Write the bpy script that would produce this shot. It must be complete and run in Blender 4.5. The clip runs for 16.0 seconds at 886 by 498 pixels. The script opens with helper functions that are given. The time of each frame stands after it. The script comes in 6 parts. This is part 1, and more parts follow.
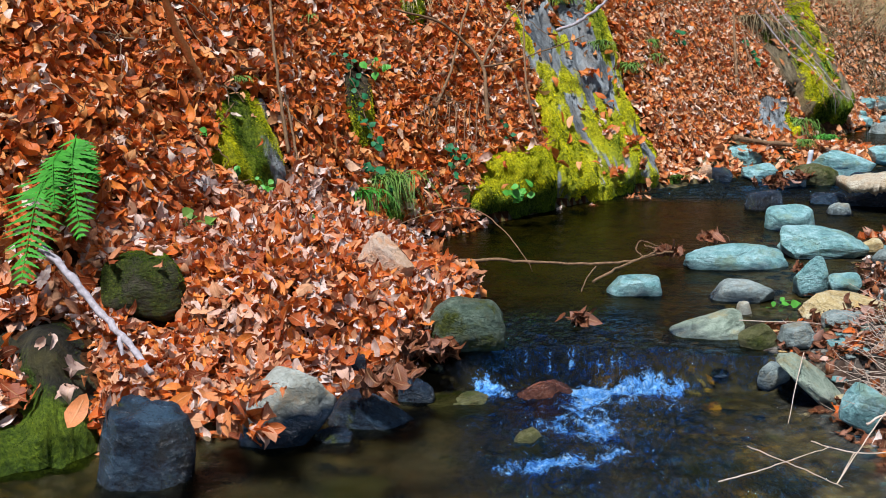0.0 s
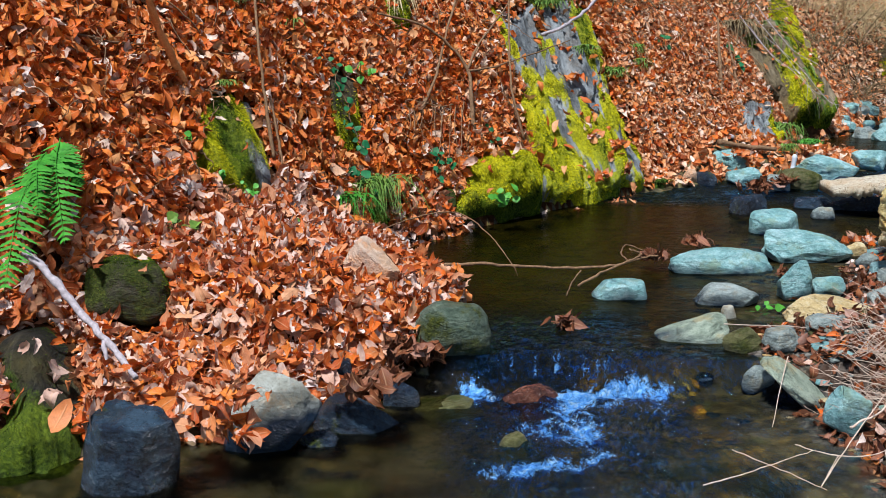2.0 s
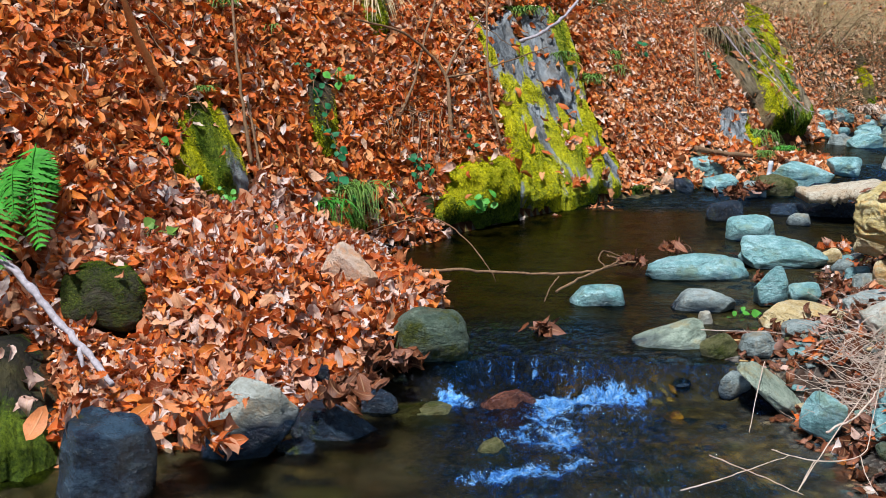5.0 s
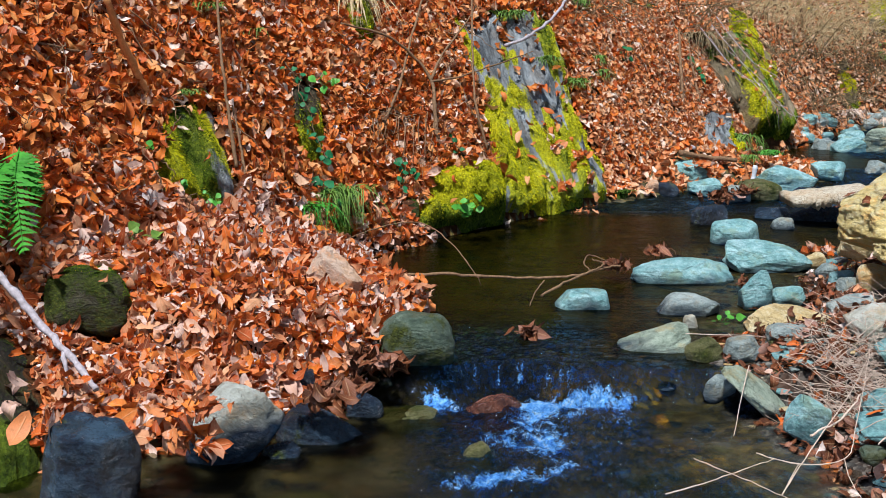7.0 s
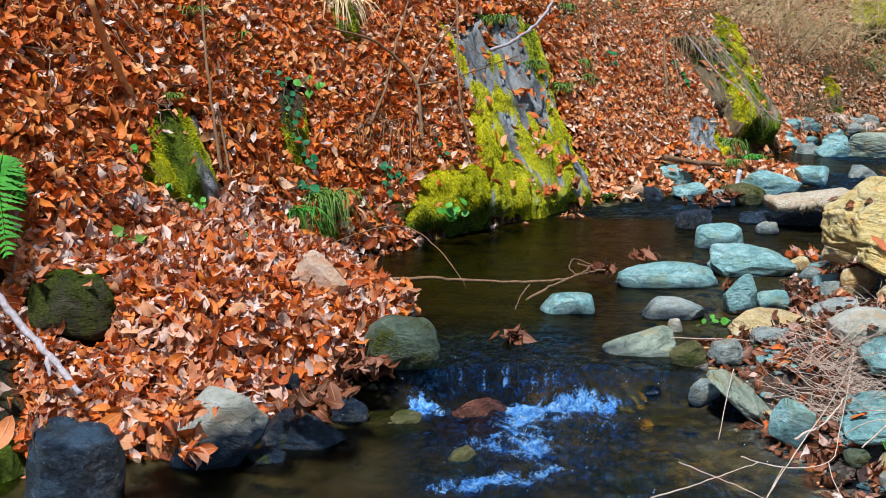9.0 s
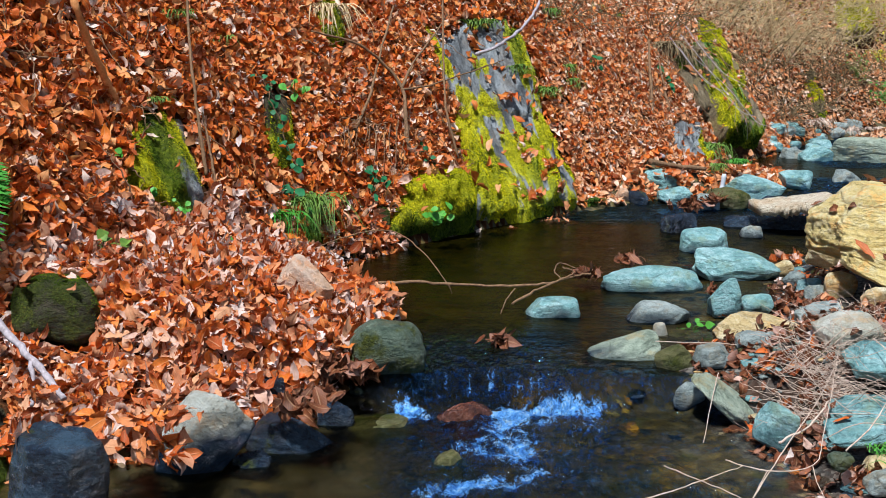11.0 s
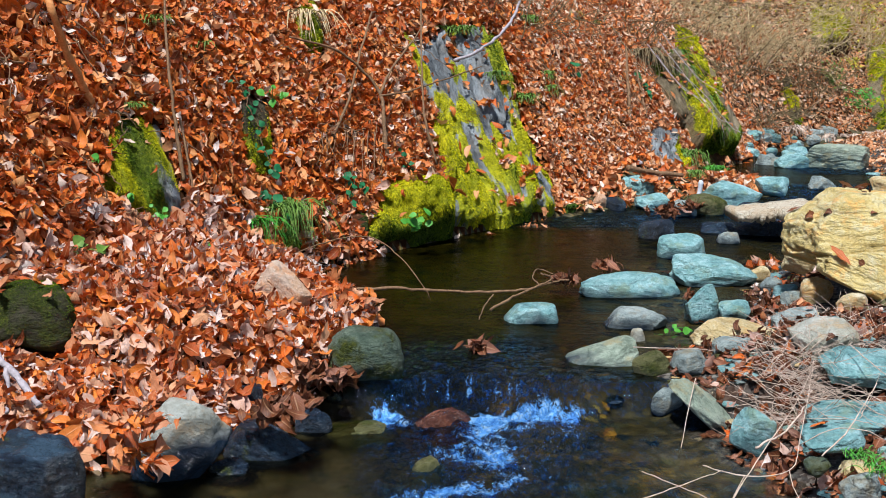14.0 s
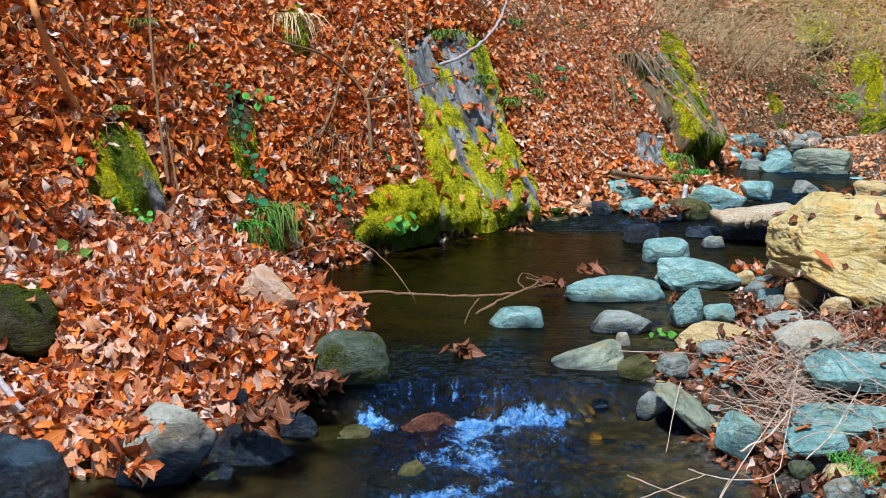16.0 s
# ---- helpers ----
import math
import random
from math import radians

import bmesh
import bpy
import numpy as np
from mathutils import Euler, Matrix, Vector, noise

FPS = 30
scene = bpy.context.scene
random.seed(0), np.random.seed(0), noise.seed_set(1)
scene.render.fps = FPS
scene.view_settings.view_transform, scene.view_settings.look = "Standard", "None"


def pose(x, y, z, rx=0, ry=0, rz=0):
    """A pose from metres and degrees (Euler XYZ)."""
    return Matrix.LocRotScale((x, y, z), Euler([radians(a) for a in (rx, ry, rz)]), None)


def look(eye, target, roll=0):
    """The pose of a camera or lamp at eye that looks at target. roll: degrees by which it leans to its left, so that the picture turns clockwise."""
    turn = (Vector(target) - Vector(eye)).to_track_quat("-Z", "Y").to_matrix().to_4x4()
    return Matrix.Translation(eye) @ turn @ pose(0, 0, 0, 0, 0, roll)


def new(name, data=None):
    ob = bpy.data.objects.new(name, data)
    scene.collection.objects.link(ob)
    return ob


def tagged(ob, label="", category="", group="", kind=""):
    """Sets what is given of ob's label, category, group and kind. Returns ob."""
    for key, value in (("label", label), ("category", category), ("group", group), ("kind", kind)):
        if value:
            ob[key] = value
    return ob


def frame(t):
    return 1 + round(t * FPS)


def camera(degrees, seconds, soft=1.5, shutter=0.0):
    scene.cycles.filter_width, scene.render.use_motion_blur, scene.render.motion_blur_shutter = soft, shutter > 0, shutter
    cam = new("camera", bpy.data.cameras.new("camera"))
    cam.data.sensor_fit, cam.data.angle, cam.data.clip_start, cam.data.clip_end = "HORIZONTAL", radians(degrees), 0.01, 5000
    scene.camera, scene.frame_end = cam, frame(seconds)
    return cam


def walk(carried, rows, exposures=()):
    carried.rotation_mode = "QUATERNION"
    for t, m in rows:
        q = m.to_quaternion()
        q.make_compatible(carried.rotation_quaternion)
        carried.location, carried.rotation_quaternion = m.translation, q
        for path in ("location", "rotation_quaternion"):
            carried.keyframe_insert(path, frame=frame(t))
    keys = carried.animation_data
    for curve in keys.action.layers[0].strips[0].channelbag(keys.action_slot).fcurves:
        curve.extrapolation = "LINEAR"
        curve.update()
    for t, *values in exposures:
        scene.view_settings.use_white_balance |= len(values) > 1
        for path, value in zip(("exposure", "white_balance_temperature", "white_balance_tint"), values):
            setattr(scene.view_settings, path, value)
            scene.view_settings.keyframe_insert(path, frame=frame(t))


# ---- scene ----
# ---------------------------------------------------------------- camera
cam = camera(42.0, 16.0, soft=0.92)
EYE = 1.2
ROWS = [  # seconds, yaw, pitch, roll
    (0, 2.842, -11.899, 0.555),
    (2, 2.131, -11.704, 0.415),
    (4, 1.420, -11.507, 0.276),
    (6, 0.710, -11.308, 0.137),
    (8, 0.000, -11.108, 0.000),
    (10, -0.709, -10.906, -0.136),
    (12, -1.416, -10.703, -0.271),
    (14, -2.122, -10.497, -0.404),
    (16, -2.826, -10.291, -0.536),
]
EXPOSURE = 0.36
walk(cam, [(t, pose(0, 0, EYE, 90 + pitch, roll, yaw)) for t, yaw, pitch, roll in ROWS],
     [(0.0, EXPOSURE), (16.0, EXPOSURE)])

# ---------------------------------------------------------------- sky and sun
SUN_EL, SUN_AZ = 64.0, 200.0     # degrees; azimuth clockwise from +y
world = bpy.data.worlds.new("sky")
scene.world = world
world.use_nodes = True
wn = world.node_tree
sky = wn.nodes.new("ShaderNodeTexSky")
sky.sky_type, sky.sun_disc = "NISHITA", False
sky.sun_elevation, sky.sun_rotation = radians(SUN_EL), radians(SUN_AZ)
wn.nodes["Background"].inputs[1].default_value = 0.06
wn.links.new(sky.outputs[0], wn.nodes["Background"].inputs[0])
sun_data = bpy.data.lights.new("sun", "SUN")
sun_data.energy, sun_data.angle, sun_data.color = 4.4, radians(6), (0.96, 0.975, 1.0)
sun = new("sun", sun_data)
ea, az = radians(SUN_EL), radians(SUN_AZ)
toward = Vector((math.sin(az) * math.cos(ea), math.cos(az) * math.cos(ea), math.sin(ea)))
sun.matrix_world = look(toward * 60, (0, 0, 0))


# ---------------------------------------------------------------- materials
class Mat:
    """A small node-material builder."""

    def __init__(self, name, rough=0.7, spec=0.3):
        self.m = bpy.data.materials.new(name)
        self.m.use_nodes = True
        self.t = self.m.node_tree
        self.b = self.t.nodes["Principled BSDF"]
        self.b.inputs["Roughness"].default_value = rough
        self.b.inputs["Specular IOR Level"].default_value = spec
        self.co = self.node("ShaderNodeNewGeometry").outputs["Position"]

    def node(self, kind, **kw):
        n = self.t.nodes.new(kind)
        for k, v in kw.items():
            n.inputs[k].default_value = v
        return n

    def link(self, a, b):
        self.t.links.new(a, b)

    def noise(self, scale, detail=4.0, rough=0.55, stretch=None, distort=0.0):
        n = self.node("ShaderNodeTexNoise", Scale=scale, Detail=detail, Roughness=rough, Distortion=distort)
        src = self.co
        if stretch:
            mp = self.node("ShaderNodeMapping")
            mp.inputs["Rotation"].default_value = [radians(a) for a in stretch[3:]] if len(stretch) > 3 else (0, 0, 0)
            mp.inputs["Scale"].default_value = stretch[:3]
            self.link(src, mp.inputs[0])
            src = mp.outputs[0]
        self.link(src, n.inputs["Vector"])
        return n.outputs["Fac"]

    def ramp(self, fac, *stops):
        r = self.node("ShaderNodeValToRGB")
        el = r.color_ramp.elements
        while len(el) < len(stops):
            el.new(0.5)
        for e, (p, c) in zip(el, stops):
            e.position = p
            e.color = (*c, 1.0) if not isinstance(c, float) else (c, c, c, 1.0)
        self.link(fac, r.inputs[0])
        return r.outputs[0]

    def mix(self, fac, a, b, mode="MIX"):
        n = self.node("ShaderNodeMix")
        n.data_type, n.blend_type = "RGBA", mode
        for sock, v in ((n.inputs[0], fac), (n.inputs[6], a), (n.inputs[7], b)):
            if isinstance(v, (int, float)):
                sock.default_value = v
            elif isinstance(v, tuple):
                sock.default_value = (*v, 1.0)
            else:
                self.link(v, sock)
        return n.outputs[2]

    def math(self, op, a, b=0.0):
        n = self.node("ShaderNodeMath")
        n.operation = op
        for sock, v in ((n.inputs[0], a), (n.inputs[1], b)):
            if isinstance(v, (int, float)):
                sock.default_value = v
            else:
                self.link(v, sock)
        return n.outputs[0]

    def axis(self, i):
        s = self.node("ShaderNodeSeparateXYZ")
        self.link(self.co, s.inputs[0])
        return s.outputs[i]

    def color(self, c):
        self.link(c, self.b.inputs["Base Color"])

    def rough(self, c):
        self.link(c, self.b.inputs["Roughness"])

    def bump(self, h, dist=0.01, strength=0.6):
        n = self.node("ShaderNodeBump", Strength=strength, Distance=dist)
        self.link(h, n.inputs["Height"])
        self.link(n.outputs[0], self.b.inputs["Normal"])
        return n.outputs[0]


def stone_material(name, dark, mid, light, rough=0.75, moss=0.0, layers=True, spec=0.3, relief=0.026):
    """Layered river stone: beds that follow the stone, dark seams, rusty and pale patches, pits."""
    k = Mat(name, rough, spec)
    k.co = k.node("ShaderNodeTexCoord").outputs["Object"]
    oi = k.node("ShaderNodeObjectInfo").outputs["Random"]
    shift = k.node("ShaderNodeVectorMath")
    k.link(k.co, shift.inputs[0])
    comb = k.node("ShaderNodeCombineXYZ")
    k.link(k.math("MULTIPLY", oi, 40.0), comb.inputs[0])
    k.link(k.math("MULTIPLY", oi, 17.0), comb.inputs[2])
    k.link(comb.outputs[0], shift.inputs[1])
    k.co = shift.outputs[0]
    big = k.noise(7, 5, 0.6)
    fine = k.noise(60, 6, 0.7)
    strata = k.noise(8, 6, 0.7, (1.0, 1.0, 2.1, 9, 12, 0), 0.3)
    seams = k.noise(7, 4, 0.6, (0.8, 0.8, 4.0, 7, 14, 0), 0.5)
    mottle = k.noise(26, 7, 0.72, (1.0, 1.0, 1.8, 15, 25, 0), 0.4)
    grain = k.noise(170, 3, 0.7)
    tone = k.math("ADD", k.math("ADD", k.math("MULTIPLY", strata if layers else big, 0.4), k.math("MULTIPLY", big, 0.22)), k.math("MULTIPLY", mottle, 0.38))
    c = k.ramp(tone, (0.38, dark), (0.49, mid), (0.6, light))
    c = k.mix(k.ramp(grain, (0.32, 0.6), (0.48, 0.0)), c, dark)
    c = k.mix(k.ramp(fine, (0.48, 0.0), (0.72, 0.5)), c, light)
    c = k.mix(k.math("MULTIPLY", oi, 0.16), c, dark)
    c = k.mix(k.ramp(k.noise(11, 5, 0.7), (0.52, 0.0), (0.64, 0.6)), c, (mid[0] * 1.25, mid[1] * 0.82, mid[2] * 0.5))
    seam = k.ramp(seams, (0.475, 0.0), (0.492, 1.0), (0.5, 1.0), (0.518, 0.0))
    if layers:
        c = k.mix(k.math("MULTIPLY", seam, 0.22), c, (dark[0] * 0.45, dark[1] * 0.45, dark[2] * 0.45))
    if moss:
        m = k.ramp(k.noise(9, 6, 0.7), (0.62 - moss * 0.4, 0.0), (0.72 - moss * 0.35, 1.0))
        g = k.ramp(k.noise(70, 4, 0.7), (0.3, (0.012, 0.022, 0.004)), (0.55, (0.06, 0.075, 0.01)), (0.75, (0.16, 0.16, 0.02)))
        c = k.mix(m, c, g)
    k.color(c)
    k.rough(k.ramp(mottle, (0.35, rough * 0.75), (0.65, min(1.0, rough * 1.2))))
    h = k.math("ADD", k.math("MULTIPLY", strata if layers else big, 0.7), k.math("MULTIPLY", fine, 0.5))
    h = k.math("SUBTRACT", h, k.math("MULTIPLY", seam, 0.18 if layers else 0.0))
    k.bump(k.math("ADD", h, k.math("MULTIPLY", mottle, 0.9)), relief, 1.0)
    return k.m


def plain_material(name, a, b, scale=30.0, rough=0.7, spec=0.3, bump=0.004):
    k = Mat(name, rough, spec)
    f = k.noise(scale, 5, 0.65)
    k.color(k.ramp(f, (0.3, a), (0.7, b)))
    k.bump(f, bump, 0.7)
    return k.m


def leaf_material(name, joined, stops, thin=0.12):
    """Dry leaves: one colour a leaf out of the ramp, with blotches and veins."""
    k = Mat(name, 0.55, 0.35)
    if joined:
        r = k.node("ShaderNodeNewGeometry").outputs["Random Per Island"]
    else:
        r = k.node("ShaderNodeObjectInfo").outputs["Random"]
    c = k.ramp(r, *stops)
    blot = k.noise(45, 4, 0.7)
    c = k.mix(k.ramp(blot, (0.42, 0.0), (0.75, 0.55)), c, (0.26, 0.06, 0.01))
    uv = k.node("ShaderNodeUVMap")
    sep = k.node("ShaderNodeSeparateXYZ")
    k.link(uv.outputs[0], sep.inputs[0])
    side = k.math("ABSOLUTE", k.math("SUBTRACT", sep.outputs[0], 0.5))
    vein = k.math("SINE", k.math("MULTIPLY", k.math("SUBTRACT", sep.outputs[1], k.math("MULTIPLY", side, 0.5)), 60.0))
    mid = k.ramp(side, (0.0, 1.0), (0.07, 0.0))
    veins = k.math("MAXIMUM", mid, k.ramp(vein, (0.8, 0.0), (1.0, 0.45)))
    c = k.mix(k.math("MULTIPLY", veins, 0.4), c, (0.7, 0.42, 0.22))
    k.color(c)
    k.bump(k.math("ADD", veins, blot), 0.003, 0.5)
    tr = k.node("ShaderNodeBsdfTranslucent")
    k.link(c, tr.inputs[0])
    mx = k.node("ShaderNodeMixShader")
    mx.inputs[0].default_value = thin
    k.link(k.b.outputs[0], mx.inputs[1])
    k.link(tr.outputs[0], mx.inputs[2])
    k.link(mx.outputs[0], k.t.nodes["Material Output"].inputs[0])
    return k.m


LEAF_STOPS = ((0.0, (0.16, 0.025, 0.004)), (0.12, (0.48, 0.08, 0.007)), (0.26, (0.72, 0.14, 0.008)), (0.4, (0.52, 0.115, 0.016)),
              (0.52, (0.82, 0.22, 0.02)), (0.64, (0.56, 0.16, 0.036)), (0.76, (0.78, 0.31, 0.08)), (0.88, (0.74, 0.39, 0.19)), (0.97, (0.82, 0.68, 0.58)))
leaf_joined = leaf_material("fallen_leaf_joined", True, LEAF_STOPS)
# leaf colours made paler to carry the sun and haze of the far slopes
PALE_STOPS = ((0.0, (0.4, 0.15, 0.06)), (0.2, (0.66, 0.24, 0.08)), (0.45, (0.76, 0.36, 0.17)), (0.7, (0.8, 0.48, 0.28)), (0.9, (0.8, 0.58, 0.42)), (1.0, (0.86, 0.74, 0.64)))
LOBE_STOPS = ((0.0, (0.1, 0.02, 0.007)), (0.1, (0.36, 0.06, 0.01)), (0.24, (0.7, 0.14, 0.012)), (0.36, (0.5, 0.13, 0.04)), (0.48, (0.86, 0.25, 0.03)),
              (0.58, (0.56, 0.24, 0.13)), (0.7, (0.74, 0.38, 0.2)), (0.8, (0.66, 0.42, 0.33)), (0.92, (0.74, 0.56, 0.48)), (1.0, (0.84, 0.76, 0.72)))
leaf_lobe = leaf_material("pale_and_orange_leaf_joined", True, LOBE_STOPS)
WET_STOPS = ((0.0, (0.035, 0.012, 0.006)), (0.4, (0.1, 0.03, 0.012)), (0.7, (0.19, 0.06, 0.025)), (0.9, (0.28, 0.13, 0.09)), (1.0, (0.42, 0.28, 0.24)))
leaf_wet = leaf_material("wet_brown_leaf_joined", True, WET_STOPS, 0.05)
leaf_yellow = leaf_material("yellow_leaf_joined", True, ((0.0, (0.3, 0.12, 0.02)), (0.5, (0.62, 0.36, 0.03)), (1.0, (0.8, 0.6, 0.08))), 0.05)
# lit copy of the fallen leaf: sunlight is in the colour
leaf_far = leaf_material("sunlit_leaf_joined", True, PALE_STOPS)
leaf_single = leaf_material("fallen_leaf_single", False, LOBE_STOPS)
teal_stone = stone_material("teal_stone", (0.08, 0.2, 0.21), (0.22, 0.46, 0.47), (0.52, 0.78, 0.8))
grey_stone = stone_material("grey_stone", (0.1, 0.13, 0.13), (0.29, 0.36, 0.35), (0.56, 0.64, 0.62))
yellow_stone = stone_material("yellow_stone", (0.42, 0.27, 0.09), (0.68, 0.54, 0.28), (0.82, 0.76, 0.56))
ochre_boulder = stone_material("ochre_boulder", (0.6, 0.42, 0.14), (0.86, 0.69, 0.28), (0.92, 0.86, 0.58), relief=0.03)
olive_stone = stone_material("olive_stone", (0.05, 0.055, 0.02), (0.13, 0.13, 0.05), (0.25, 0.24, 0.12), 0.45, moss=0.3)
pale_stone = stone_material("pale_stone", (0.3, 0.29, 0.22), (0.48, 0.48, 0.4), (0.66, 0.68, 0.62), layers=False)
tan_stone = stone_material("tan_stone", (0.5, 0.29, 0.17), (0.68, 0.46, 0.32), (0.78, 0.6, 0.48), layers=False)
half_wet_stone = stone_material("half_wet_stone", (0.3, 0.3, 0.25), (0.46, 0.48, 0.42), (0.64, 0.68, 0.64), 0.5, layers=False)


def soak(mat, level):
    """Wet, dark stone up to an uneven line."""
    t = mat.node_tree
    bs = t.nodes["Principled BSDF"]
    src = bs.inputs["Base Color"].links[0].from_socket
    geo, sep, nz = t.nodes.new("ShaderNodeNewGeometry"), t.nodes.new("ShaderNodeSeparateXYZ"), t.nodes.new("ShaderNodeTexNoise")
    nz.inputs["Scale"].default_value = 9.0
    t.links.new(geo.outputs["Position"], sep.inputs[0])
    t.links.new(geo.outputs["Position"], nz.inputs["Vector"])
    ad = t.nodes.new("ShaderNodeMath")
    ad.operation = "MULTIPLY_ADD"
    ad.inputs[1].default_value = 0.14
    t.links.new(nz.outputs["Fac"], ad.inputs[0])
    drop, up = t.nodes.new("ShaderNodeMapRange"), t.nodes.new("ShaderNodeMath")   # the water stands lower below the cascade
    drop.inputs[1].default_value, drop.inputs[2].default_value = 3.75, 3.9
    drop.inputs[3].default_value, drop.inputs[4].default_value = 0.1, 0.0
    t.links.new(sep.outputs[1], drop.inputs[0])
    t.links.new(sep.outputs[2], up.inputs[0])
    t.links.new(drop.outputs[0], up.inputs[1])
    t.links.new(up.outputs[0], ad.inputs[2])
    rp = t.nodes.new("ShaderNodeMapRange")
    rp.inputs[1].default_value, rp.inputs[2].default_value = level + 0.05, level + 0.11
    rp.inputs[3].default_value, rp.inputs[4].default_value = 1.0, 0.0
    t.links.new(ad.outputs[0], rp.inputs[0])
    mx = t.nodes.new("ShaderNodeMix")
    mx.data_type = "RGBA"
    t.links.new(rp.outputs[0], mx.inputs[0])
    t.links.new(src, mx.inputs[6])
    mx.inputs[7].default_value = (0.012, 0.03, 0.06, 1)
    t.links.new(mx.outputs[2], bs.inputs["Base Color"])
    rg = t.nodes.new("ShaderNodeMapRange")
    rg.inputs[3].default_value, rg.inputs[4].default_value = 0.55, 0.16
    t.links.new(rp.outputs[0], rg.inputs[0])
    t.links.new(rg.outputs[0], bs.inputs["Roughness"])


soak(half_wet_stone, 0.105)
for damp_mat in (teal_stone, grey_stone):
    soak(damp_mat, 0.0)
green_stone = stone_material("green_stone", (0.03, 0.05, 0.035), (0.085, 0.125, 0.09), (0.22, 0.28, 0.21), 0.5, moss=0.35)
sage_stone = stone_material("sage_stone", (0.15, 0.2, 0.15), (0.34, 0.42, 0.33), (0.56, 0.64, 0.52))
soak(sage_stone, 0.0)
wet_stone = stone_material("wet_stone", (0.003, 0.006, 0.012), (0.012, 0.024, 0.045), (0.045, 0.085, 0.13), 0.24, moss=0.08, layers=False, spec=0.5)
mossy_stone = stone_material("mossy_stone", (0.02, 0.02, 0.012), (0.045, 0.042, 0.025), (0.1, 0.09, 0.06), 0.9, moss=0.5)
sunk_stone = stone_material("sunk_stone", (0.08, 0.05, 0.015), (0.2, 0.14, 0.045), (0.36, 0.27, 0.1), 0.4, layers=False)
slate_rock = stone_material("slate_rock", (0.1, 0.11, 0.1), (0.24, 0.25, 0.24), (0.42, 0.42, 0.44))
red_stone = stone_material("red_stone", (0.035, 0.014, 0.01), (0.12, 0.045, 0.03), (0.3, 0.11, 0.06), 0.25, layers=False, spec=0.5)
brown_rock = stone_material("brown_rock", (0.05, 0.045, 0.03), (0.14, 0.12, 0.08), (0.28, 0.25, 0.18), moss=0.15)
moss_dark = plain_material("dark_moss", (0.02, 0.05, 0.008), (0.09, 0.15, 0.02), 60, 0.95, 0.1, 0.012)
fern_green = plain_material("fern_green", (0.02, 0.13, 0.012), (0.06, 0.32, 0.03), 20, 0.6, 0.18)
herb_green = plain_material("herb_green", (0.03, 0.2, 0.02), (0.11, 0.4, 0.045), 30, 0.5, 0.4)
ivy_green = plain_material("ivy_green", (0.006, 0.07, 0.025), (0.02, 0.2, 0.07), 30, 0.55, 0.25)
grass_green = plain_material("grass_green", (0.05, 0.14, 0.02), (0.18, 0.3, 0.05), 30, 0.6, 0.3)
straw = plain_material("straw", (0.4, 0.29, 0.22), (0.76, 0.62, 0.52), 60, 0.7, 0.2)
bark = plain_material("brown_bark", (0.55, 0.2, 0.06), (0.85, 0.4, 0.16), 60, 0.8, 0.2)
twig_mat = plain_material("twig_bark", (0.1, 0.055, 0.03), (0.3, 0.18, 0.1), 70, 0.8, 0.2)
driftwood = plain_material("weathered_wood", (0.22, 0.19, 0.2), (0.55, 0.5, 0.54), 45, 0.7, 0.2)


def slab_material():
    k = Mat("weathered_slab_wood", 0.8, 0.2)
    grain = k.noise(22, 6, 0.7, (1.0, 6.0, 6.0))
    c = k.ramp(grain, (0.36, (0.2, 0.12, 0.06)), (0.44, (0.66, 0.54, 0.38)), (0.58, (0.88, 0.82, 0.68)))
    c = k.mix(k.ramp(k.noise(4, 3, 0.6), (0.56, 0.0), (0.7, 0.4)), c, (0.66, 0.36, 0.1))
    k.color(c)
    k.bump(grain, 0.03, 0.9)
    return k.m


slab_wood = slab_material()
# twig colour raised to stand in for sun on the far slope
bush_twig = plain_material("bush_twig", (0.42, 0.31, 0.15), (0.82, 0.66, 0.4), 20, 0.8, 0.2)
bush_dark = plain_material("bush_dark_twig", (0.09, 0.075, 0.04), (0.34, 0.25, 0.14), 20, 0.8, 0.2)
bush_leaf = plain_material("bush_leaf", (0.3, 0.32, 0.02), (0.75, 0.62, 0.05), 8, 0.6, 0.3)
white_plastic = plain_material("white_plastic", (0.6, 0.65, 0.72), (0.8, 0.83, 0.88), 20, 0.4, 0.5)


def soil_material():
    k = Mat("leafy_soil", 0.95, 0.1)
    a = k.noise(22, 6, 0.7)
    b = k.noise(3, 3, 0.6)
    c = k.ramp(a, (0.3, (0.016, 0.006, 0.003)), (0.5, (0.06, 0.022, 0.008)), (0.7, (0.19, 0.085, 0.035)))
    c = k.mix(k.ramp(b, (0.5, 0.0), (0.8, 0.7)), c, (0.11, 0.07, 0.03))
    k.color(c)
    k.bump(a, 0.04, 0.9)
    return k.m


def bed_material():
    """Silt and stones under water: olive, ochre and brown patches of two sizes."""
    k = Mat("stream_bed", 0.6, 0.4)
    v = k.node("ShaderNodeTexVoronoi", Scale=13.0)
    v2 = k.node("ShaderNodeTexVoronoi", Scale=46.0)
    for n in (v, v2):
        k.link(k.co, n.inputs["Vector"])
    a = k.noise(4, 5, 0.65)
    c = k.ramp(v.outputs["Color"], (0.1, (0.012, 0.011, 0.005)), (0.45, (0.035, 0.03, 0.012)), (0.7, (0.08, 0.064, 0.024)), (0.95, (0.17, 0.15, 0.09)))
    c = k.mix(0.45, c, k.ramp(v2.outputs["Color"], (0.15, (0.015, 0.013, 0.008)), (0.6, (0.09, 0.075, 0.04)), (0.85, (0.28, 0.19, 0.04)), (1.0, (0.3, 0.28, 0.22))))
    c = k.mix(k.ramp(a, (0.42, 0.0), (0.68, 0.75)), c, (0.045, 0.042, 0.014))
    k.color(c)
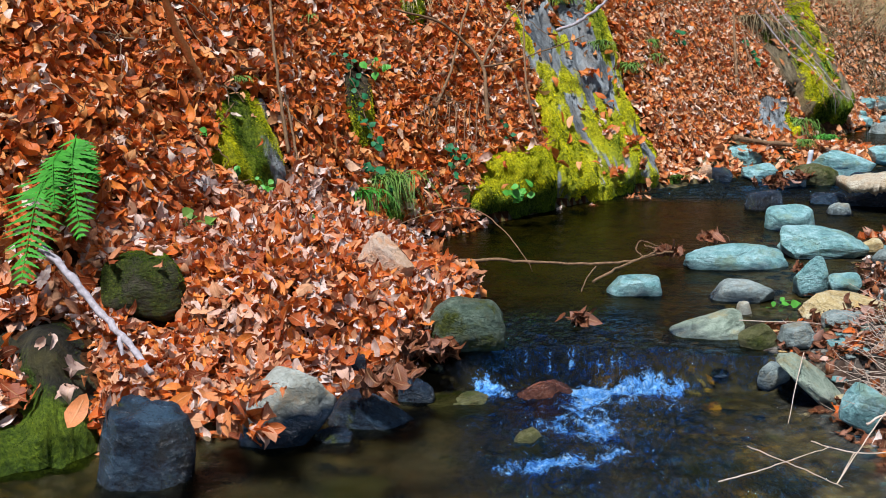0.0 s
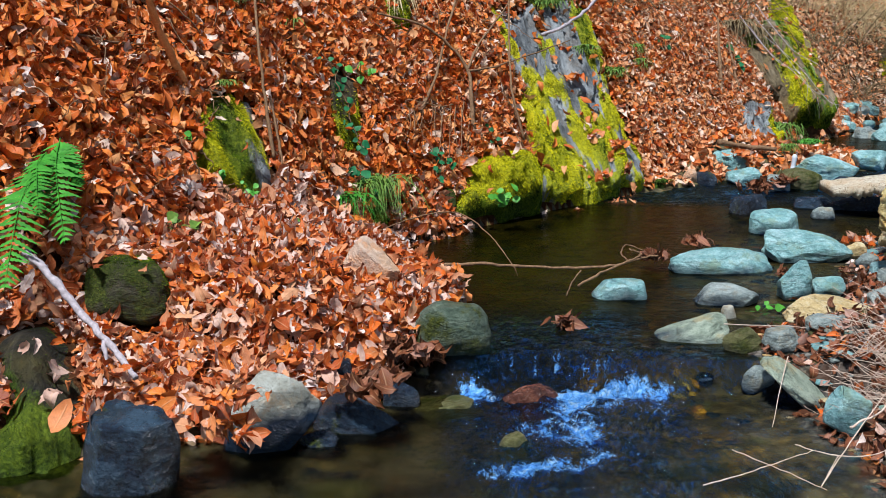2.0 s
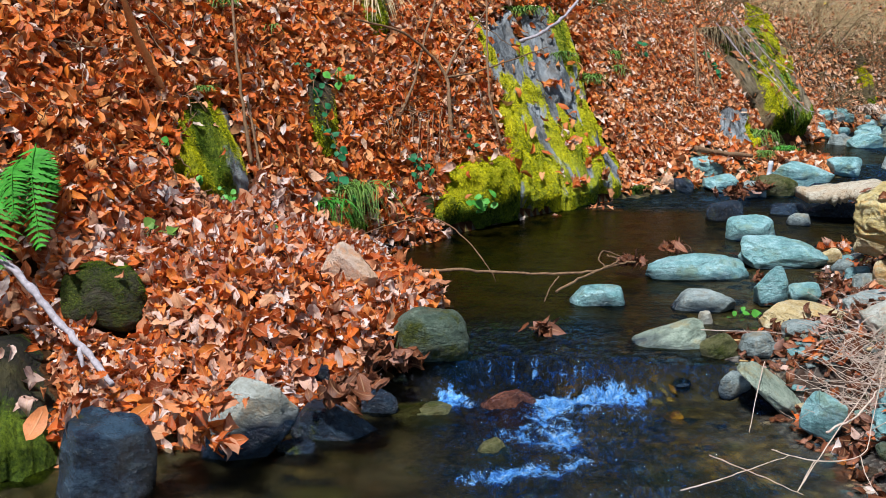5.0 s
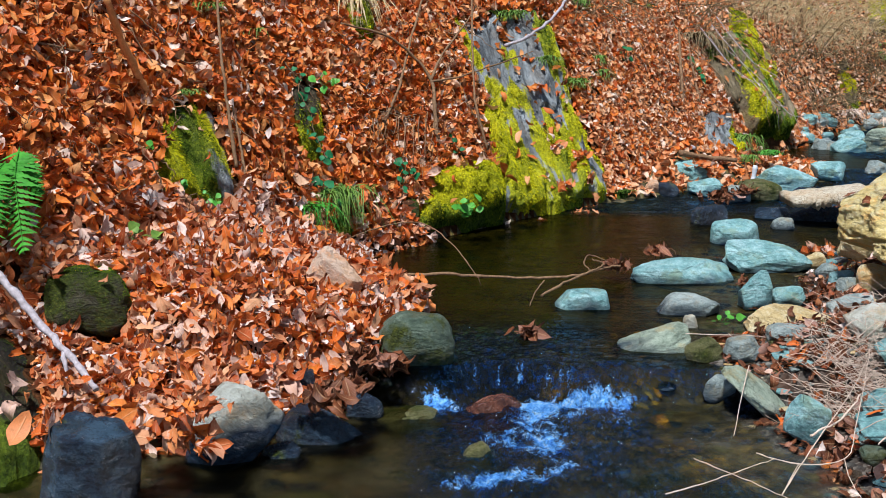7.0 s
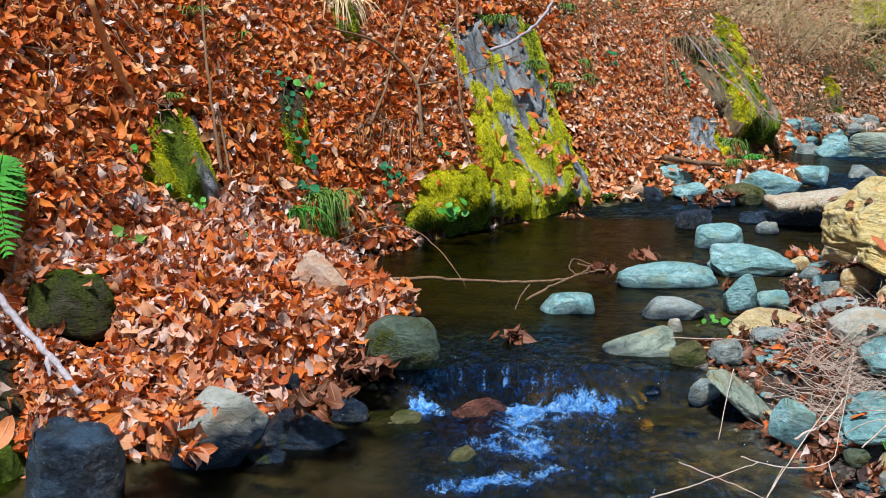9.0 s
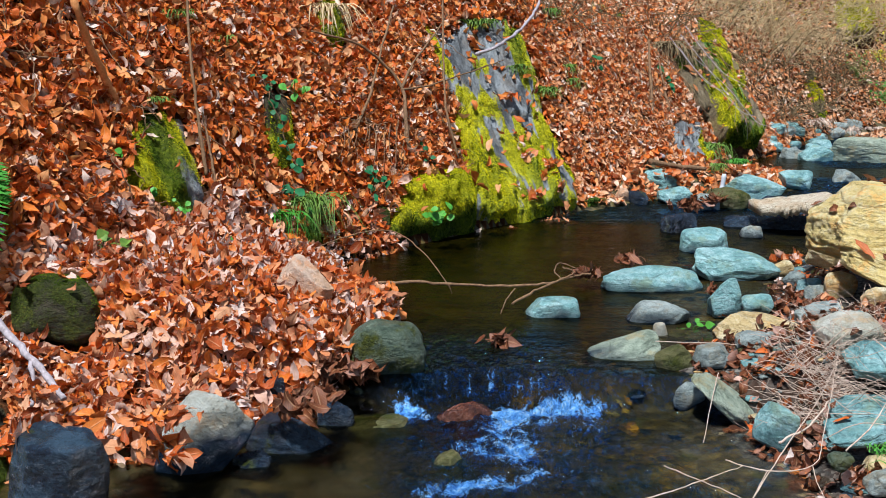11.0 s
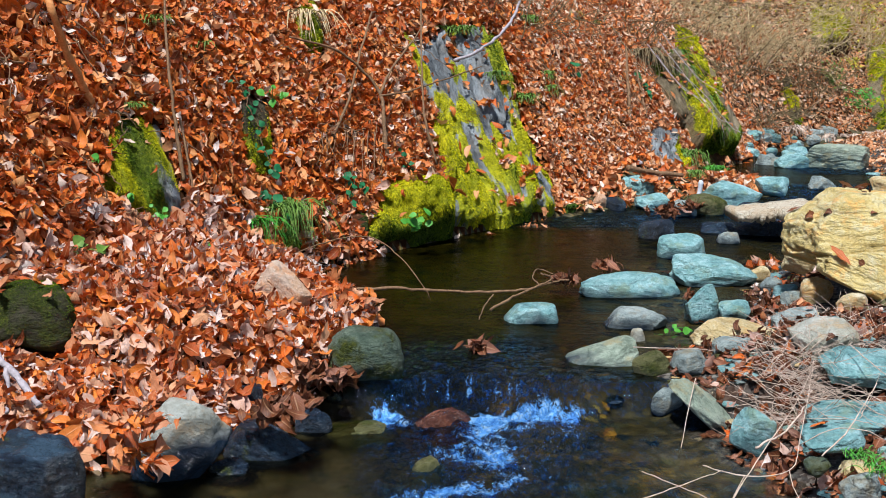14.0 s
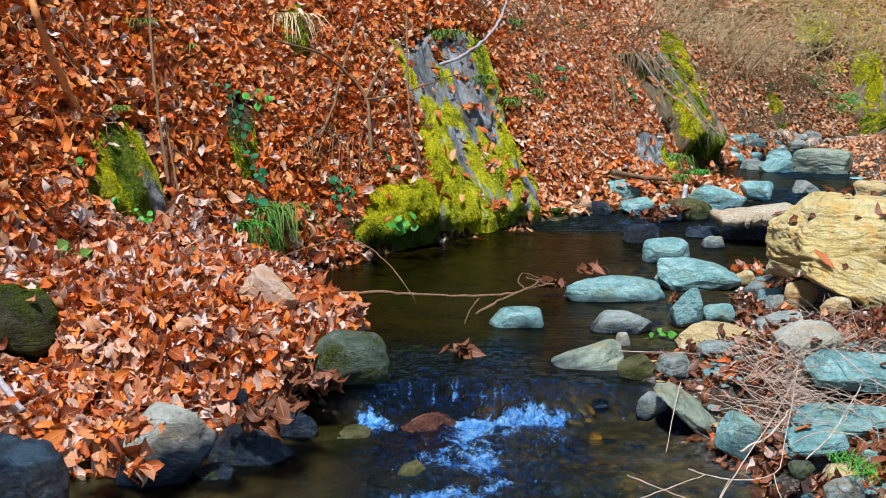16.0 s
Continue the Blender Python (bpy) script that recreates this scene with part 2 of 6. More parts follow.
    k.bump(v.outputs["Distance"], 0.03, 0.5)
    return k.m


def gravel_material():
    k = Mat("gravel_bar", 0.8, 0.3)
    v = k.node("ShaderNodeTexVoronoi", Scale=70.0)
    k.link(k.co, v.inputs["Vector"])
    a = k.noise(5, 5, 0.65)
    c = k.ramp(v.outputs["Color"], (0.1, (0.012, 0.012, 0.012)), (0.5, (0.06, 0.058, 0.052)), (0.9, (0.2, 0.185, 0.16)))
    c = k.mix(k.ramp(a, (0.45, 0.0), (0.65, 0.8)), c, (0.06, 0.026, 0.012))
    k.color(c)
    k.bump(v.outputs["Distance"], 0.012, 0.6)
    return k.m


def water_material():
    """Clear brownish water: refraction with fresnel gloss, and foam where the surface breaks; reflected sky is painted
    in as blue tint, gloss and foam colour.
    """
    k = Mat("stream_water", 0.03, 0.5)
    nt = k.t
    att, att2, att3 = (k.node("ShaderNodeAttribute") for _ in range(3))
    att.attribute_name, att2.attribute_name, att3.attribute_name = "foam", "chop", "clear"
    run = att2.outputs["Fac"]
    rip = k.noise(9, 3, 0.5, (1.0, 2.6, 1.0))
    chop = k.noise(30, 5, 0.62, (1.5, 0.8, 1.0), 0.6)
    h = k.math("ADD", k.math("MULTIPLY", rip, 0.13), k.math("MULTIPLY", k.math("MULTIPLY", chop, run), 2.6))
    bmp = k.node("ShaderNodeBump", Strength=1.0, Distance=0.03)
    k.link(h, bmp.inputs["Height"])
    refr = k.node("ShaderNodeBsdfRefraction", IOR=1.33, Roughness=0.02)
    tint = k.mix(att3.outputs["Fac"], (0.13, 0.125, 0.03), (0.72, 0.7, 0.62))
    # blue patches in the refraction tint stand in for reflected sky
    blue_cells = k.ramp(k.noise(11, 6, 0.72, (1.3, 0.8, 1.0), 1.0), (0.42, 0.0), (0.56, 1.0))
    k.link(k.mix(k.math("MULTIPLY", k.ramp(run, (0.15, 0.0), (0.6, 1.0)), blue_cells), tint, (0.12, 0.16, 0.2)), refr.inputs["Color"])
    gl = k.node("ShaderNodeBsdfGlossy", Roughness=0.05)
    # gloss tinted blue where it runs, in place of a true sky reflection
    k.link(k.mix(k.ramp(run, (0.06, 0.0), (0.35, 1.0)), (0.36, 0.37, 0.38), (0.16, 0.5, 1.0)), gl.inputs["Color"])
    fr = k.node("ShaderNodeFresnel", IOR=1.24)
    for n in (refr, gl, fr):
        k.link(bmp.outputs[0], n.inputs["Normal"])
    mx = k.node("ShaderNodeMixShader")
    # glints of sky painted by noise, on top of the fresnel gloss
    sky_glint = k.ramp(k.noise(24, 6, 0.75, (1.3, 0.8, 1.0), 1.2), (0.52, 0.0), (0.6, 1.0))
    k.link(k.math("ADD", fr.outputs[0], k.math("MULTIPLY", k.math("MULTIPLY", run, sky_glint), 0.62)), mx.inputs[0])
    k.link(refr.outputs[0], mx.inputs[1])
    k.link(gl.outputs[0], mx.inputs[2])
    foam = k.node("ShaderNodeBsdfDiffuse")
    # white foam: the blue of the skylight is put into its colour
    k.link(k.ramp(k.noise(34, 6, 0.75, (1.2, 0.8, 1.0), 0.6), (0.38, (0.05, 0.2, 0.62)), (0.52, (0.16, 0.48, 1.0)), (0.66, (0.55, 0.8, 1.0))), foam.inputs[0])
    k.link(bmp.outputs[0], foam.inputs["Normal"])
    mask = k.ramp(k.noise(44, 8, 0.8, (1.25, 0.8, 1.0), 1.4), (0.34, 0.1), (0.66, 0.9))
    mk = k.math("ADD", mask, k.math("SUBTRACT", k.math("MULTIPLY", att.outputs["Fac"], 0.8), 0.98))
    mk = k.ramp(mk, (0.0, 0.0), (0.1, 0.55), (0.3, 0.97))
    m2 = k.node("ShaderNodeMixShader")
    k.link(mk, m2.inputs[0])
    k.link(mx.outputs[0], m2.inputs[1])
    k.link(foam.outputs[0], m2.inputs[2])
    k.link(m2.outputs[0], nt.nodes["Material Output"].inputs[0])
    return k.m


soil, bed_mat, gravel_mat, water_mat = soil_material(), bed_material(), gravel_material(), water_material()

# ---------------------------------------------------------------- lie of the land
FOOT = [(-9, -4), (-2.3, 2.9), (-1.5, 3.7), (-1.1, 4.5), (-0.75, 5.3), (-0.5, 5.85), (-0.14, 6.35), (0.55, 7.2), (0.98, 7.65), (1.5, 8.3),
        (1.85, 8.9), (2.4, 9.8), (3.0, 10.4), (4.2, 12.2), (6.5, 14.8), (11, 17.5), (30, 24), (300, 120)]
EDGE = [(-8.5, -5), (-1.9, 2.6), (-1.25, 3.2), (-0.95, 3.4), (-0.79, 3.42), (-0.56, 3.6), (-0.33, 3.84), (-0.2, 4.1), (-0.15, 4.7), (-0.27, 4.95),
        (-0.45, 5.4), (-0.5, 5.8), (-0.14, 6.29), (0.55, 7.14), (0.98, 7.6), (1.5, 8.25), (1.85, 8.85), (2.4, 9.75), (3.0, 10.35),
        (4.2, 12.15), (6.5, 14.75), (11, 17.45), (30, 23.9), (300, 119.9)]
RIGHT = [(2.5, -6), (1.35, 2.0), (1.13, 2.9), (1.15, 3.2), (1.08, 3.5), (1.01, 3.96), (0.99, 4.2), (1.15, 4.36), (1.45, 4.62), (1.64, 5.08), (1.85, 5.75), (2.5, 6.6), (3.0, 7.6), (3.5, 8.5), (4.1, 9.3),
         (4.3, 11.0), (4.45, 12.1), (6.62, 14.62), (11.1, 17.3), (30, 23.75), (300, 119.7)]


def side(px, py, line):
    """Distance to a line in plan; positive to its left as it runs."""
    best = np.full(px.shape, 1e9)
    sign = np.ones(px.shape)
    for (ax, ay), (bx, by) in zip(line, line[1:]):
        dx, dy = bx - ax, by - ay
        q = np.clip(((px - ax) * dx + (py - ay) * dy) / (dx * dx + dy * dy), 0, 1)
        ex, ey = px - ax - q * dx, py - ay - q * dy
        d = np.hypot(ex, ey)
        s = np.where(dx * (py - ay) - dy * (px - ax) >= 0, 1.0, -1.0)
        near = d < best - 1e-9
        best = np.where(near, d, best)
        sign = np.where(near, s, sign)
    return best * sign


def step(a, b, v):
    q = np.clip((v - a) / (b - a), 0, 1)
    return q * q * (3 - 2 * q)


def waves(px, py, seed, scale, octaves=4):
    """Cheap smooth noise in plan, about -1 to 1."""
    rng = np.random.RandomState(seed)
    out, amp, k = 0.0, 1.0, 1.0 / scale
    for _ in range(octaves):
        for _ in range(3):
            a, ph = rng.uniform(0, 6.283), rng.uniform(0, 6.283)
            a2, ph2 = rng.uniform(0, 6.283), rng.uniform(0, 6.283)
            out = out + amp * 0.45 * np.sin(6.283 * k * (px * math.cos(a) + py * math.sin(a)) + ph + 1.5 * np.sin(4.1 * k * (px * math.cos(a2) + py * math.sin(a2)) + ph2))
        amp, k = amp * 0.5, k * 2.1
    return out * 0.6


def water_level(px, py):
    lip = 3.84 + 0.05 * np.sin(px * 9) + 0.06 * np.sin(px * 3.1 + 1)
    return -0.1 + 0.1 * step(-0.06, 0.05, py - lip) + 0.05 * step(7.6, 8.8, py) + 0.05 * step(12.0, 14.0, py)


def land(px, py):
    px, py = np.asarray(px, float), np.asarray(py, float)
    foot, edge, right = side(px, py, FOOT), side(px, py, EDGE), side(px, py, RIGHT)
    right = right + 0.05 * waves(px, py, 31, 0.5, 3) * step(6.5, 5.5, py)
    far = np.hypot(px, py)
    wl = water_level(px, py)
    fade = np.clip(60 / np.maximum(far, 60), 0, 1)
    rough = 0.05 * waves(px, py, 3, 1.3, 3) + 0.02 * waves(px, py, 4, 0.35, 2)
    bank = wl + 0.04 + 0.36 * (1 - np.exp(-np.maximum(edge, 0) / 0.55)) * step(8.0, 5.5, py)
    cap = 1.9 + 0.9 / (1 + np.exp(np.clip((px - 0.385 * py) * 2.2, -30, 30)))
    up = 1.42 * np.maximum(foot, 0) ** 1.05 * (1 - 0.35 * step(9.5, 14, py))
    up = cap * np.tanh(up / cap) * (1.0 + 0.05 * waves(px, py, 8, 2.4, 2))
    bank = bank + up + rough * step(0.02, 0.4, edge)
    inner = np.minimum(-edge, right / 2.6)
    shallow = step(-0.15, 0.5, px - 0.3 - 0.13 * (py - 4.2)) * step(3.8, 4.3, py) + step(0.4, 0.75, px) * step(4.3, 3.8, py)
    bed = wl - (0.2 - 0.12 * shallow) * step(0.0, 0.35, inner) - 0.02 + 0.03 * waves(px, py, 5, 0.5, 3)
    bed = bed + (0.3 - 0.1 * step(1.95, 2.3, px)) * np.exp(-((py - 8.6 - 0.25 * (px - 2)) / 0.42) ** 2) * step(3.05, 2.6, px) * step(0.0, 0.3, -edge + 0.2)
    bar = wl - 0.02 + 0.14 * (1 - np.exp(-np.maximum(-right, 0) / 0.42)) + 0.07 * np.minimum(np.maximum(-right, 0), 30) + rough * 0.5 * step(0, 0.3, -right)
    z = np.where(edge > 0, bank, np.where(right < 0, bar, bed))
    return z, foot, edge, right


def land_z(x, y):
    return float(land(np.array([x]), np.array([y]))[0][0])


def land_normal(px, py, e=0.03):
    n = np.stack([-(land(px + e, py)[0] - land(px - e, py)[0]) / (2 * e), -(land(px, py + e)[0] - land(px, py - e)[0]) / (2 * e), np.ones_like(px)], -1)
    return n / np.linalg.norm(n, axis=-1, keepdims=True)


def spaced(lo, hi, stepping, reach_lo, reach_hi):
    core = list(np.arange(lo, hi, stepping))
    s, v = stepping, hi
    while v < reach_hi:
        core.append(v)
        s *= 1.16
        v += s
    s, v = stepping, lo
    while v > reach_lo:
        s *= 1.16
        v -= s
        core.insert(0, v)
    return np.array(core)


def mesh_from(name, verts, faces, mats, smooth=True, index=None):
    me = bpy.data.meshes.new(name)
    verts, faces = np.asarray(verts, np.float32), np.asarray(faces, np.int32)
    me.vertices.add(len(verts))
    me.vertices.foreach_set("co", verts.ravel())
    n, w = faces.shape
    me.loops.add(n * w)
    me.loops.foreach_set("vertex_index", faces.ravel())
    me.polygons.add(n)
    me.polygons.foreach_set("loop_start", np.arange(0, n * w, w, dtype=np.int32))
    me.polygons.foreach_set("use_smooth", np.full(n, smooth))
    for m in mats:
        me.materials.append(m)
    if index is not None:
        me.polygons.foreach_set("material_index", np.asarray(index, np.int32))
    me.update(calc_edges=True)
    return me


def grid_faces(nu, nv):
    i = np.arange((nv - 1) * (nu - 1))
    r, c = i // (nu - 1), i % (nu - 1)
    a = r * nu + c
    return np.stack([a, a + 1, a + nu + 1, a + nu], -1)


xs = spaced(-3.0, 4.6, 0.04, -500, 700)
ys = spaced(2.4, 10.6, 0.042, -400, 900)
gx, gy = np.meshgrid(xs, ys)
gz, g_foot, g_edge, g_right = land(gx, gy)
ff = grid_faces(len(xs), len(ys))
cx, cy = gx.ravel()[ff].mean(1), gy.ravel()[ff].mean(1)
_, c_foot, c_edge, c_right = land(cx, cy)
g_index = np.where(c_edge > 0, 0, np.where(c_right < 0.1, 2, 1))
ground = new("ground", mesh_from("ground", np.stack([gx, gy, gz], -1).reshape(-1, 3), ff, [soil, bed_mat, gravel_mat], True, g_index))
tagged(ground, "steep leafy stream bank with brown soil, gravel bar and stony bed", "ground", kind="structure")

# ---------------------------------------------------------------- water
wx, wy = np.concatenate([np.arange(-7.0, -0.5, 0.06), np.arange(-0.5, 0.9, 0.012), np.arange(0.9, 6.4, 0.04)]), np.concatenate([np.arange(-6.0, 1.6, 0.3), np.arange(1.6, 3.4, 0.05), np.arange(3.4, 4.4, 0.02), np.arange(4.4, 10.5, 0.05), np.arange(10.5, 18, 0.12)])
mx_, my_ = np.meshgrid(wx, wy)
wl_ = water_level(mx_, my_)
lz, _, l_edge, l_right = land(mx_, my_)
tumble = step(4.02, 3.9, my_) * step(2.7, 3.4, my_) * step(-0.2, 0.1, mx_) * step(0.72, 0.48, mx_)
rush = step(7.0, 7.5, my_) * step(9.2, 8.4, my_) * 0.45 + step(7.7, 8.0, my_) * step(9.1, 8.7, my_) * step(2.5, 2.9, mx_) * 0.5 + step(9.6, 9.9, my_) * step(10.6, 10.2, my_) * step(3.4, 3.7, mx_) * 0.8 + step(10.8, 11.2, my_) * step(13, 12.0, my_) * 0.4
spread = step(-0.25, 0.15, mx_) * step(1.3, 0.8, mx_) * step(2.0, 2.7, my_)
# sets the ripples and where sky blue is painted into the water
lively_blue = np.clip(tumble * (0.62 + 0.5 * waves(mx_, my_, 73, 0.34, 2)) + rush + 0.42 * step(4.75, 4.1, my_) * step(3.9, 4.0, my_) * step(-0.15, 0.1, mx_) * step(0.65, 0.4, mx_) + 0.6 * step(4.1, 3.9, my_) * spread * (0.5 + 0.5 * waves(mx_, my_, 71, 0.3, 3)) + 0.03 * step(5, 4, my_), 0, 1)
clear = step(0.68, 1.0, mx_ - 0.24 * step(3.45, 3.8, my_) + 0.12 * waves(mx_, my_, 61, 0.5, 2)) * step(4.3, 3.9, my_) + 0.5 * step(0.62, 1.0, mx_ - 0.22 * (my_ - 4.2)) * step(4.0, 4.3, my_) * step(6.5, 5.6, my_)
clear = np.clip(clear * step(1.2, 2.4, my_) + 0.28 * step(4.0, 3.8, my_), 0, 1)
wz = wl_ + lively_blue * (0.016 * waves(mx_, my_, 21, 0.16, 3) + 0.01 * waves(mx_ * 2.2, my_, 22, 0.1, 3)) + 0.0015 * waves(mx_, my_, 23, 0.3, 2)


def blob(x, y, rx, ry, turn=0.0):
    c, s = math.cos(turn), math.sin(turn)
    u, v = (mx_ - x) * c + (my_ - y) * s, -(mx_ - x) * s + (my_ - y) * c
    return np.exp(-((u / rx) ** 2 + (v / ry) ** 2))


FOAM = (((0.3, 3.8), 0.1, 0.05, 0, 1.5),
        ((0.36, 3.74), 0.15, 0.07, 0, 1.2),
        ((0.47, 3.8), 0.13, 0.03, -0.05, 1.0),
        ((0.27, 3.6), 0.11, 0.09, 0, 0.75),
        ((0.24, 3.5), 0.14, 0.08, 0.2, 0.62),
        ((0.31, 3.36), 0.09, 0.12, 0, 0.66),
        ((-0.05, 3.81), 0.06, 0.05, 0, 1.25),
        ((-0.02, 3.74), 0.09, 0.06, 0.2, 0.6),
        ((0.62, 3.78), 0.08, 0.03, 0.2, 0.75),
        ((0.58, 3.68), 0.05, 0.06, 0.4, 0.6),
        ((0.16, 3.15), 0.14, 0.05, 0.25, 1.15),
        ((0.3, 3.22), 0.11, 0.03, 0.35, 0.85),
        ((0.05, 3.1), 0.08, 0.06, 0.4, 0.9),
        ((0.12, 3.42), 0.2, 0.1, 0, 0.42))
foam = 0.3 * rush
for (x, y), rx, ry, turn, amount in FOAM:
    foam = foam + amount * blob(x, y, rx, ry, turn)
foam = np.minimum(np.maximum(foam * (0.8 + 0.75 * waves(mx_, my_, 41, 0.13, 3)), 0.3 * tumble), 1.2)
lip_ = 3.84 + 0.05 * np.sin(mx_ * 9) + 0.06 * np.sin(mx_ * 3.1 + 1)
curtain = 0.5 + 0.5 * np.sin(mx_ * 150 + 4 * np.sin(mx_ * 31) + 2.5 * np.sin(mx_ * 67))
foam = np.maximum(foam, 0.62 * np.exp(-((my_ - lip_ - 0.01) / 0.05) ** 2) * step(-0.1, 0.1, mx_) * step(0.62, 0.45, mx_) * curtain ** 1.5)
wf = grid_faces(len(wx), len(wy))
keep = (lz - wl_).ravel()[wf].min(1) < 0.03
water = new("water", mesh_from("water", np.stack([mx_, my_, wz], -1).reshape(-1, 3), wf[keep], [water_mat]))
for nm, val in (("foam", foam), ("chop", np.clip(lively_blue + 0.04, 0, 1)), ("clear", clear)):
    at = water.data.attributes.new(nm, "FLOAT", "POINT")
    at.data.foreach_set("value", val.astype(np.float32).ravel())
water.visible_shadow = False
tagged(water, "clear shallow stream below a small cascade, sky blue painted into foam and gloss", "water", kind="structure")


# ---------------------------------------------------------------- building helpers
SOLID_V, SOLID_F = [], []       # what leaves must lie outside of


def add_solid(verts, faces):
    base = sum(len(v) for v in SOLID_V)
    SOLID_V.append(np.asarray(verts, float))
    SOLID_F.extend([tuple(int(i) + base for i in f) for f in faces])


def part(name, me, parent, label=""):
    ob = new(name, me)
    ob.parent = parent
    return tagged(ob, label)


ICO = {}


def ico(level):
    if level not in ICO:
        bm = bmesh.new()
        bmesh.ops.create_icosphere(bm, subdivisions=level, radius=1.0)
        bm.verts.ensure_lookup_table()
        ICO[level] = (np.array([v.co[:] for v in bm.verts]), np.array([[v.index for v in f.verts] for f in bm.faces]))
        bm.free()
    return ICO[level]


def stone_shape(semi, seed, boxy, level, cut_low=0.78):
    """A worn river stone: a rounded block cut by flat faces, with stepped beds, notches and pitted relief."""
    rng = np.random.RandomState(seed)
    v, f = ico(level)
    v = v.copy()
    p = 2.0 + 7.0 * boxy
    r = (np.abs(v) ** p).sum(1) ** (-1.0 / p)
    v *= r[:, None]
    for _ in range(int(4 + 11 * boxy)):
        n = rng.normal(size=3)
        n /= np.linalg.norm(n)
        cut = rng.uniform(cut_low, 1.02)
        d = v @ n - cut
        v -= np.where(d > 0, d * (0.8 + 0.17 * boxy), 0)[:, None] * n[None]
    s = rng.uniform(0, 50, 3)
    disp = np.array([noise.fractal(Vector(q * 1.4 + s), 0.85, 2.1, 6) for q in v])
    warp = np.array([noise.noise(Vector((q[0] * 1.1 + s[0], q[1] * 1.1, q[2] * 1.1 + s[1]))) for q in v])
    bed = v[:, 2] * 5.0 + 1.6 * warp + s[2]
    lay = np.abs(bed - np.floor(bed) - 0.5) * 2.0
    lay = -np.clip(0.28 - lay, 0, 1) / 0.28 * (0.5 + 0.5 * np.sin(np.floor(bed) * 2.4))
    nrm = v / np.linalg.norm(v, axis=1, keepdims=True)
    flat = np.array([1.0, 1.0, 0.35])
    v += nrm * (disp * 0.075)[:, None] + nrm * flat * (lay * 0.05 * (0.3 + boxy))[:, None]
    v /= np.abs(v).max(0)[None]
    return v * np.array(semi)[None], f


def stone(name, label, mat, place, semi, roll, seed, boxy, kindred="stones in and beside the stream"):
    size = max(semi)
    level = 6 if size > 0.3 else (5 if size > 0.1 else (4 if size > 0.05 else 3))
    v, f = stone_shape(semi, seed, boxy, level, {"boulder": 0.8, "stone_slab": 0.88}.get(name, 0.72))
    yaw = (seed * 37) % 17 - 8
    m = pose(*place, 0 if name == "boulder" else 11, roll, yaw)
    ob = new(name, mesh_from(name, v, f, [mat]))
    ob.matrix_world = m
    r = np.array(m.to_3x3())
    add_solid(v @ r.T + np.array(place)[None], f)
    category = {"boulder": "boulder", "stone": "stone", "stone_slab": "stone slab", "pebble": "pebble"}[name]
    if "thickly covered" in label:
        # moss is a darker green towards the bottom of the stone
        MOSS_SPOTS.append((ob, v, np.clip(0.45 + 0.5 * v[:, 2] / semi[2], 0.4, 0.95), np.clip(0.95 - 0.2 * v[:, 2] / semi[2], 0, 0.99), f))
    return tagged(ob, label, category, kindred)


def tube(points, r0, r1, sides=6, bend=0.0, seed=0):
    """A tapering stem along a smooth line through the points."""
    pts = np.array(points, float)
    n = len(pts)
    fine = []
    for i in range(n - 1):
        p0, p1, p2, p3 = pts[max(i - 1, 0)], pts[i], pts[i + 1], pts[min(i + 2, n - 1)]
        for q in np.linspace(0, 1, 7)[:-1]:
            fine.append(0.5 * ((2 * p1) + (-p0 + p2) * q + (2 * p0 - 5 * p1 + 4 * p2 - p3) * q * q + (-p0 + 3 * p1 - 3 * p2 + p3) * q ** 3))
    fine.append(pts[-1])
    fine = np.array(fine)
    rng = np.random.RandomState(seed)
    fine[1:-1] += rng.normal(0, bend, fine[1:-1].shape)
    k = len(fine)
    tang = np.gradient(fine, axis=0)
    tang /= np.linalg.norm(tang, axis=1, keepdims=True) + 1e-9
    ref = np.array([0.3, 0.2, 0.93]) if abs(tang[0, 2]) < 0.8 else np.array([1.0, 0.1, 0])
    a = np.cross(tang, ref)
    a /= np.linalg.norm(a, axis=1, keepdims=True)
    b = np.cross(tang, a)
    rad = np.linspace(r0, r1, k) * (1 + rng.uniform(-0.18, 0.18, k))
    ang = np.arange(sides) * 6.2832 / sides
    v = fine[:, None] + rad[:, None, None] * (np.cos(ang)[None, :, None] * a[:, None] + np.sin(ang)[None, :, None] * b[:, None])
    v = v.reshape(-1, 3)
    faces = []
    for i in range(k - 1):
        for j in range(sides):
            j2 = (j + 1) % sides
            faces.append((i * sides + j, i * sides + j2, (i + 1) * sides + j2, (i + 1) * sides + j))
    v = np.concatenate([v, fine[:1], fine[-1:]])
    for j in range(sides):
        j2 = (j + 1) % sides
        faces.append((len(v) - 2, len(v) - 2, j2, j))
        faces.append((len(v) - 1, len(v) - 1, (k - 1) * sides + j, (k - 1) * sides + j2))
    body = np.array(faces[:-2 * sides])
    caps = np.array([[f[0], f[2], f[3]] for f in faces[-2 * sides:]])
    quads = np.concatenate([body[:, [0, 1, 2]], body[:, [0, 2, 3]], caps])
    return v, quads


TWIG_COUNT = [0]
LAST_THING = {}


def twig(name, label, mat, points, r0, r1):
    TWIG_COUNT[0] += 1
    v, f = tube(points, r0, r1, 7, min(r0 * 0.35, 0.002), TWIG_COUNT[0])
    v, centre = v - np.array(points[0]), points[0]
    ob = new(name, mesh_from(name, v, f, [mat]))
    ob.location = centre
    owner = {"side_twig": "sapling", "stick_fork": "stick", "sapling_root": "sapling"}.get(name)
    if owner:
        ob.parent = LAST_THING[owner]
        ob.location = Vector(centre) - LAST_THING[owner].location
        return tagged(ob, label)
    LAST_THING[name] = ob
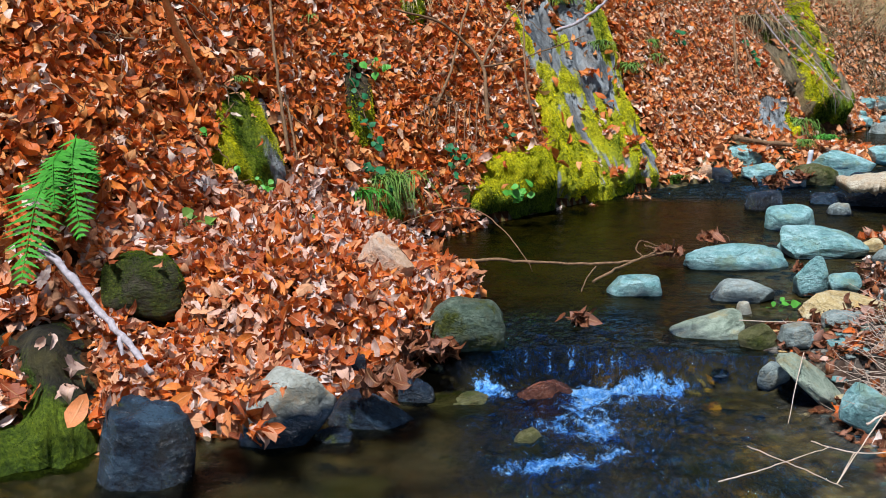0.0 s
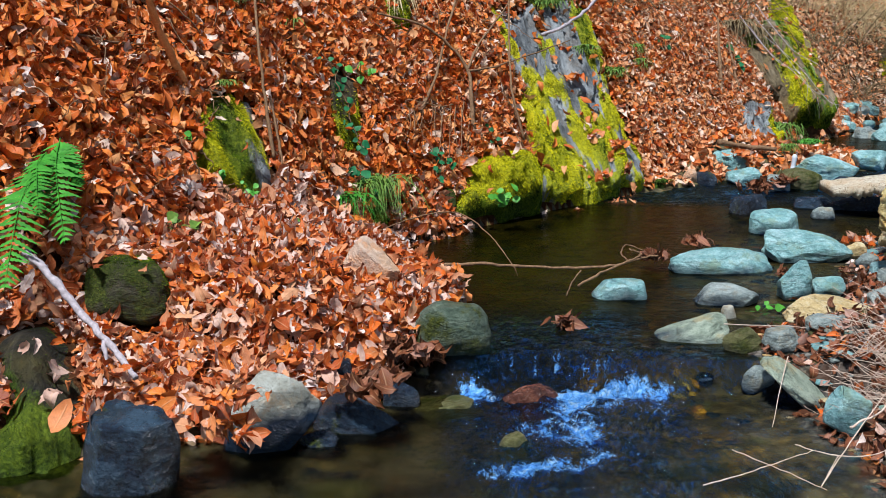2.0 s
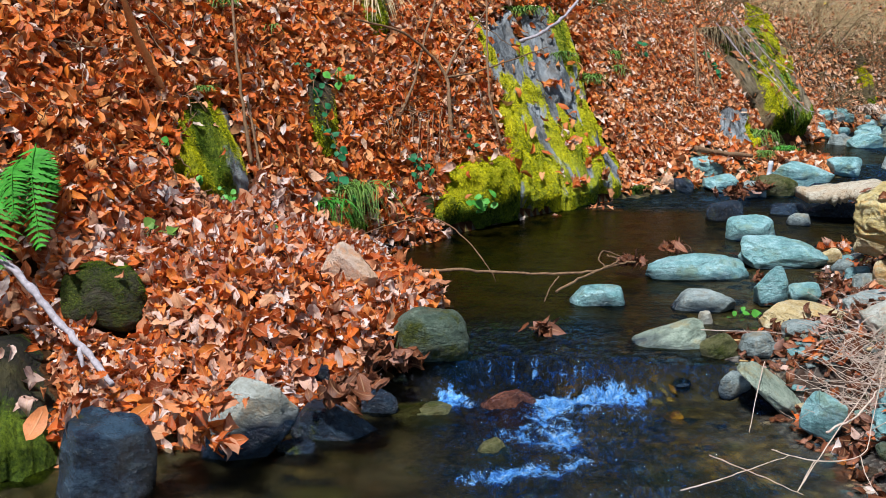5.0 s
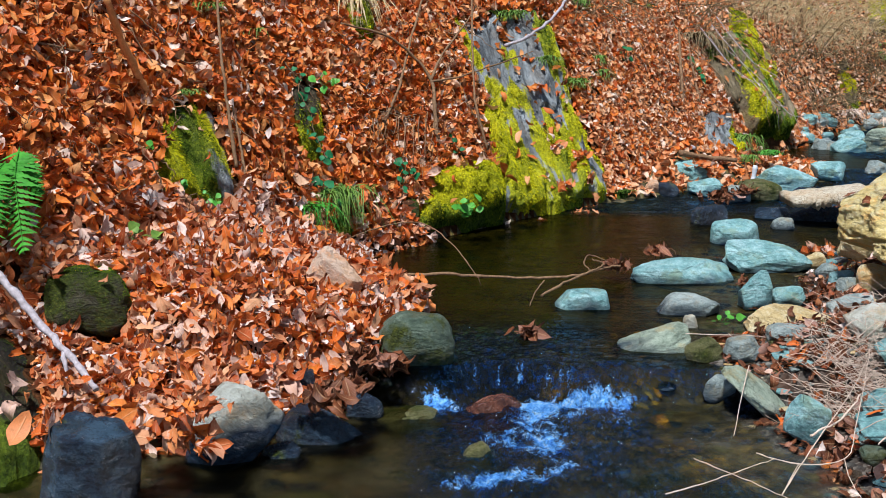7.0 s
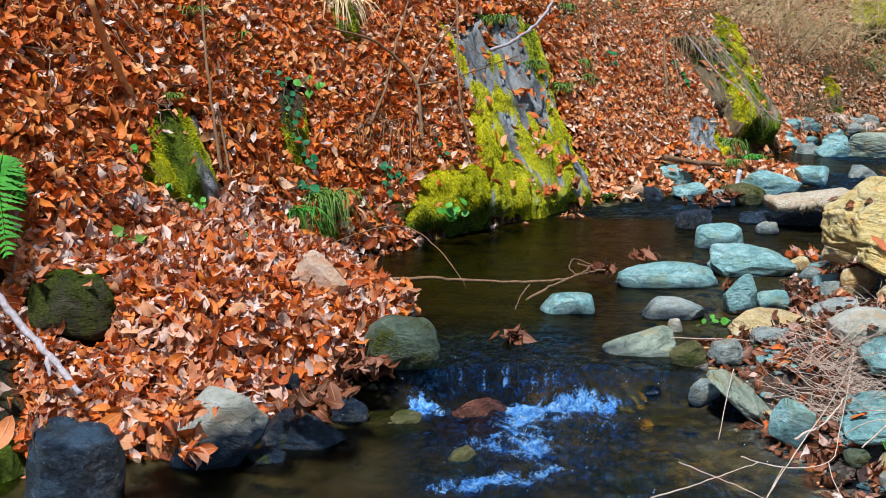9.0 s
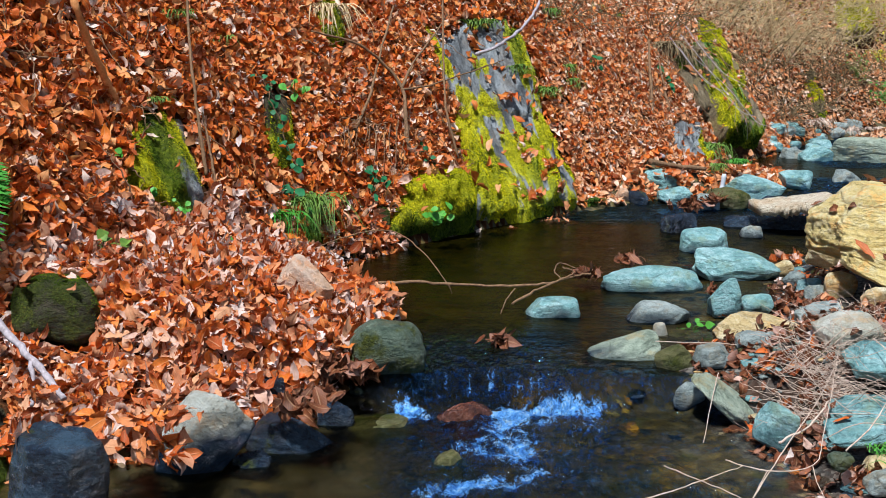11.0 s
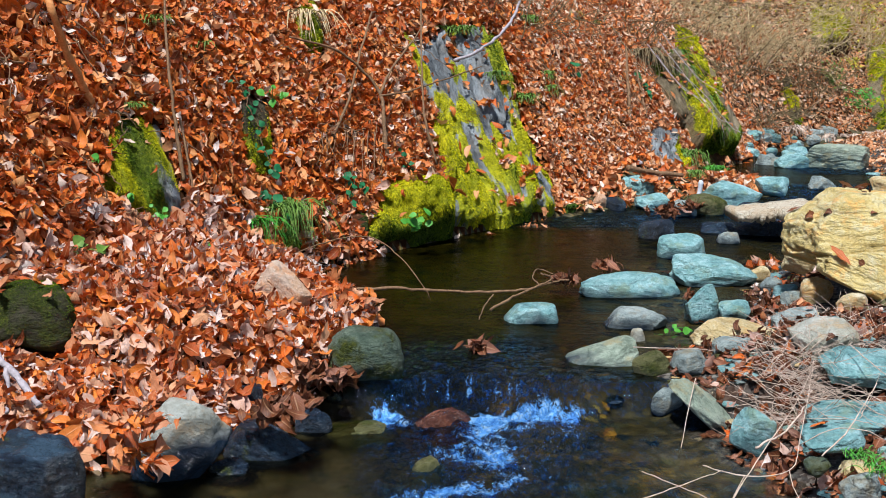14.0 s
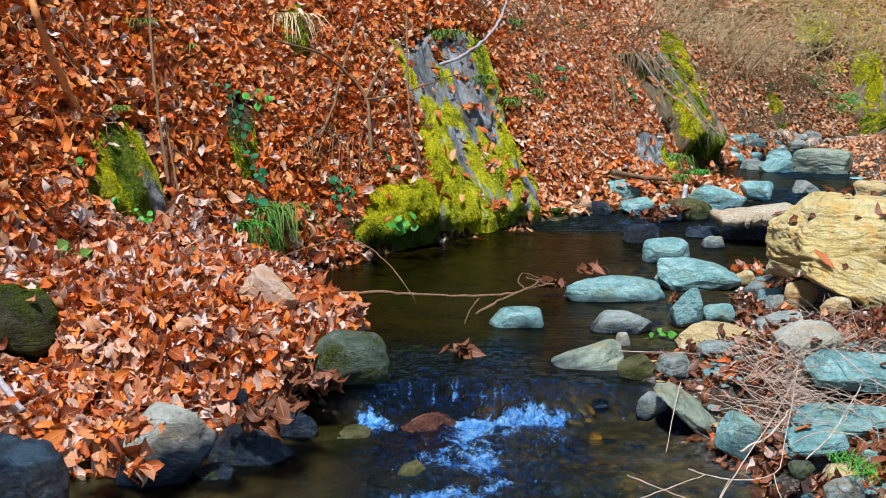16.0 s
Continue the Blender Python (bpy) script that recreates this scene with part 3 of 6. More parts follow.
    return tagged(ob, label, name.replace("_", " "), "twigs and branches on the bank")


# ---------------------------------------------------------------- rock outcrops of the bank
def outcrop_material(name, dark, mid, light):
    k = Mat(name, 0.8, 0.3)
    sep = k.node("ShaderNodeSeparateXYZ")
    k.link(k.co, sep.inputs[0])
    across = k.math("ADD", k.math("MULTIPLY", sep.outputs[0], 0.9), k.math("MULTIPLY", sep.outputs[2], 0.5))
    down = k.math("SUBTRACT", k.math("MULTIPLY", sep.outputs[0], 0.5), k.math("MULTIPLY", sep.outputs[2], 0.9))
    comb = k.node("ShaderNodeCombineXYZ")
    k.link(k.math("MULTIPLY", across, 9.0), comb.inputs[0])
    k.link(k.math("MULTIPLY", down, 1.6), comb.inputs[1])
    k.link(sep.outputs[1], comb.inputs[2])
    sn = k.node("ShaderNodeTexNoise", Scale=1.6, Detail=8.0, Roughness=0.68, Distortion=0.5)
    k.link(comb.outputs[0], sn.inputs["Vector"])
    strata = sn.outputs["Fac"]
    fine = k.noise(45, 6, 0.7)
    c = k.ramp(strata, (0.36, dark), (0.5, mid), (0.66, light))
    c = k.mix(k.ramp(fine, (0.4, 0.0), (0.75, 0.5)), c, light)
    c = k.mix(k.ramp(k.noise(5, 4, 0.6), (0.5, 0.0), (0.7, 0.5)), c, (0.2, 0.17, 0.05))
    at = k.node("ShaderNodeAttribute")
    at.attribute_name = "moss"
    mk = k.ramp(k.math("ADD", k.math("ADD", k.math("MULTIPLY", k.noise(14, 6, 0.75), 0.5), k.math("MULTIPLY", strata, 0.8)), k.math("SUBTRACT", at.outputs["Fac"], 1.18)), (0.0, 0.0), (0.12, 1.0))
    # blends the moss from yellow-green to dark green
    dk = k.node("ShaderNodeAttribute")
    dk.attribute_name = "deep_green"
    tone = k.math("ADD", k.math("MULTIPLY", k.noise(60, 5, 0.75), 0.6), k.math("MULTIPLY", k.noise(6, 3, 0.6), 0.4))
    g1 = k.ramp(tone, (0.34, (0.05, 0.065, 0.003)), (0.46, (0.36, 0.38, 0.006)), (0.62, (0.84, 0.78, 0.02)))
    g2 = k.ramp(tone, (0.34, (0.008, 0.022, 0.003)), (0.48, (0.06, 0.12, 0.008)), (0.66, (0.2, 0.3, 0.015)))
    c = k.mix(mk, c, k.mix(dk.outputs["Fac"], g1, g2))
    k.color(c)
    k.bump(k.math("ADD", k.math("MULTIPLY", strata, 1.2), k.math("MULTIPLY", fine, 0.5)), 0.09, 1.0)
    return k.m


slate_outcrop = outcrop_material("slate_outcrop", (0.025, 0.028, 0.025), (0.23, 0.26, 0.28), (0.55, 0.6, 0.66))
brown_outcrop = outcrop_material("brown_outcrop", (0.02, 0.016, 0.009), (0.075, 0.058, 0.03), (0.2, 0.16, 0.1))
dark_outcrop = outcrop_material("dark_outcrop", (0.01, 0.01, 0.008), (0.03, 0.028, 0.02), (0.07, 0.065, 0.05))
MOSS_SPOTS = []


def outcrop(name, label, mat, corners, thick, moss_of, deep_green_of, seed, nu=70, nv=70, lean=(0.35, -0.75, 0.55), ribs=0.06, sharp=5.0, terraces=4.0, parent=None):
    """A rock face standing out of the slope: corners in plan (low left, low right, high right, high left)."""
    (ax, ay), (bx, by), (cx_, cy_), (dx, dy) = corners
    u, v = np.meshgrid(np.linspace(0, 1, nu), np.linspace(0, 1, nv))
    px = (1 - v) * ((1 - u) * ax + u * bx) + v * ((1 - u) * dx + u * cx_)
    py = (1 - v) * ((1 - u) * ay + u * by) + v * ((1 - u) * dy + u * cy_)
    z = land(px, py)[0]
    n = np.array(lean) / np.linalg.norm(lean)
    ed = (1 - np.abs(2 * u - 1) ** sharp) * (1 - np.abs(2 * v - 1) ** sharp)
    wob = np.array([noise.fractal(Vector((a * 2.2 + seed, b * 2.2, c * 2.2)), 0.9, 2.0, 5) for a, b, c in zip(px.ravel(), py.ravel(), z.ravel())]).reshape(u.shape)
    rib = np.array([noise.ridged_multi_fractal(Vector((a * 5 + b * 1.5 + seed, c * 1.3, seed)), 1.0, 2.0, 3, 1.0, 2.0) for a, b, c in zip(px.ravel(), py.ravel(), z.ravel())]).reshape(u.shape)
    edge_noise = np.array([noise.noise(Vector((a * 5 + seed, b * 5, c * 5))) for a, b, c in zip(px.ravel(), py.ravel(), z.ravel())]).reshape(u.shape)
    ed = np.clip(ed * 1.25 - 0.32 + 0.4 * edge_noise * (1 - ed * 0.5), 0, 1)
    q = (px * 0.9 + z * 0.75) * terraces + 0.9 * wob
    ledge = np.floor(q) + np.clip((q - np.floor(q)) * 3.5 - 2.5, 0, 1) - q
    mo = np.clip(moss_of(u, v), 0, 1)
    lump = np.array([noise.noise(Vector((a * 8 + seed, b * 8, c * 3.2))) + 0.5 * noise.noise(Vector((a * 19, b * 19 + seed, c * 9))) for a, b, c in zip(px.ravel(), py.ravel(), z.ravel())]).reshape(u.shape)
    chip = np.array([noise.voronoi(Vector((a * 4.5 + seed, b * 4.5, c * 3)))[0][0] for a, b, c in zip(px.ravel(), py.ravel(), z.ravel())]).reshape(u.shape)
    t = thick * ed * (0.8 + 0.5 * wob) + ribs * (rib - 1.0) * ed + 0.6 * ribs * ledge * ed + (0.07 * mo * lump + 0.09 * (1 - mo) * (chip - 0.4)) * ed * min(1.0, thick / 0.15) - 0.1 * (1 - ed) - 0.01
    edge_in = 0.06 * (1 - ed)
    pts = np.stack([px + n[0] * t, py + n[1] * t + edge_in, z + n[2] * t], -1).reshape(-1, 3)
    f = grid_faces(nu, nv)
    me = mesh_from(name, pts, f, [mat])
    da = np.clip(deep_green_of(u, v), 0, 1)
    for nm, val in (("moss", mo), ("deep_green", da)):
        at = me.attributes.new(nm, "FLOAT", "POINT")
        at.data.foreach_set("value", val.astype(np.float32).ravel())
    if parent:
        ob = part(name, me, parent, label)
    else:
        ob = tagged(new(name, me), label, "rock", "rock outcrops of the bank")
    add_solid(pts, f[::1])
    MOSS_SPOTS.append((ob, pts, mo.ravel(), da.ravel(), f))
    return ob


def face_material(name, dark, mid, light, stain):
    """Bedded rock whose streaks run along the ribs, with moss and leaf stain where they settle."""
    k = Mat(name, 0.7, 0.35)
    su, sv = k.node("ShaderNodeAttribute"), k.node("ShaderNodeAttribute")
    su.attribute_name, sv.attribute_name = "across", "along"

    def streak(a, b, scale, detail, off=0.0):
        comb = k.node("ShaderNodeCombineXYZ")
        k.link(k.math("MULTIPLY", su.outputs["Fac"], a), comb.inputs[0])
        k.link(k.math("MULTIPLY", sv.outputs["Fac"], b), comb.inputs[1])
        comb.inputs[2].default_value = off
        n = k.node("ShaderNodeTexNoise", Scale=scale, Detail=detail, Roughness=0.68, Distortion=0.5)
        k.link(comb.outputs[0], n.inputs["Vector"])
        return n.outputs["Fac"]

    wide, thin = streak(4.0, 1.8, 1.6, 7.0), streak(20.0, 3.0, 1.3, 6.0, 3.0)
    blotch, fine = k.noise(6, 5, 0.65), k.noise(48, 6, 0.72)
    c = k.ramp(k.math("ADD", k.math("MULTIPLY", wide, 0.78), k.math("MULTIPLY", thin, 0.22)), (0.36, dark), (0.5, mid), (0.62, light))
    c = k.mix(k.ramp(blotch, (0.5, 0.0), (0.64, 0.7)), c, stain)
    c = k.mix(k.ramp(fine, (0.46, 0.0), (0.74, 0.5)), c, light)
    c = k.mix(k.ramp(thin, (0.31, 0.8), (0.37, 0.0)), c, (dark[0] * 0.5, dark[1] * 0.5, dark[2] * 0.5))
    # amount of moss, and how far it turns to dark green
    at, dk = k.node("ShaderNodeAttribute"), k.node("ShaderNodeAttribute")
    at.attribute_name, dk.attribute_name = "moss", "deep_green"
    mk = k.ramp(k.math("ADD", k.math("ADD", k.math("MULTIPLY", fine, 0.35), k.math("MULTIPLY", thin, 0.35)), k.math("SUBTRACT", at.outputs["Fac"], 0.72)), (0.0, 0.0), (0.1, 1.0))
    tone = k.math("ADD", k.math("MULTIPLY", k.noise(70, 5, 0.75), 0.5), k.math("MULTIPLY", k.noise(7, 4, 0.65), 0.5))
    g1 = k.ramp(tone, (0.36, (0.07, 0.075, 0.004)), (0.47, (0.36, 0.36, 0.008)), (0.62, (0.74, 0.66, 0.018)))
    g2 = k.ramp(tone, (0.36, (0.012, 0.03, 0.003)), (0.48, (0.09, 0.16, 0.008)), (0.66, (0.28, 0.38, 0.015)))
    c = k.mix(mk, c, k.mix(dk.outputs["Fac"], g1, g2))
    k.color(c)
    k.bump(k.math("ADD", k.math("ADD", k.math("MULTIPLY", wide, 0.8), k.math("MULTIPLY", thin, 0.35)), k.math("MULTIPLY", fine, 0.45)), 0.05, 1.0)
    return k.m


slate_face_rock = face_material("slate_face", (0.05, 0.055, 0.06), (0.2, 0.225, 0.24), (0.42, 0.47, 0.5), (0.2, 0.17, 0.14))
brown_face_rock = face_material("brown_face", (0.035, 0.026, 0.014), (0.15, 0.115, 0.065), (0.34, 0.28, 0.19), (0.2, 0.15, 0.05))


def rock_face(name, label, mat, corners, thick, patches, plates, seed, nu, nv, lean=(0.35, -0.75, 0.55), ribs=0.1, parent=None):
    """A face of bedded plates that lean along the slope: corners in plan (low left, low right, high right, high left);
    patches of moss: across, along, two radii, thickness, share of dark green."""
    (ax, ay), (bx, by), (cx_, cy_), (dx, dy) = corners
    u, v = np.meshgrid(np.linspace(0, 1, nu), np.linspace(0, 1, nv))
    px = (1 - v) * ((1 - u) * ax + u * bx) + v * ((1 - u) * dx + u * cx_)
    py = (1 - v) * ((1 - u) * ay + u * by) + v * ((1 - u) * dy + u * cy_)
    z = land(px, py)[0]
    n = np.array(lean) / np.linalg.norm(lean)
    su = u * math.hypot(bx - ax, by - ay)
    sv = v * math.hypot(math.hypot(dx - ax, dy - ay), z[-1, 0] - z[0, 0])

    def field(a, b, off, octaves=4):
        return np.array([noise.fractal(Vector((i * a + seed, j * b + off, off)), 0.9, 2.0, octaves) for i, j in zip(su.ravel(), sv.ravel())]).reshape(u.shape)

    wob, streaky, lump, frayed, ragged = field(2.4, 1.3, 1.0), field(10, 1.7, 5.0), field(9, 5, 9.0, 3), field(7, 5, 13.0, 3), field(2.6, 2.0, 21.0, 2)
    q = su * plates + 0.9 * wob
    plate, saw = np.floor(q), q - np.floor(q)
    h1 = np.mod(np.sin(plate * 12.99 + seed) * 437.5, 1.0)
    qv = sv * 2.3 + h1 * 7 + 0.5 * wob
    h2 = np.mod(np.sin(np.floor(qv) * 7.31 + plate * 3.17 + seed) * 291.3, 1.0)
    ed = (1 - np.abs(2 * u - 1) ** 6) * (1 - np.abs(2 * v - 1) ** 7)
    ed = np.clip(ed * 1.7 - 0.55 + (0.5 * frayed + 1.1 * ragged) * (1 - 0.7 * ed), 0, 1)
    mo, da, weight = np.zeros(u.shape), np.zeros(u.shape), np.full(u.shape, 1e-6)
    for u0, v0, ru, rv, amount, deep_green in patches:
        g = np.exp(-((u - u0) / ru) ** 2 - ((v - v0) / rv) ** 2)
        mo = np.maximum(mo, amount * g)
        da, weight = da + deep_green * g, weight + g
    mo = np.clip(mo + 0.42 * streaky * (mo > 0.08) + 0.15 * (saw < 0.2) * (mo > 0.2), 0, 1) * (ed > 0.05)
    da = np.clip(da / weight + 0.3 * wob, 0, 1)
    relief = ribs * (0.9 * (h1 - 0.5) + 0.7 * (h2 - 0.5) + 0.3 * (saw - 0.5)) * (1 - 0.45 * mo)
    t = ed * (thick * (0.85 + 0.4 * wob) * (1 - 0.75 * v) + relief * (1 - 0.45 * v) + 0.018 * streaky + 0.05 * mo * (0.5 + lump)) - 0.12 * (1 - ed)
    pts = np.stack([px + n[0] * t, py + n[1] * t + 0.05 * (1 - ed), z + n[2] * t], -1).reshape(-1, 3)
    f = grid_faces(nu, nv)
    me = mesh_from(name, pts, f, [mat])
    for nm, val in (("moss", mo), ("deep_green", da), ("across", su), ("along", sv)):
        at = me.attributes.new(nm, "FLOAT", "POINT")
        at.data.foreach_set("value", val.astype(np.float32).ravel())
    ob = part(name, me, parent, label) if parent else tagged(new(name, me), label, "rock", "rock outcrops of the bank")
    add_solid(pts, f)
    MOSS_SPOTS.append((ob, pts, mo.ravel(), da.ravel(), f))
    return ob


rock_face("rock_outcrop", "grey slate cliff with bright yellow-green moss above the pool", slate_face_rock,
          [(0.27, 6.80), (1.22, 7.63), (0.71, 8.96), (-0.08, 7.92)], 0.12,
          [(0.12, 0.32, 0.16, 0.16, 1.15, 0.0), (0.25, 0.19, 0.15, 0.16, 1.15, 0.1), (0.28, 0.05, 0.12, 0.1, 1.1, 0.5), (0.16, 0.46, 0.12, 0.08, 1.05, 0.0),
           (0.2, 0.57, 0.06, 0.08, 0.9, 0.0), (0.4, 0.55, 0.07, 0.09, 0.9, 0.1), (0.53, 0.32, 0.1, 0.14, 1.05, 0.3), (0.68, 0.3, 0.12, 0.12, 1.05, 0.25),
           (0.8, 0.42, 0.08, 0.1, 0.95, 0.1), (0.93, 0.3, 0.09, 0.18, 1.15, 0.35), (0.97, 0.12, 0.08, 0.16, 1.15, 0.5), (0.55, 0.05, 0.2, 0.08, 1.1, 0.7),
           (0.08, 0.82, 0.1, 0.12, 1.1, 0.1), (0.15, 0.7, 0.06, 0.07, 0.9, 0.2), (0.8, 0.74, 0.1, 0.14, 0.95, 0.5), (0.9, 0.6, 0.08, 0.1, 0.8, 0.3), (0.5, 0.9, 0.12, 0.06, 0.7, 0.4), (0.45, 0.72, 0.08, 0.06, 0.65, 0.5), (0.5, 0.15, 0.6, 0.2, 0.5, 0.4)],
          4.5, 3, 150, 200, ribs=0.1)
# moss of the mound is a darker green towards its foot
outcrop("moss_mound", "low rock mound thick with yellow-green moss at the water", slate_outcrop,
        [(-0.29, 6.09), (0.42, 6.86), (0.42, 7.37), (-0.21, 6.66)], 0.3, lambda u, v: 1.3 + 0 * u, lambda u, v: 1.25 - 3.0 * v + 0.3 * u, 9, 70, 60, sharp=3.0, ribs=0.03)
outcrop("rock_outcrop", "weathered grey rock with olive moss showing through the leaves", slate_outcrop,
        [(-1.28, 4.3), (-0.85, 5.1), (-1.12, 5.48), (-1.28, 5.22)], 0.09, lambda u, v: 1.2 - 2.6 * np.maximum(u - 0.6, 0) - 0.45 * v + 0.25 * np.sin(u * 11 + v * 9), lambda u, v: 0.55 + 0.3 * np.sin(u * 9 + v * 6), 14, 60, 70, lean=(0.25, -0.8, 0.45))
outcrop("rock_outcrop", "narrow tan rock with green moss on the bank", brown_outcrop,
        [(-0.83, 5.72), (-0.62, 6.04), (-0.71, 6.44), (-0.92, 6.18)], 0.11, lambda u, v: 1.1 - 1.0 * v, lambda u, v: 0.4 + 0 * u, 15, 40, 50)
outcrop("rock_outcrop", "small mossy rock ledge with hanging dry grass", brown_outcrop,
        [(-0.66, 6.73), (-0.45, 7.01), (-0.48, 7.49), (-0.7, 7.13)], 0.13, lambda u, v: 0.9 + 0 * u, lambda u, v: 0.5 + 0 * u, 16, 40, 50)
far_rock = rock_face("rock_outcrop", "dark brown leaning rock wall with moss beside the pool", brown_face_rock,
          [(2.44, 10.17), (2.74, 10.42), (2.45, 10.98), (2.17, 10.62)], 0.12, [(0.85, 0.4, 0.2, 0.4, 0.7, 0.3), (0.3, 0.8, 0.15, 0.15, 0.8, 0.9)], 4.0, 17, 60, 90, ribs=0.1)
rock_face("rock_rib", "mossy rib of the rock wall", brown_face_rock,
          [(2.54, 9.96), (3.12, 10.52), (2.94, 12.18), (2.46, 11.01)], 0.3, [(0.2, 0.3, 0.1, 0.3, 0.85, 0.3), (0.6, 0.35, 0.08, 0.25, 0.8, 0.5), (0.8, 0.7, 0.08, 0.3, 0.75, 0.5), (0.45, 0.75, 0.08, 0.2, 0.55, 0.5), (0.4, 0.05, 0.3, 0.08, 1.0, 0.95), (0.85, 0.06, 0.2, 0.07, 1.0, 0.95)],
          7.0, 27, 80, 110, ribs=0.16, parent=far_rock)
rock_face("rock_outcrop", "long mossy rock ridge running down the far slope", brown_face_rock,
          [(2.89, 10.80), (3.11, 11.20), (3.10, 12.94), (2.79, 12.27)], 0.18, [(0.5, 0.2, 0.4, 0.3, 0.9, 0.3), (0.5, 0.75, 0.4, 0.35, 0.95, 0.3)], 5.0, 53, 30, 100, ribs=0.1)
rock_face("rock_outcrop", "low grey slab at the foot of the bank", slate_face_rock,
          [(1.86, 8.54), (2.44, 9.79), (2.43, 10.20), (2.12, 9.94)], 0.2, [(0.85, 0.35, 0.12, 0.35, 1.0, 0.1)], 4.0, 18, 50, 60, ribs=0.06)
outcrop("rock_outcrop", "dark mossy rock wall at the stream's edge", dark_outcrop,
        [(-1.8, 2.55), (-1.06, 3.05), (-1.3, 3.8), (-1.95, 3.5)], 0.09, lambda u, v: 0.5 + 0.6 * (1 - v) ** 2 + 0.2 * np.sin(u * 9 + v * 7), lambda u, v: 0.95 + 0 * u, 19, 60, 60, ribs=0.1)
outcrop("rock_outcrop", "low mossy rock ridge running down the far slope", brown_outcrop,
        [(2.62, 10.3), (2.93, 10.7), (3.19, 13.11), (2.74, 12.14)], 0.22, lambda u, v: 1.1 + 0.3 * np.sin(v * 14), lambda u, v: 0.35 + 0.3 * np.sin(v * 9), 41, 24, 70, ribs=0.08, sharp=3.0)
outcrop("rock_outcrop", "mossy rock ridge among bushes on the far slope", brown_outcrop,
        [(4.24, 12.27), (4.56, 12.6), (4.66, 13.89), (4.25, 13.26)], 0.12, lambda u, v: 0.7 + 0.4 * np.sin(v * 14), lambda u, v: 0.35 + 0.3 * np.sin(v * 9), 42, 24, 60, ribs=0.08, sharp=3.0)
rock_face("rock_outcrop", "bright mossy crag on the far slope", brown_face_rock,
          [(5.19, 14.72), (5.99, 15.79), (6.52, 16.95), (5.76, 16.48)], 0.35, [(0.5, 0.5, 0.5, 0.5, 0.7, 0.2), (0.2, 0.8, 0.3, 0.2, 0.9, 0.0)], 3.0, 43, 40, 50, ribs=0.15)
rock_face("rock_outcrop", "mossy rock wall beside the sunny slope", brown_face_rock,
          [(5.69, 13.83), (5.47, 12.21), (7.36, 16.76), (6.49, 16.22)], 0.4, [(0.4, 0.7, 0.35, 0.25, 0.75, 0.2), (0.3, 0.2, 0.25, 0.25, 0.7, 0.5)], 2.5, 47, 50, 60, ribs=0.2)
outcrop("rock_outcrop", "dark mossy hump at the foot of the bank", brown_outcrop,
        [(-0.62, 5.3), (-0.47, 5.84), (-0.56, 6.14), (-0.71, 5.91)], 0.13, lambda u, v: 1.0 + 0 * u, lambda u, v: 0.75 + 0 * u, 44, 30, 50, ribs=0.05, sharp=3.0)
stone("boulder", "round boulder thickly covered in dark moss among the leaves", mossy_stone, (-1.235, 3.85, 0.25), (0.15, 0.13, 0.12), 0, 90, 0.25)

# ---------------------------------------------------------------- stones
stone("boulder", "dark wet slate boulder at the water's edge under the leaves", wet_stone, (-1.006, 3.016, -0.09), (0.135, 0.095, 0.24), 10, 21, 0.7)
stone("stone", "pale rounded river stone half buried in leaves", half_wet_stone, (-0.663, 3.326, -0.033), (0.127, 0.108, 0.186), 34, 12, 0.20)
stone("stone", "flat black wet stone at the water's edge", wet_stone, (-0.404, 3.507, -0.134), (0.154, 0.092, 0.121), 12, 13, 0.30)
stone("stone", "small dark blue wet stone under leaves", wet_stone, (-0.497, 3.746, -0.009), (0.044, 0.035, 0.054), 0, 14, 0.30)
stone("stone", "dark wet stone beside the cascade", wet_stone, (-0.287, 3.713, -0.101), (0.064, 0.051, 0.075), 0, 15, 0.30)
stone("stone", "rounded green-grey stone with algae in the stream", green_stone, (-0.125, 4.008, 0.040), (0.142, 0.114, 0.136), 4, 16, 0.10)
stone("stone", "tan flat stone leaning in the leaves", tan_stone, (-0.446, 4.314, 0.221), (0.116, 0.052, 0.096), 36, 17, 0.75)
stone("stone", "oval blue-grey stone in the pool", teal_stone, (0.557, 4.840, -0.01), (0.135, 0.113, 0.105), -18, 18, 0.6)
stone("stone_slab", "long flat teal stone slab in shallow water", teal_stone, (1.094, 5.340, -0.003), (0.243, 0.122, 0.098), 2, 19, 0.90)
stone("stone_slab", "long pale blue stone slab beside the water", teal_stone, (1.559, 5.563, 0.040), (0.225, 0.112, 0.077), 4, 20, 0.75)
stone("stone", "pointed teal stone in shallow water", teal_stone, (1.566, 6.249, 0.022), (0.136, 0.095, 0.097), 0, 21, 0.30)
stone("stone", "upright grey-blue block among flat stones", teal_stone, (1.288, 4.776, 0.045), (0.076, 0.053, 0.115), -4, 22, 0.60)
stone("stone", "small rounded teal stone", teal_stone, (1.455, 4.829, 0.024), (0.072, 0.058, 0.046), -5, 23, 0.30)
stone("stone", "flat grey stone in shallow water", grey_stone, (1.001, 4.717, -0.004), (0.136, 0.082, 0.071), 2, 24, 0.30)
stone("stone", "flat grey-green stone tilting into the stream", sage_stone, (0.74, 4.17, -0.012), (0.17, 0.09, 0.05), -20, 25, 0.4)
stone("stone", "flat yellowish stone on the gravel bar", yellow_stone, (1.342, 4.449, 0.024), (0.176, 0.088, 0.053), 3, 26, 0.40)
stone("stone", "small dark grey stone on the gravel", grey_stone, (1.054, 4.015, 0.027), (0.071, 0.057, 0.049), -10, 27, 0.40)
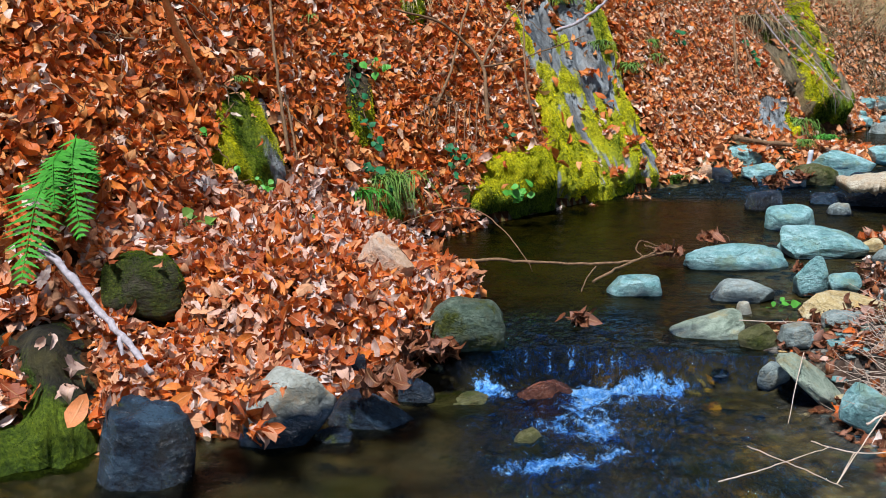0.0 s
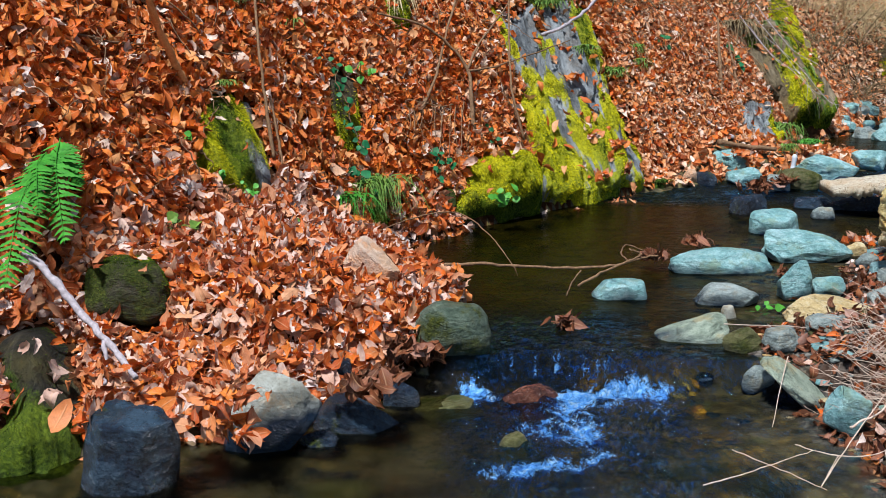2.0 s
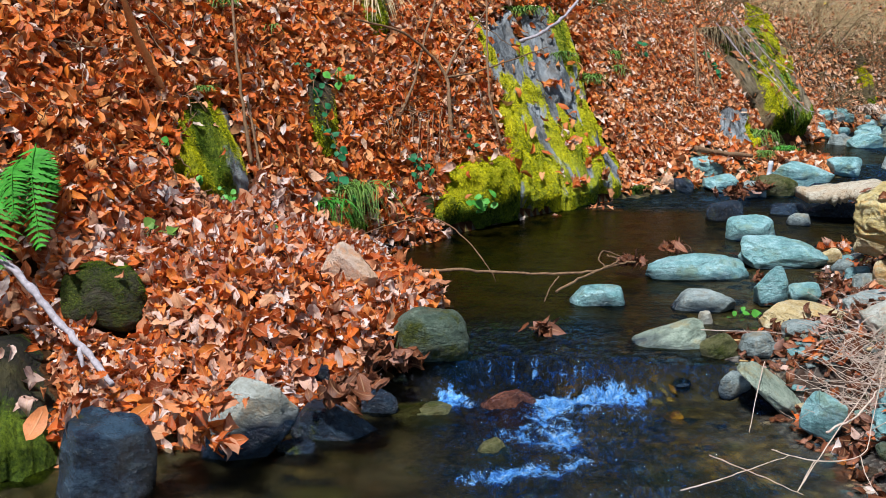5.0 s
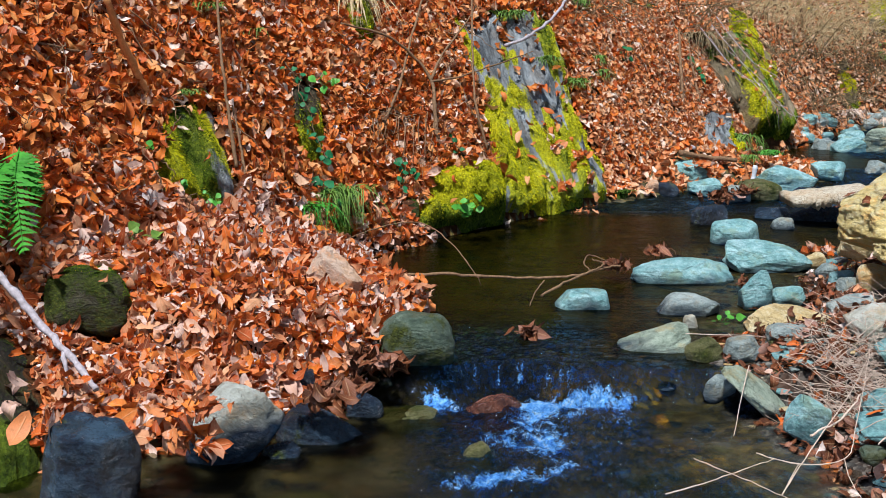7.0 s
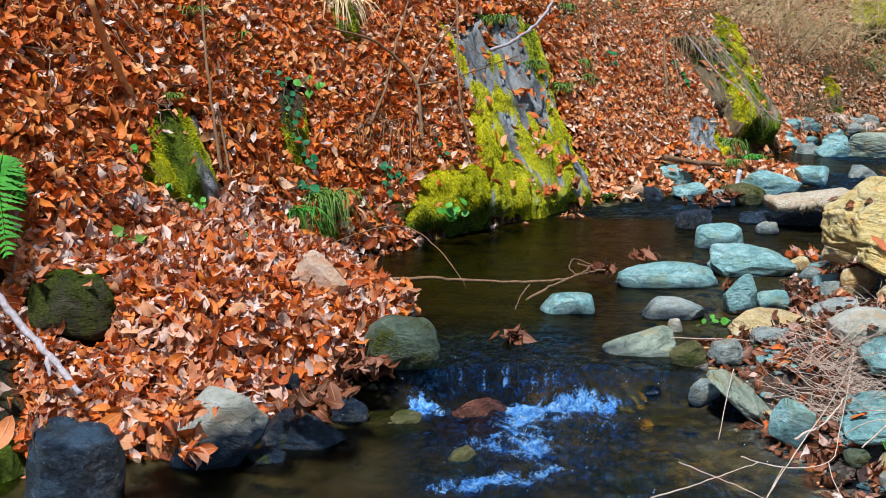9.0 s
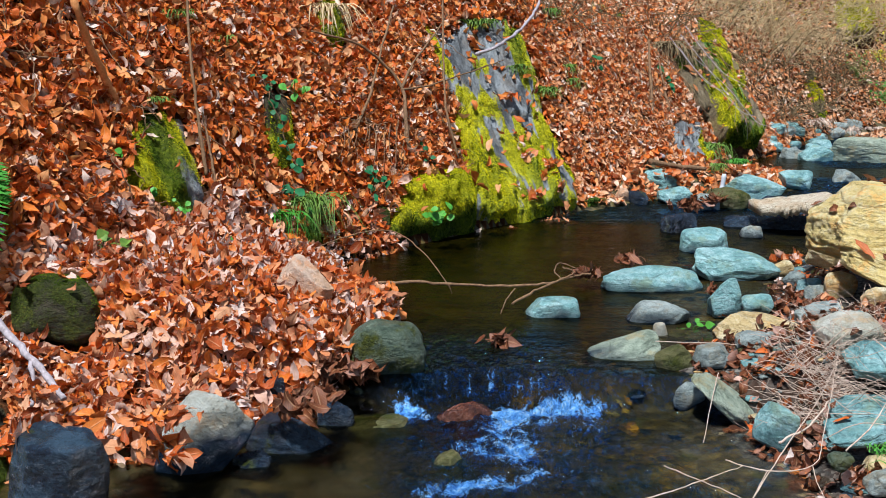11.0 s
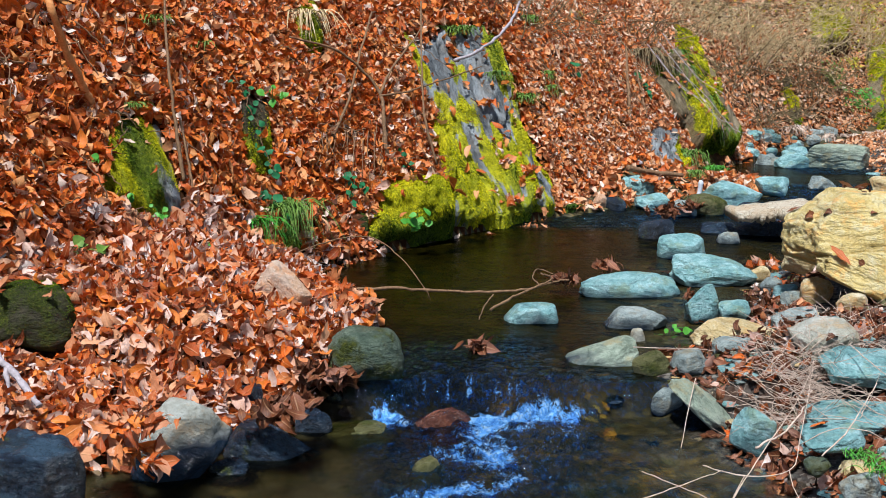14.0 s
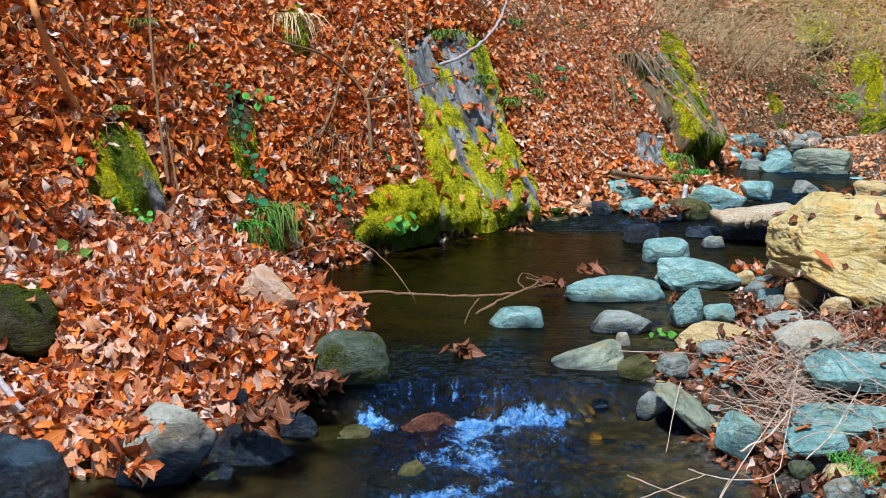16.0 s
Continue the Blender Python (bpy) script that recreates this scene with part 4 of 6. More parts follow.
stone("stone", "brown mossy stone in shallow water", olive_stone, (0.914, 4.015, 0.011), (0.067, 0.054, 0.054), -25, 28, 0.40)
stone("stone", "long tilted grey-green stone at the water's edge", sage_stone, (1.034, 3.710, -0.033), (0.147, 0.081, 0.031), 38, 29, 0.50)
stone("stone", "flat dark grey stone in the water", grey_stone, (0.929, 3.823, -0.052), (0.056, 0.034, 0.051), 0, 30, 0.50)
stone("stone", "teal block at the water's edge", teal_stone, (1.108, 3.445, -0.032), (0.061, 0.043, 0.083), 20, 31, 0.60)
stone("pebble", "small white pebble in shallow water", pale_stone, (0.958, 4.468, -0.012), (0.030, 0.027, 0.069), 0, 32, 0.30)
stone("stone_slab", "large dark teal slab on the gravel bar", teal_stone, (1.60, 3.72, 0.09), (0.18, 0.104, 0.052), 5, 33, 0.60)
stone("stone_slab", "flat teal slab under a larger one", teal_stone, (1.46, 3.44, 0.02), (0.17, 0.097, 0.034), -3, 34, 0.70)
stone("stone_slab", "flat bluish slab on the gravel", teal_stone, (1.288, 3.226, 0.030), (0.092, 0.064, 0.023), -3, 35, 0.60)
stone("stone", "small green stone on the gravel", green_stone, (1.188, 3.075, -0.002), (0.038, 0.030, 0.026), 0, 36, 0.30)
stone("stone", "pale greenish flat stone on the gravel", grey_stone, (1.265, 2.955, -0.009), (0.056, 0.045, 0.031), 0, 37, 0.50)
stone("boulder", "large yellow-ochre layered boulder on the gravel bar", ochre_boulder, (2.11, 4.97, 0.335), (0.365, 0.25, 0.195), 4, 38, 0.92)
stone("boulder", "broad yellow-ochre layered block leaning on a boulder", ochre_boulder, (2.16, 4.72, 0.15), (0.41, 0.15, 0.1), 24, 39, 0.75)
stone("stone", "orange-ochre squarish stone beside the boulder", yellow_stone, (1.837, 4.902, 0.083), (0.074, 0.060, 0.079), -6, 40, 0.60)
stone("stone", "rounded ochre stone beside the boulder", yellow_stone, (1.853, 4.562, 0.114), (0.067, 0.054, 0.059), 8, 41, 0.30)
stone("stone", "small pale grey stone", grey_stone, (1.757, 4.938, 0.039), (0.063, 0.050, 0.050), 0, 42, 0.40)
stone("stone", "flat pale grey stone on the gravel", grey_stone, (1.608, 4.503, 0.071), (0.094, 0.056, 0.055), -8, 43, 0.50)
stone("stone_slab", "broad pale blue flat stone on the gravel", pale_stone, (1.515, 3.964, 0.144), (0.101, 0.121, 0.060), -8, 44, 0.60)
stone("stone", "small grey stone beside the boulder", grey_stone, (2.310, 6.455, 0.047), (0.082, 0.066, 0.076), -5, 45, 0.50)
stone("stone", "ochre stone below the boulder", yellow_stone, (2.007, 5.561, 0.106), (0.102, 0.071, 0.073), 5, 46, 0.50)
stone("stone", "small rounded grey-green stone", grey_stone, (1.965, 6.703, -0.015), (0.079, 0.063, 0.076), 0, 47, 0.30)
stone("stone", "teal stone at the foot of the bank", teal_stone, (1.724, 8.231, 0.120), (0.117, 0.093, 0.090), -5, 48, 0.40)
stone("stone", "small teal stone at the pool's end", teal_stone, (1.773, 7.976, 0.051), (0.117, 0.094, 0.066), 0, 49, 0.40)
stone("stone", "broad teal stone in a row across the stream", teal_stone, (2.369, 8.152, 0.077), (0.220, 0.132, 0.092), 3, 50, 0.40)
stone("stone", "olive stone with algae in a row across the stream", olive_stone, (2.116, 7.845, 0.019), (0.154, 0.108, 0.116), 2, 51, 0.30)
stone("stone", "dark wet stone topped with leaves", wet_stone, (1.564, 6.882, 0.003), (0.115, 0.092, 0.104), 0, 52, 0.30)
stone("stone", "flat teal stone at the upper pool", teal_stone, (2.785, 8.477, 0.097), (0.137, 0.096, 0.071), 0, 53, 0.50)
stone("stone", "small ochre stone at the pool's edge", tan_stone, (1.396, 7.962, 0.056), (0.051, 0.046, 0.056), 0, 54, 0.50)
stone("stone", "small black wet stone at the pool's edge", wet_stone, (1.511, 7.944, 0.046), (0.074, 0.067, 0.060), 0, 55, 0.40)
stone("stone", "grey stone in a row across the stream", grey_stone, (1.899, 7.760, -0.011), (0.125, 0.088, 0.111), 0, 56, 0.40)
stone("stone", "dark wet stone in the riffle", wet_stone, (2.388, 7.776, -0.019), (0.133, 0.093, 0.100), 0, 57, 0.40)
stone("stone", "dark wet stone in the riffle", wet_stone, (1.996, 7.071, -0.027), (0.114, 0.080, 0.082), 0, 58, 0.40)
stone("boulder", "large grey-green squarish boulder by the upper pool", sage_stone, (3.958, 10.288, 0.129), (0.317, 0.190, 0.132), 2, 59, 0.45)
stone("stone_slab", "flat bluish stone slab by the upper pool", teal_stone, (3.549, 10.295, 0.056), (0.146, 0.102, 0.124), -8, 60, 0.60)
stone("stone", "small pale stone in the upper pool", grey_stone, (3.292, 8.820, 0.064), (0.104, 0.083, 0.070), 0, 61, 0.40)
stone("stone", "pale ochre stone on the far bar", yellow_stone, (3.586, 8.311, 0.122), (0.122, 0.098, 0.074), 0, 62, 0.40)
stone("stone", "grey stone beside a flat slab", grey_stone, (1.784, 5.363, 0.024), (0.055, 0.044, 0.038), -20, 63, 0.50)
stone("stone", "small bluish stone beside the slab", teal_stone, (1.808, 5.224, 0.018), (0.067, 0.047, 0.034), -8, 64, 0.50)
stone("stone", "small tan stone on the gravel", yellow_stone, (1.801, 5.619, 0.023), (0.058, 0.046, 0.040), 0, 65, 0.40)
stone("stone", "reddish-brown wet stone below the cascade", red_stone, (0.153, 3.793, -0.2), (0.116, 0.093, 0.150), 0, 66, 0.10)
stone("stone", "brown submerged stone in the stream", olive_stone, (0.497, 4.659, -0.089), (0.125, 0.100, 0.076), 0, 67, 0.20)
stone("stone", "olive submerged stone below the cascade", olive_stone, (-0.132, 3.719, -0.177), (0.118, 0.095, 0.101), 0, 68, 0.20)
stone("stone", "brown submerged stone in the stream", olive_stone, (0.098, 3.368, -0.206), (0.066, 0.053, 0.139), 0, 69, 0.20)
stone("stone", "small rock thickly covered in olive moss", mossy_stone, (-0.235, 6.328, 0.153), (0.065, 0.059, 0.075), 0, 70, 0.20)
stone("stone", "dark wet stone beside the bank", wet_stone, (-0.526, 3.352, -0.147), (0.066, 0.053, 0.101), 10, 71, 0.30)
stone("stone_slab", "flat blue-grey slab in a heap by the upper pool", teal_stone, (3.754, 11.764, 0.235), (0.092, 0.065, 0.039), -11, 72, 0.60)
stone("stone_slab", "flat blue-grey slab in a heap by the upper pool", teal_stone, (3.341, 11.028, 0.162), (0.075, 0.053, 0.036), -8, 73, 0.60)
stone("stone_slab", "flat blue-grey slab in a heap by the upper pool", teal_stone, (4.208, 12.271, 0.130), (0.072, 0.050, 0.034), -7, 74, 0.60)
stone("stone_slab", "flat blue-grey slab in a heap by the upper pool", grey_stone, (4.850, 12.959, 0.148), (0.126, 0.088, 0.061), 8, 75, 0.60)
stone("stone_slab", "flat blue-grey slab in a heap by the upper pool", grey_stone, (3.641, 11.517, 0.188), (0.113, 0.079, 0.047), -12, 76, 0.60)
stone("stone_slab", "flat blue-grey slab in a heap by the upper pool", teal_stone, (3.973, 11.379, 0.045), (0.098, 0.069, 0.080), -7, 77, 0.60)
stone("stone_slab", "flat blue-grey slab in a heap by the upper pool", grey_stone, (3.416, 10.543, 0.033), (0.121, 0.085, 0.098), -14, 78, 0.60)
stone("stone_slab", "flat blue-grey slab in a heap by the upper pool", teal_stone, (3.699, 11.398, 0.073), (0.080, 0.056, 0.038), -2, 79, 0.60)
stone("stone_slab", "flat blue-grey slab in a heap by the upper pool", grey_stone, (4.268, 12.259, 0.077), (0.070, 0.049, 0.034), -7, 80, 0.60)
stone("stone_slab", "flat blue-grey slab in a heap by the upper pool", grey_stone, (4.632, 12.760, 0.149), (0.105, 0.074, 0.051), 1, 81, 0.60)
stone("stone_slab", "flat blue-grey slab in a heap by the upper pool", teal_stone, (4.021, 11.407, 0.033), (0.065, 0.046, 0.063), -12, 82, 0.60)
stone("stone_slab", "flat blue-grey slab in a heap by the upper pool", teal_stone, (4.278, 11.463, 0.060), (0.093, 0.065, 0.061), -4, 83, 0.60)
stone("stone_slab", "flat blue-grey slab in a heap by the upper pool", grey_stone, (4.486, 12.479, 0.090), (0.115, 0.080, 0.049), -11, 84, 0.60)
stone("stone_slab", "flat blue-grey slab in a heap by the upper pool", teal_stone, (3.461, 11.321, 0.232), (0.124, 0.087, 0.053), -11, 85, 0.60)
stone("stone_slab", "flat blue-grey slab in a heap by the upper pool", grey_stone, (4.729, 12.639, 0.061), (0.058, 0.041, 0.053), 6, 86, 0.60)
stone("stone_slab", "flat blue-grey slab in a heap by the upper pool", grey_stone, (3.891, 10.448, 0.046), (0.113, 0.079, 0.080), -13, 87, 0.60)
stone("stone_slab", "flat blue-grey slab in a heap by the upper pool", grey_stone, (3.409, 10.496, 0.033), (0.116, 0.081, 0.100), 10, 88, 0.60)
stone("stone_slab", "flat blue-grey slab in a heap by the upper pool", teal_stone, (4.237, 11.457, 0.048), (0.059, 0.041, 0.044), 11, 89, 0.60)
stone("stone_slab", "flat blue-grey slab in a heap by the upper pool", teal_stone, (3.807, 11.760, 0.184), (0.110, 0.077, 0.053), -5, 90, 0.60)
stone("stone_slab", "flat blue-grey slab in a heap by the upper pool", grey_stone, (3.424, 11.363, 0.292), (0.068, 0.048, 0.026), 14, 91, 0.60)
stone("stone_slab", "flat blue-grey slab in a heap by the upper pool", teal_stone, (4.219, 12.195, 0.081), (0.076, 0.053, 0.032), -11, 92, 0.60)
stone("stone_slab", "flat blue-grey slab in a heap by the upper pool", teal_stone, (3.344, 10.907, 0.114), (0.102, 0.071, 0.049), 3, 93, 0.60)
stone("stone_slab", "flat blue-grey slab in a heap by the upper pool", teal_stone, (4.044, 11.745, 0.054), (0.084, 0.059, 0.056), -11, 94, 0.60)
stone("stone_slab", "flat blue-grey slab in a heap by the upper pool", teal_stone, (3.815, 11.113, 0.046), (0.087, 0.061, 0.071), -1, 95, 0.60)


for i, (x, y, r) in enumerate(((-0.42, 3.12, 0.11), (-0.2, 3.25, 0.13), (-0.6, 2.95, 0.09), (-0.05, 3.02, 0.1), (-0.3, 2.9, 0.12), (0.42, 3.1, 0.12), (0.62, 3.25, 0.11),
                               (0.72, 3.5, 0.1), (0.8, 3.05, 0.1), (0.5, 3.45, 0.1), (0.88, 3.3, 0.07), (0.6, 3.95, 0.09), (0.75, 3.75, 0.08), (0.3, 4.55, 0.1), (0.65, 5.2, 0.12), (0.9, 4.95, 0.1))):
    stone("stone", "olive-brown stone under water on the stream bed", (olive_stone, brown_rock, olive_stone, sunk_stone)[i % 4], (x, y, min(land_z(x, y) + 0.03, float(water_level(x, y)) - 0.115)), (r, r * 0.8, 0.09), (i * 31) % 20 - 10, 400 + i, 0.2)

# ---------------------------------------------------------------- twigs and branches
twig("sapling", "reddish-brown sapling stem growing from the leafy bank", bark, [(-1.297, 4.950, 0.905), (-1.315, 4.881, 0.991), (-1.345, 4.779, 1.132), (-1.359, 4.661, 1.288), (-1.441, 4.784, 1.468)], 0.0180, 0.0130)
twig("sapling_root", "thin root hanging beside the sapling", bark, [(-1.306, 4.991, 0.938), (-1.279, 4.849, 0.841), (-1.273, 4.739, 0.756)], 0.0100, 0.0040)
twig("branch", "long bare branch lying across the pool", twig_mat, [(-0.539, 5.150, 0.113), (-0.419, 5.100, 0.087), (-0.213, 5.050, 0.082), (-0.010, 5.000, 0.096), (0.191, 5.000, 0.083), (0.390, 4.980, 0.085), (0.567, 5.000, 0.091), (0.691, 5.000, 0.124), (0.753, 5.000, 0.134)], 0.0085, 0.0050)
twig("twig", "thin twig arching down to the branch", twig_mat, [(-0.556, 5.600, 0.118), (-0.408, 5.700, 0.165), (-0.242, 5.800, 0.188), (-0.109, 5.600, 0.208), (0.016, 5.200, 0.182), (0.115, 5.000, 0.093), (0.136, 5.000, 0.042)], 0.0040, 0.0020)
twig("twig", "forked twig beside the branch", twig_mat, [(0.389, 4.800, 0.043), (0.489, 4.850, 0.089), (0.604, 4.900, 0.128), (0.678, 5.000, 0.139), (0.627, 5.000, 0.165)], 0.0060, 0.0030)
twig("twig", "thin twig dipping into the pool", twig_mat, [(0.616, 4.900, 0.128), (0.585, 4.950, 0.155), (0.615, 5.000, 0.183), (0.690, 5.000, 0.157)], 0.0035, 0.0020)
twig("twig", "thin twig dipping into the pool", twig_mat, [(0.408, 4.900, 0.090), (0.368, 4.850, 0.051), (0.341, 4.800, 0.001)], 0.0035, 0.0020)
twig("stick", "bleached grey forked stick lying on the leaves", driftwood, [(-1.501, 3.620, 0.439), (-1.382, 3.550, 0.359), (-1.298, 3.500, 0.280), (-1.194, 3.420, 0.214), (-1.120, 3.360, 0.158), (-1.060, 3.300, 0.117)], 0.0140, 0.0100)
twig("stick_fork", "bleached grey side fork of a stick", driftwood, [(-1.191, 3.420, 0.210), (-1.173, 3.370, 0.155), (-1.156, 3.300, 0.098)], 0.0090, 0.0060)
twig("stem", "thin upright stem on the bank", twig_mat, [(-0.966, 5.178, 0.550), (-1.003, 5.243, 0.773), (-1.053, 5.369, 1.047), (-1.131, 5.723, 1.388)], 0.0090, 0.0060)
twig("stem", "thin upright stem on the bank", twig_mat, [(-0.917, 5.173, 0.473), (-0.960, 5.264, 0.643), (-1.010, 5.371, 0.815)], 0.0075, 0.0045)
twig("twig", "thin twig lying along the bank", twig_mat, [(-1.640, 4.516, 1.136), (-1.531, 4.706, 1.084), (-1.403, 4.971, 1.059), (-1.287, 5.169, 0.991), (-1.171, 5.313, 0.927), (-1.105, 5.438, 0.941), (-1.119, 5.620, 1.040)], 0.0060, 0.0030)
twig("twig", "thin twig lying along the bank", twig_mat, [(-1.420, 5.204, 1.249), (-1.324, 5.248, 1.150), (-1.269, 5.317, 1.049), (-1.185, 5.393, 1.008), (-1.123, 5.691, 1.079)], 0.0040, 0.0030)
twig("sapling", "thin dark sapling with bare side twigs", twig_mat, [(-0.073, 6.754, 0.478), (-0.093, 6.850, 0.709), (-0.114, 6.941, 0.853), (-0.231, 6.931, 1.003), (-0.392, 6.847, 1.119), (-0.625, 6.700, 1.184)], 0.0135, 0.0060)
twig("side_twig", "bare side twig of the sapling", twig_mat, [(-0.114, 6.941, 0.853), (-0.049, 7.214, 0.995), (0.058, 7.506, 1.129), (0.172, 7.793, 1.292)], 0.0090, 0.0045)
twig("side_twig", "bare side twig of the sapling", twig_mat, [(-0.114, 6.929, 0.844), (0.055, 7.131, 0.861), (0.276, 7.504, 0.915), (0.549, 7.785, 0.997)], 0.0075, 0.0030)
twig("stem", "thin upright stem on the bank", twig_mat, [(-0.405, 6.407, 0.584), (-0.307, 6.709, 0.784), (-0.264, 6.908, 0.971), (-0.175, 7.476, 1.340)], 0.0105, 0.0060)
twig("stem", "thin upright stem on the bank", twig_mat, [(-0.375, 6.443, 0.565), (-0.452, 6.430, 0.708), (-0.273, 6.661, 0.658), (-0.163, 6.804, 0.662)], 0.0060, 0.0045)
twig("stem", "slender stem before the mossy cliff", twig_mat, [(0.228, 7.023, 0.422), (0.152, 7.103, 0.725), (0.139, 7.393, 1.025), (0.141, 7.744, 1.418)], 0.0075, 0.0060)
twig("branch", "bare grey branch hanging over the cliff", driftwood, [(0.350, 7.546, 1.039), (0.500, 7.624, 1.092), (0.677, 8.009, 1.200), (0.804, 8.352, 1.318), (0.916, 8.880, 1.491)], 0.0120, 0.0090)
twig("stem", "thin dark stem on the far slope", twig_mat, [(1.907, 9.524, 0.517), (1.954, 9.887, 0.777), (2.011, 10.342, 1.102)], 0.0150, 0.0090)
twig("stem", "thin dark stem on the far slope", twig_mat, [(2.122, 9.881, 0.515), (2.099, 10.043, 0.722), (2.099, 10.330, 0.955)], 0.0120, 0.0075)
DROOP = [(2.131, 9.900, 1.073), (2.361, 9.700, 0.806), (2.593, 9.500, 0.561), (2.741, 9.350, 0.342), (2.812, 9.300, 0.139)]
drng = np.random.RandomState(61)
for i in range(13):
    reach = drng.uniform(0.6, 1.0)
    off = drng.normal(0, 1, 3) * (0.3, 0.1, 0.1)
    line = [tuple((np.array(q) - np.array(DROOP[0])) * reach + np.array(DROOP[0]) + off + drng.normal(0, 0.035, 3)) for q in DROOP]
    twig("branch", "bare pale branch drooping over the far rock", driftwood if i % 3 == 0 else twig_mat, line, drng.uniform(0.002, 0.0045), 0.001)
twig("branch", "pale fallen branch at the foot of the bank", driftwood, [(1.683, 8.906, 0.344), (1.796, 9.027, 0.289), (1.766, 8.351, 0.291)], 0.0160, 0.0120)
twig("branch", "grey fallen branch at the foot of the bank", twig_mat, [(1.642, 8.233, 0.268), (1.817, 8.290, 0.233), (2.073, 8.333, 0.203)], 0.0220, 0.0140)
twig("root", "thin root hanging below a leafy overhang", twig_mat, [(-0.433, 6.418, 0.668), (-0.419, 6.312, 0.586), (-0.449, 6.248, 0.502)], 0.0035, 0.0015)
twig("root", "thin root hanging below a leafy overhang", twig_mat, [(-0.407, 6.465, 0.661), (-0.396, 6.348, 0.571), (-0.402, 6.297, 0.476)], 0.0035, 0.0015)
twig("root", "thin root hanging below a leafy overhang", twig_mat, [(-0.379, 6.561, 0.695), (-0.361, 6.458, 0.603), (-0.394, 6.344, 0.515)], 0.0035, 0.0015)
twig("root", "thin root hanging below a leafy overhang", twig_mat, [(-0.359, 6.631, 0.729), (-0.356, 6.498, 0.630), (-0.328, 6.483, 0.523)], 0.0035, 0.0015)
twig("root", "thin root hanging below a leafy overhang", twig_mat, [(-0.328, 6.668, 0.719), (-0.305, 6.554, 0.618), (-0.347, 6.448, 0.520)], 0.0035, 0.0015)
twig("root", "thin root hanging below a leafy overhang", twig_mat, [(-0.294, 6.693, 0.695), (-0.293, 6.507, 0.556), (-0.273, 6.427, 0.412)], 0.0035, 0.0015)
twig("root", "thin root hanging below a leafy overhang", twig_mat, [(-0.268, 6.703, 0.671), (-0.258, 6.483, 0.509), (-0.279, 6.350, 0.346)], 0.0035, 0.0015)
twig("root", "thin root hanging below a leafy overhang", twig_mat, [(-0.250, 6.693, 0.647), (-0.256, 6.507, 0.528), (-0.215, 6.478, 0.397)], 0.0035, 0.0015)
twig("root", "thin root hanging below a leafy overhang", twig_mat, [(-0.209, 6.755, 0.660), (-0.211, 6.530, 0.500), (-0.210, 6.426, 0.334)], 0.0035, 0.0015)
twig("root", "thin root hanging below a leafy overhang", twig_mat, [(-0.173, 6.842, 0.704), (-0.185, 6.639, 0.552), (-0.155, 6.551, 0.393)], 0.0035, 0.0015)
twig("root", "thin root hanging below a leafy overhang", twig_mat, [(-0.147, 6.799, 0.637), (-0.144, 6.604, 0.477), (-0.161, 6.472, 0.317)], 0.0035, 0.0015)
twig("root", "thin root hanging below a leafy overhang", twig_mat, [(-0.133, 6.850, 0.670), (-0.147, 6.686, 0.543), (-0.104, 6.637, 0.408)], 0.0035, 0.0015)
twig("root", "thin root hanging below a leafy overhang", twig_mat, [(-0.094, 6.881, 0.652), (-0.102, 6.743, 0.556), (-0.123, 6.666, 0.456)], 0.0035, 0.0015)
twig("root", "thin root hanging below a leafy overhang", twig_mat, [(-0.069, 6.970, 0.683), (-0.072, 6.784, 0.566), (-0.045, 6.751, 0.437)], 0.0035, 0.0015)
twig("dry_stalk", "pale dry stalk lying over the gravel bar", straw, [(0.595, 3.000, -0.085), (0.700, 3.020, -0.063), (0.816, 3.050, -0.034), (0.924, 3.100, -0.020)], 0.0020, 0.0011)
twig("dry_stalk", "pale dry stalk lying over the gravel bar", straw, [(0.703, 3.150, -0.040), (0.804, 3.000, -0.038), (0.901, 2.900, -0.053)], 0.0017, 0.0010)
twig("dry_stalk", "pale dry stalk lying over the gravel bar", straw, [(0.995, 3.700, 0.072), (0.948, 3.600, -0.012), (0.904, 3.500, -0.101)], 0.0017, 0.0010)
twig("dry_stalk", "pale dry stalk lying over the gravel bar", straw, [(0.885, 2.900, -0.045), (1.019, 3.100, 0.005), (1.228, 3.400, 0.073), (1.348, 3.600, 0.122)], 0.0020, 0.0011)
twig("dry_stalk", "pale dry stalk lying over the gravel bar", straw, [(0.881, 3.150, -0.023), (0.973, 3.050, -0.017), (1.081, 3.000, 0.019), (1.143, 3.100, 0.073), (1.317, 3.500, 0.189)], 0.0020, 0.0011)
twig("dry_stalk", "pale dry stalk lying over the gravel bar", straw, [(1.066, 3.250, -0.008), (1.172, 3.300, 0.027), (1.263, 3.400, 0.073)], 0.0040, 0.0022)
twig("dry_stalk", "pale dry stalk lying over the gravel bar", straw, [(1.081, 3.000, 0.019), (1.063, 2.900, 0.003), (1.060, 2.800, -0.010)], 0.0015, 0.0008)
twig("dry_stalk", "pale dry stalk lying over the gravel bar", straw, [(0.973, 3.050, -0.017), (0.907, 2.950, -0.050)], 0.0015, 0.0008)
twig("dry_stalk", "pale dry stalk lying over the gravel bar", straw, [(1.190, 3.050, 0.041), (1.284, 3.100, 0.106), (1.396, 3.200, 0.208)], 0.0025, 0.0014)
twig("dry_stalk", "pale dry stalk lying over the gravel bar", straw, [(1.162, 3.150, 0.037), (1.236, 3.100, 0.103), (1.332, 3.100, 0.098), (1.360, 3.050, 0.091)], 0.0017, 0.0010)
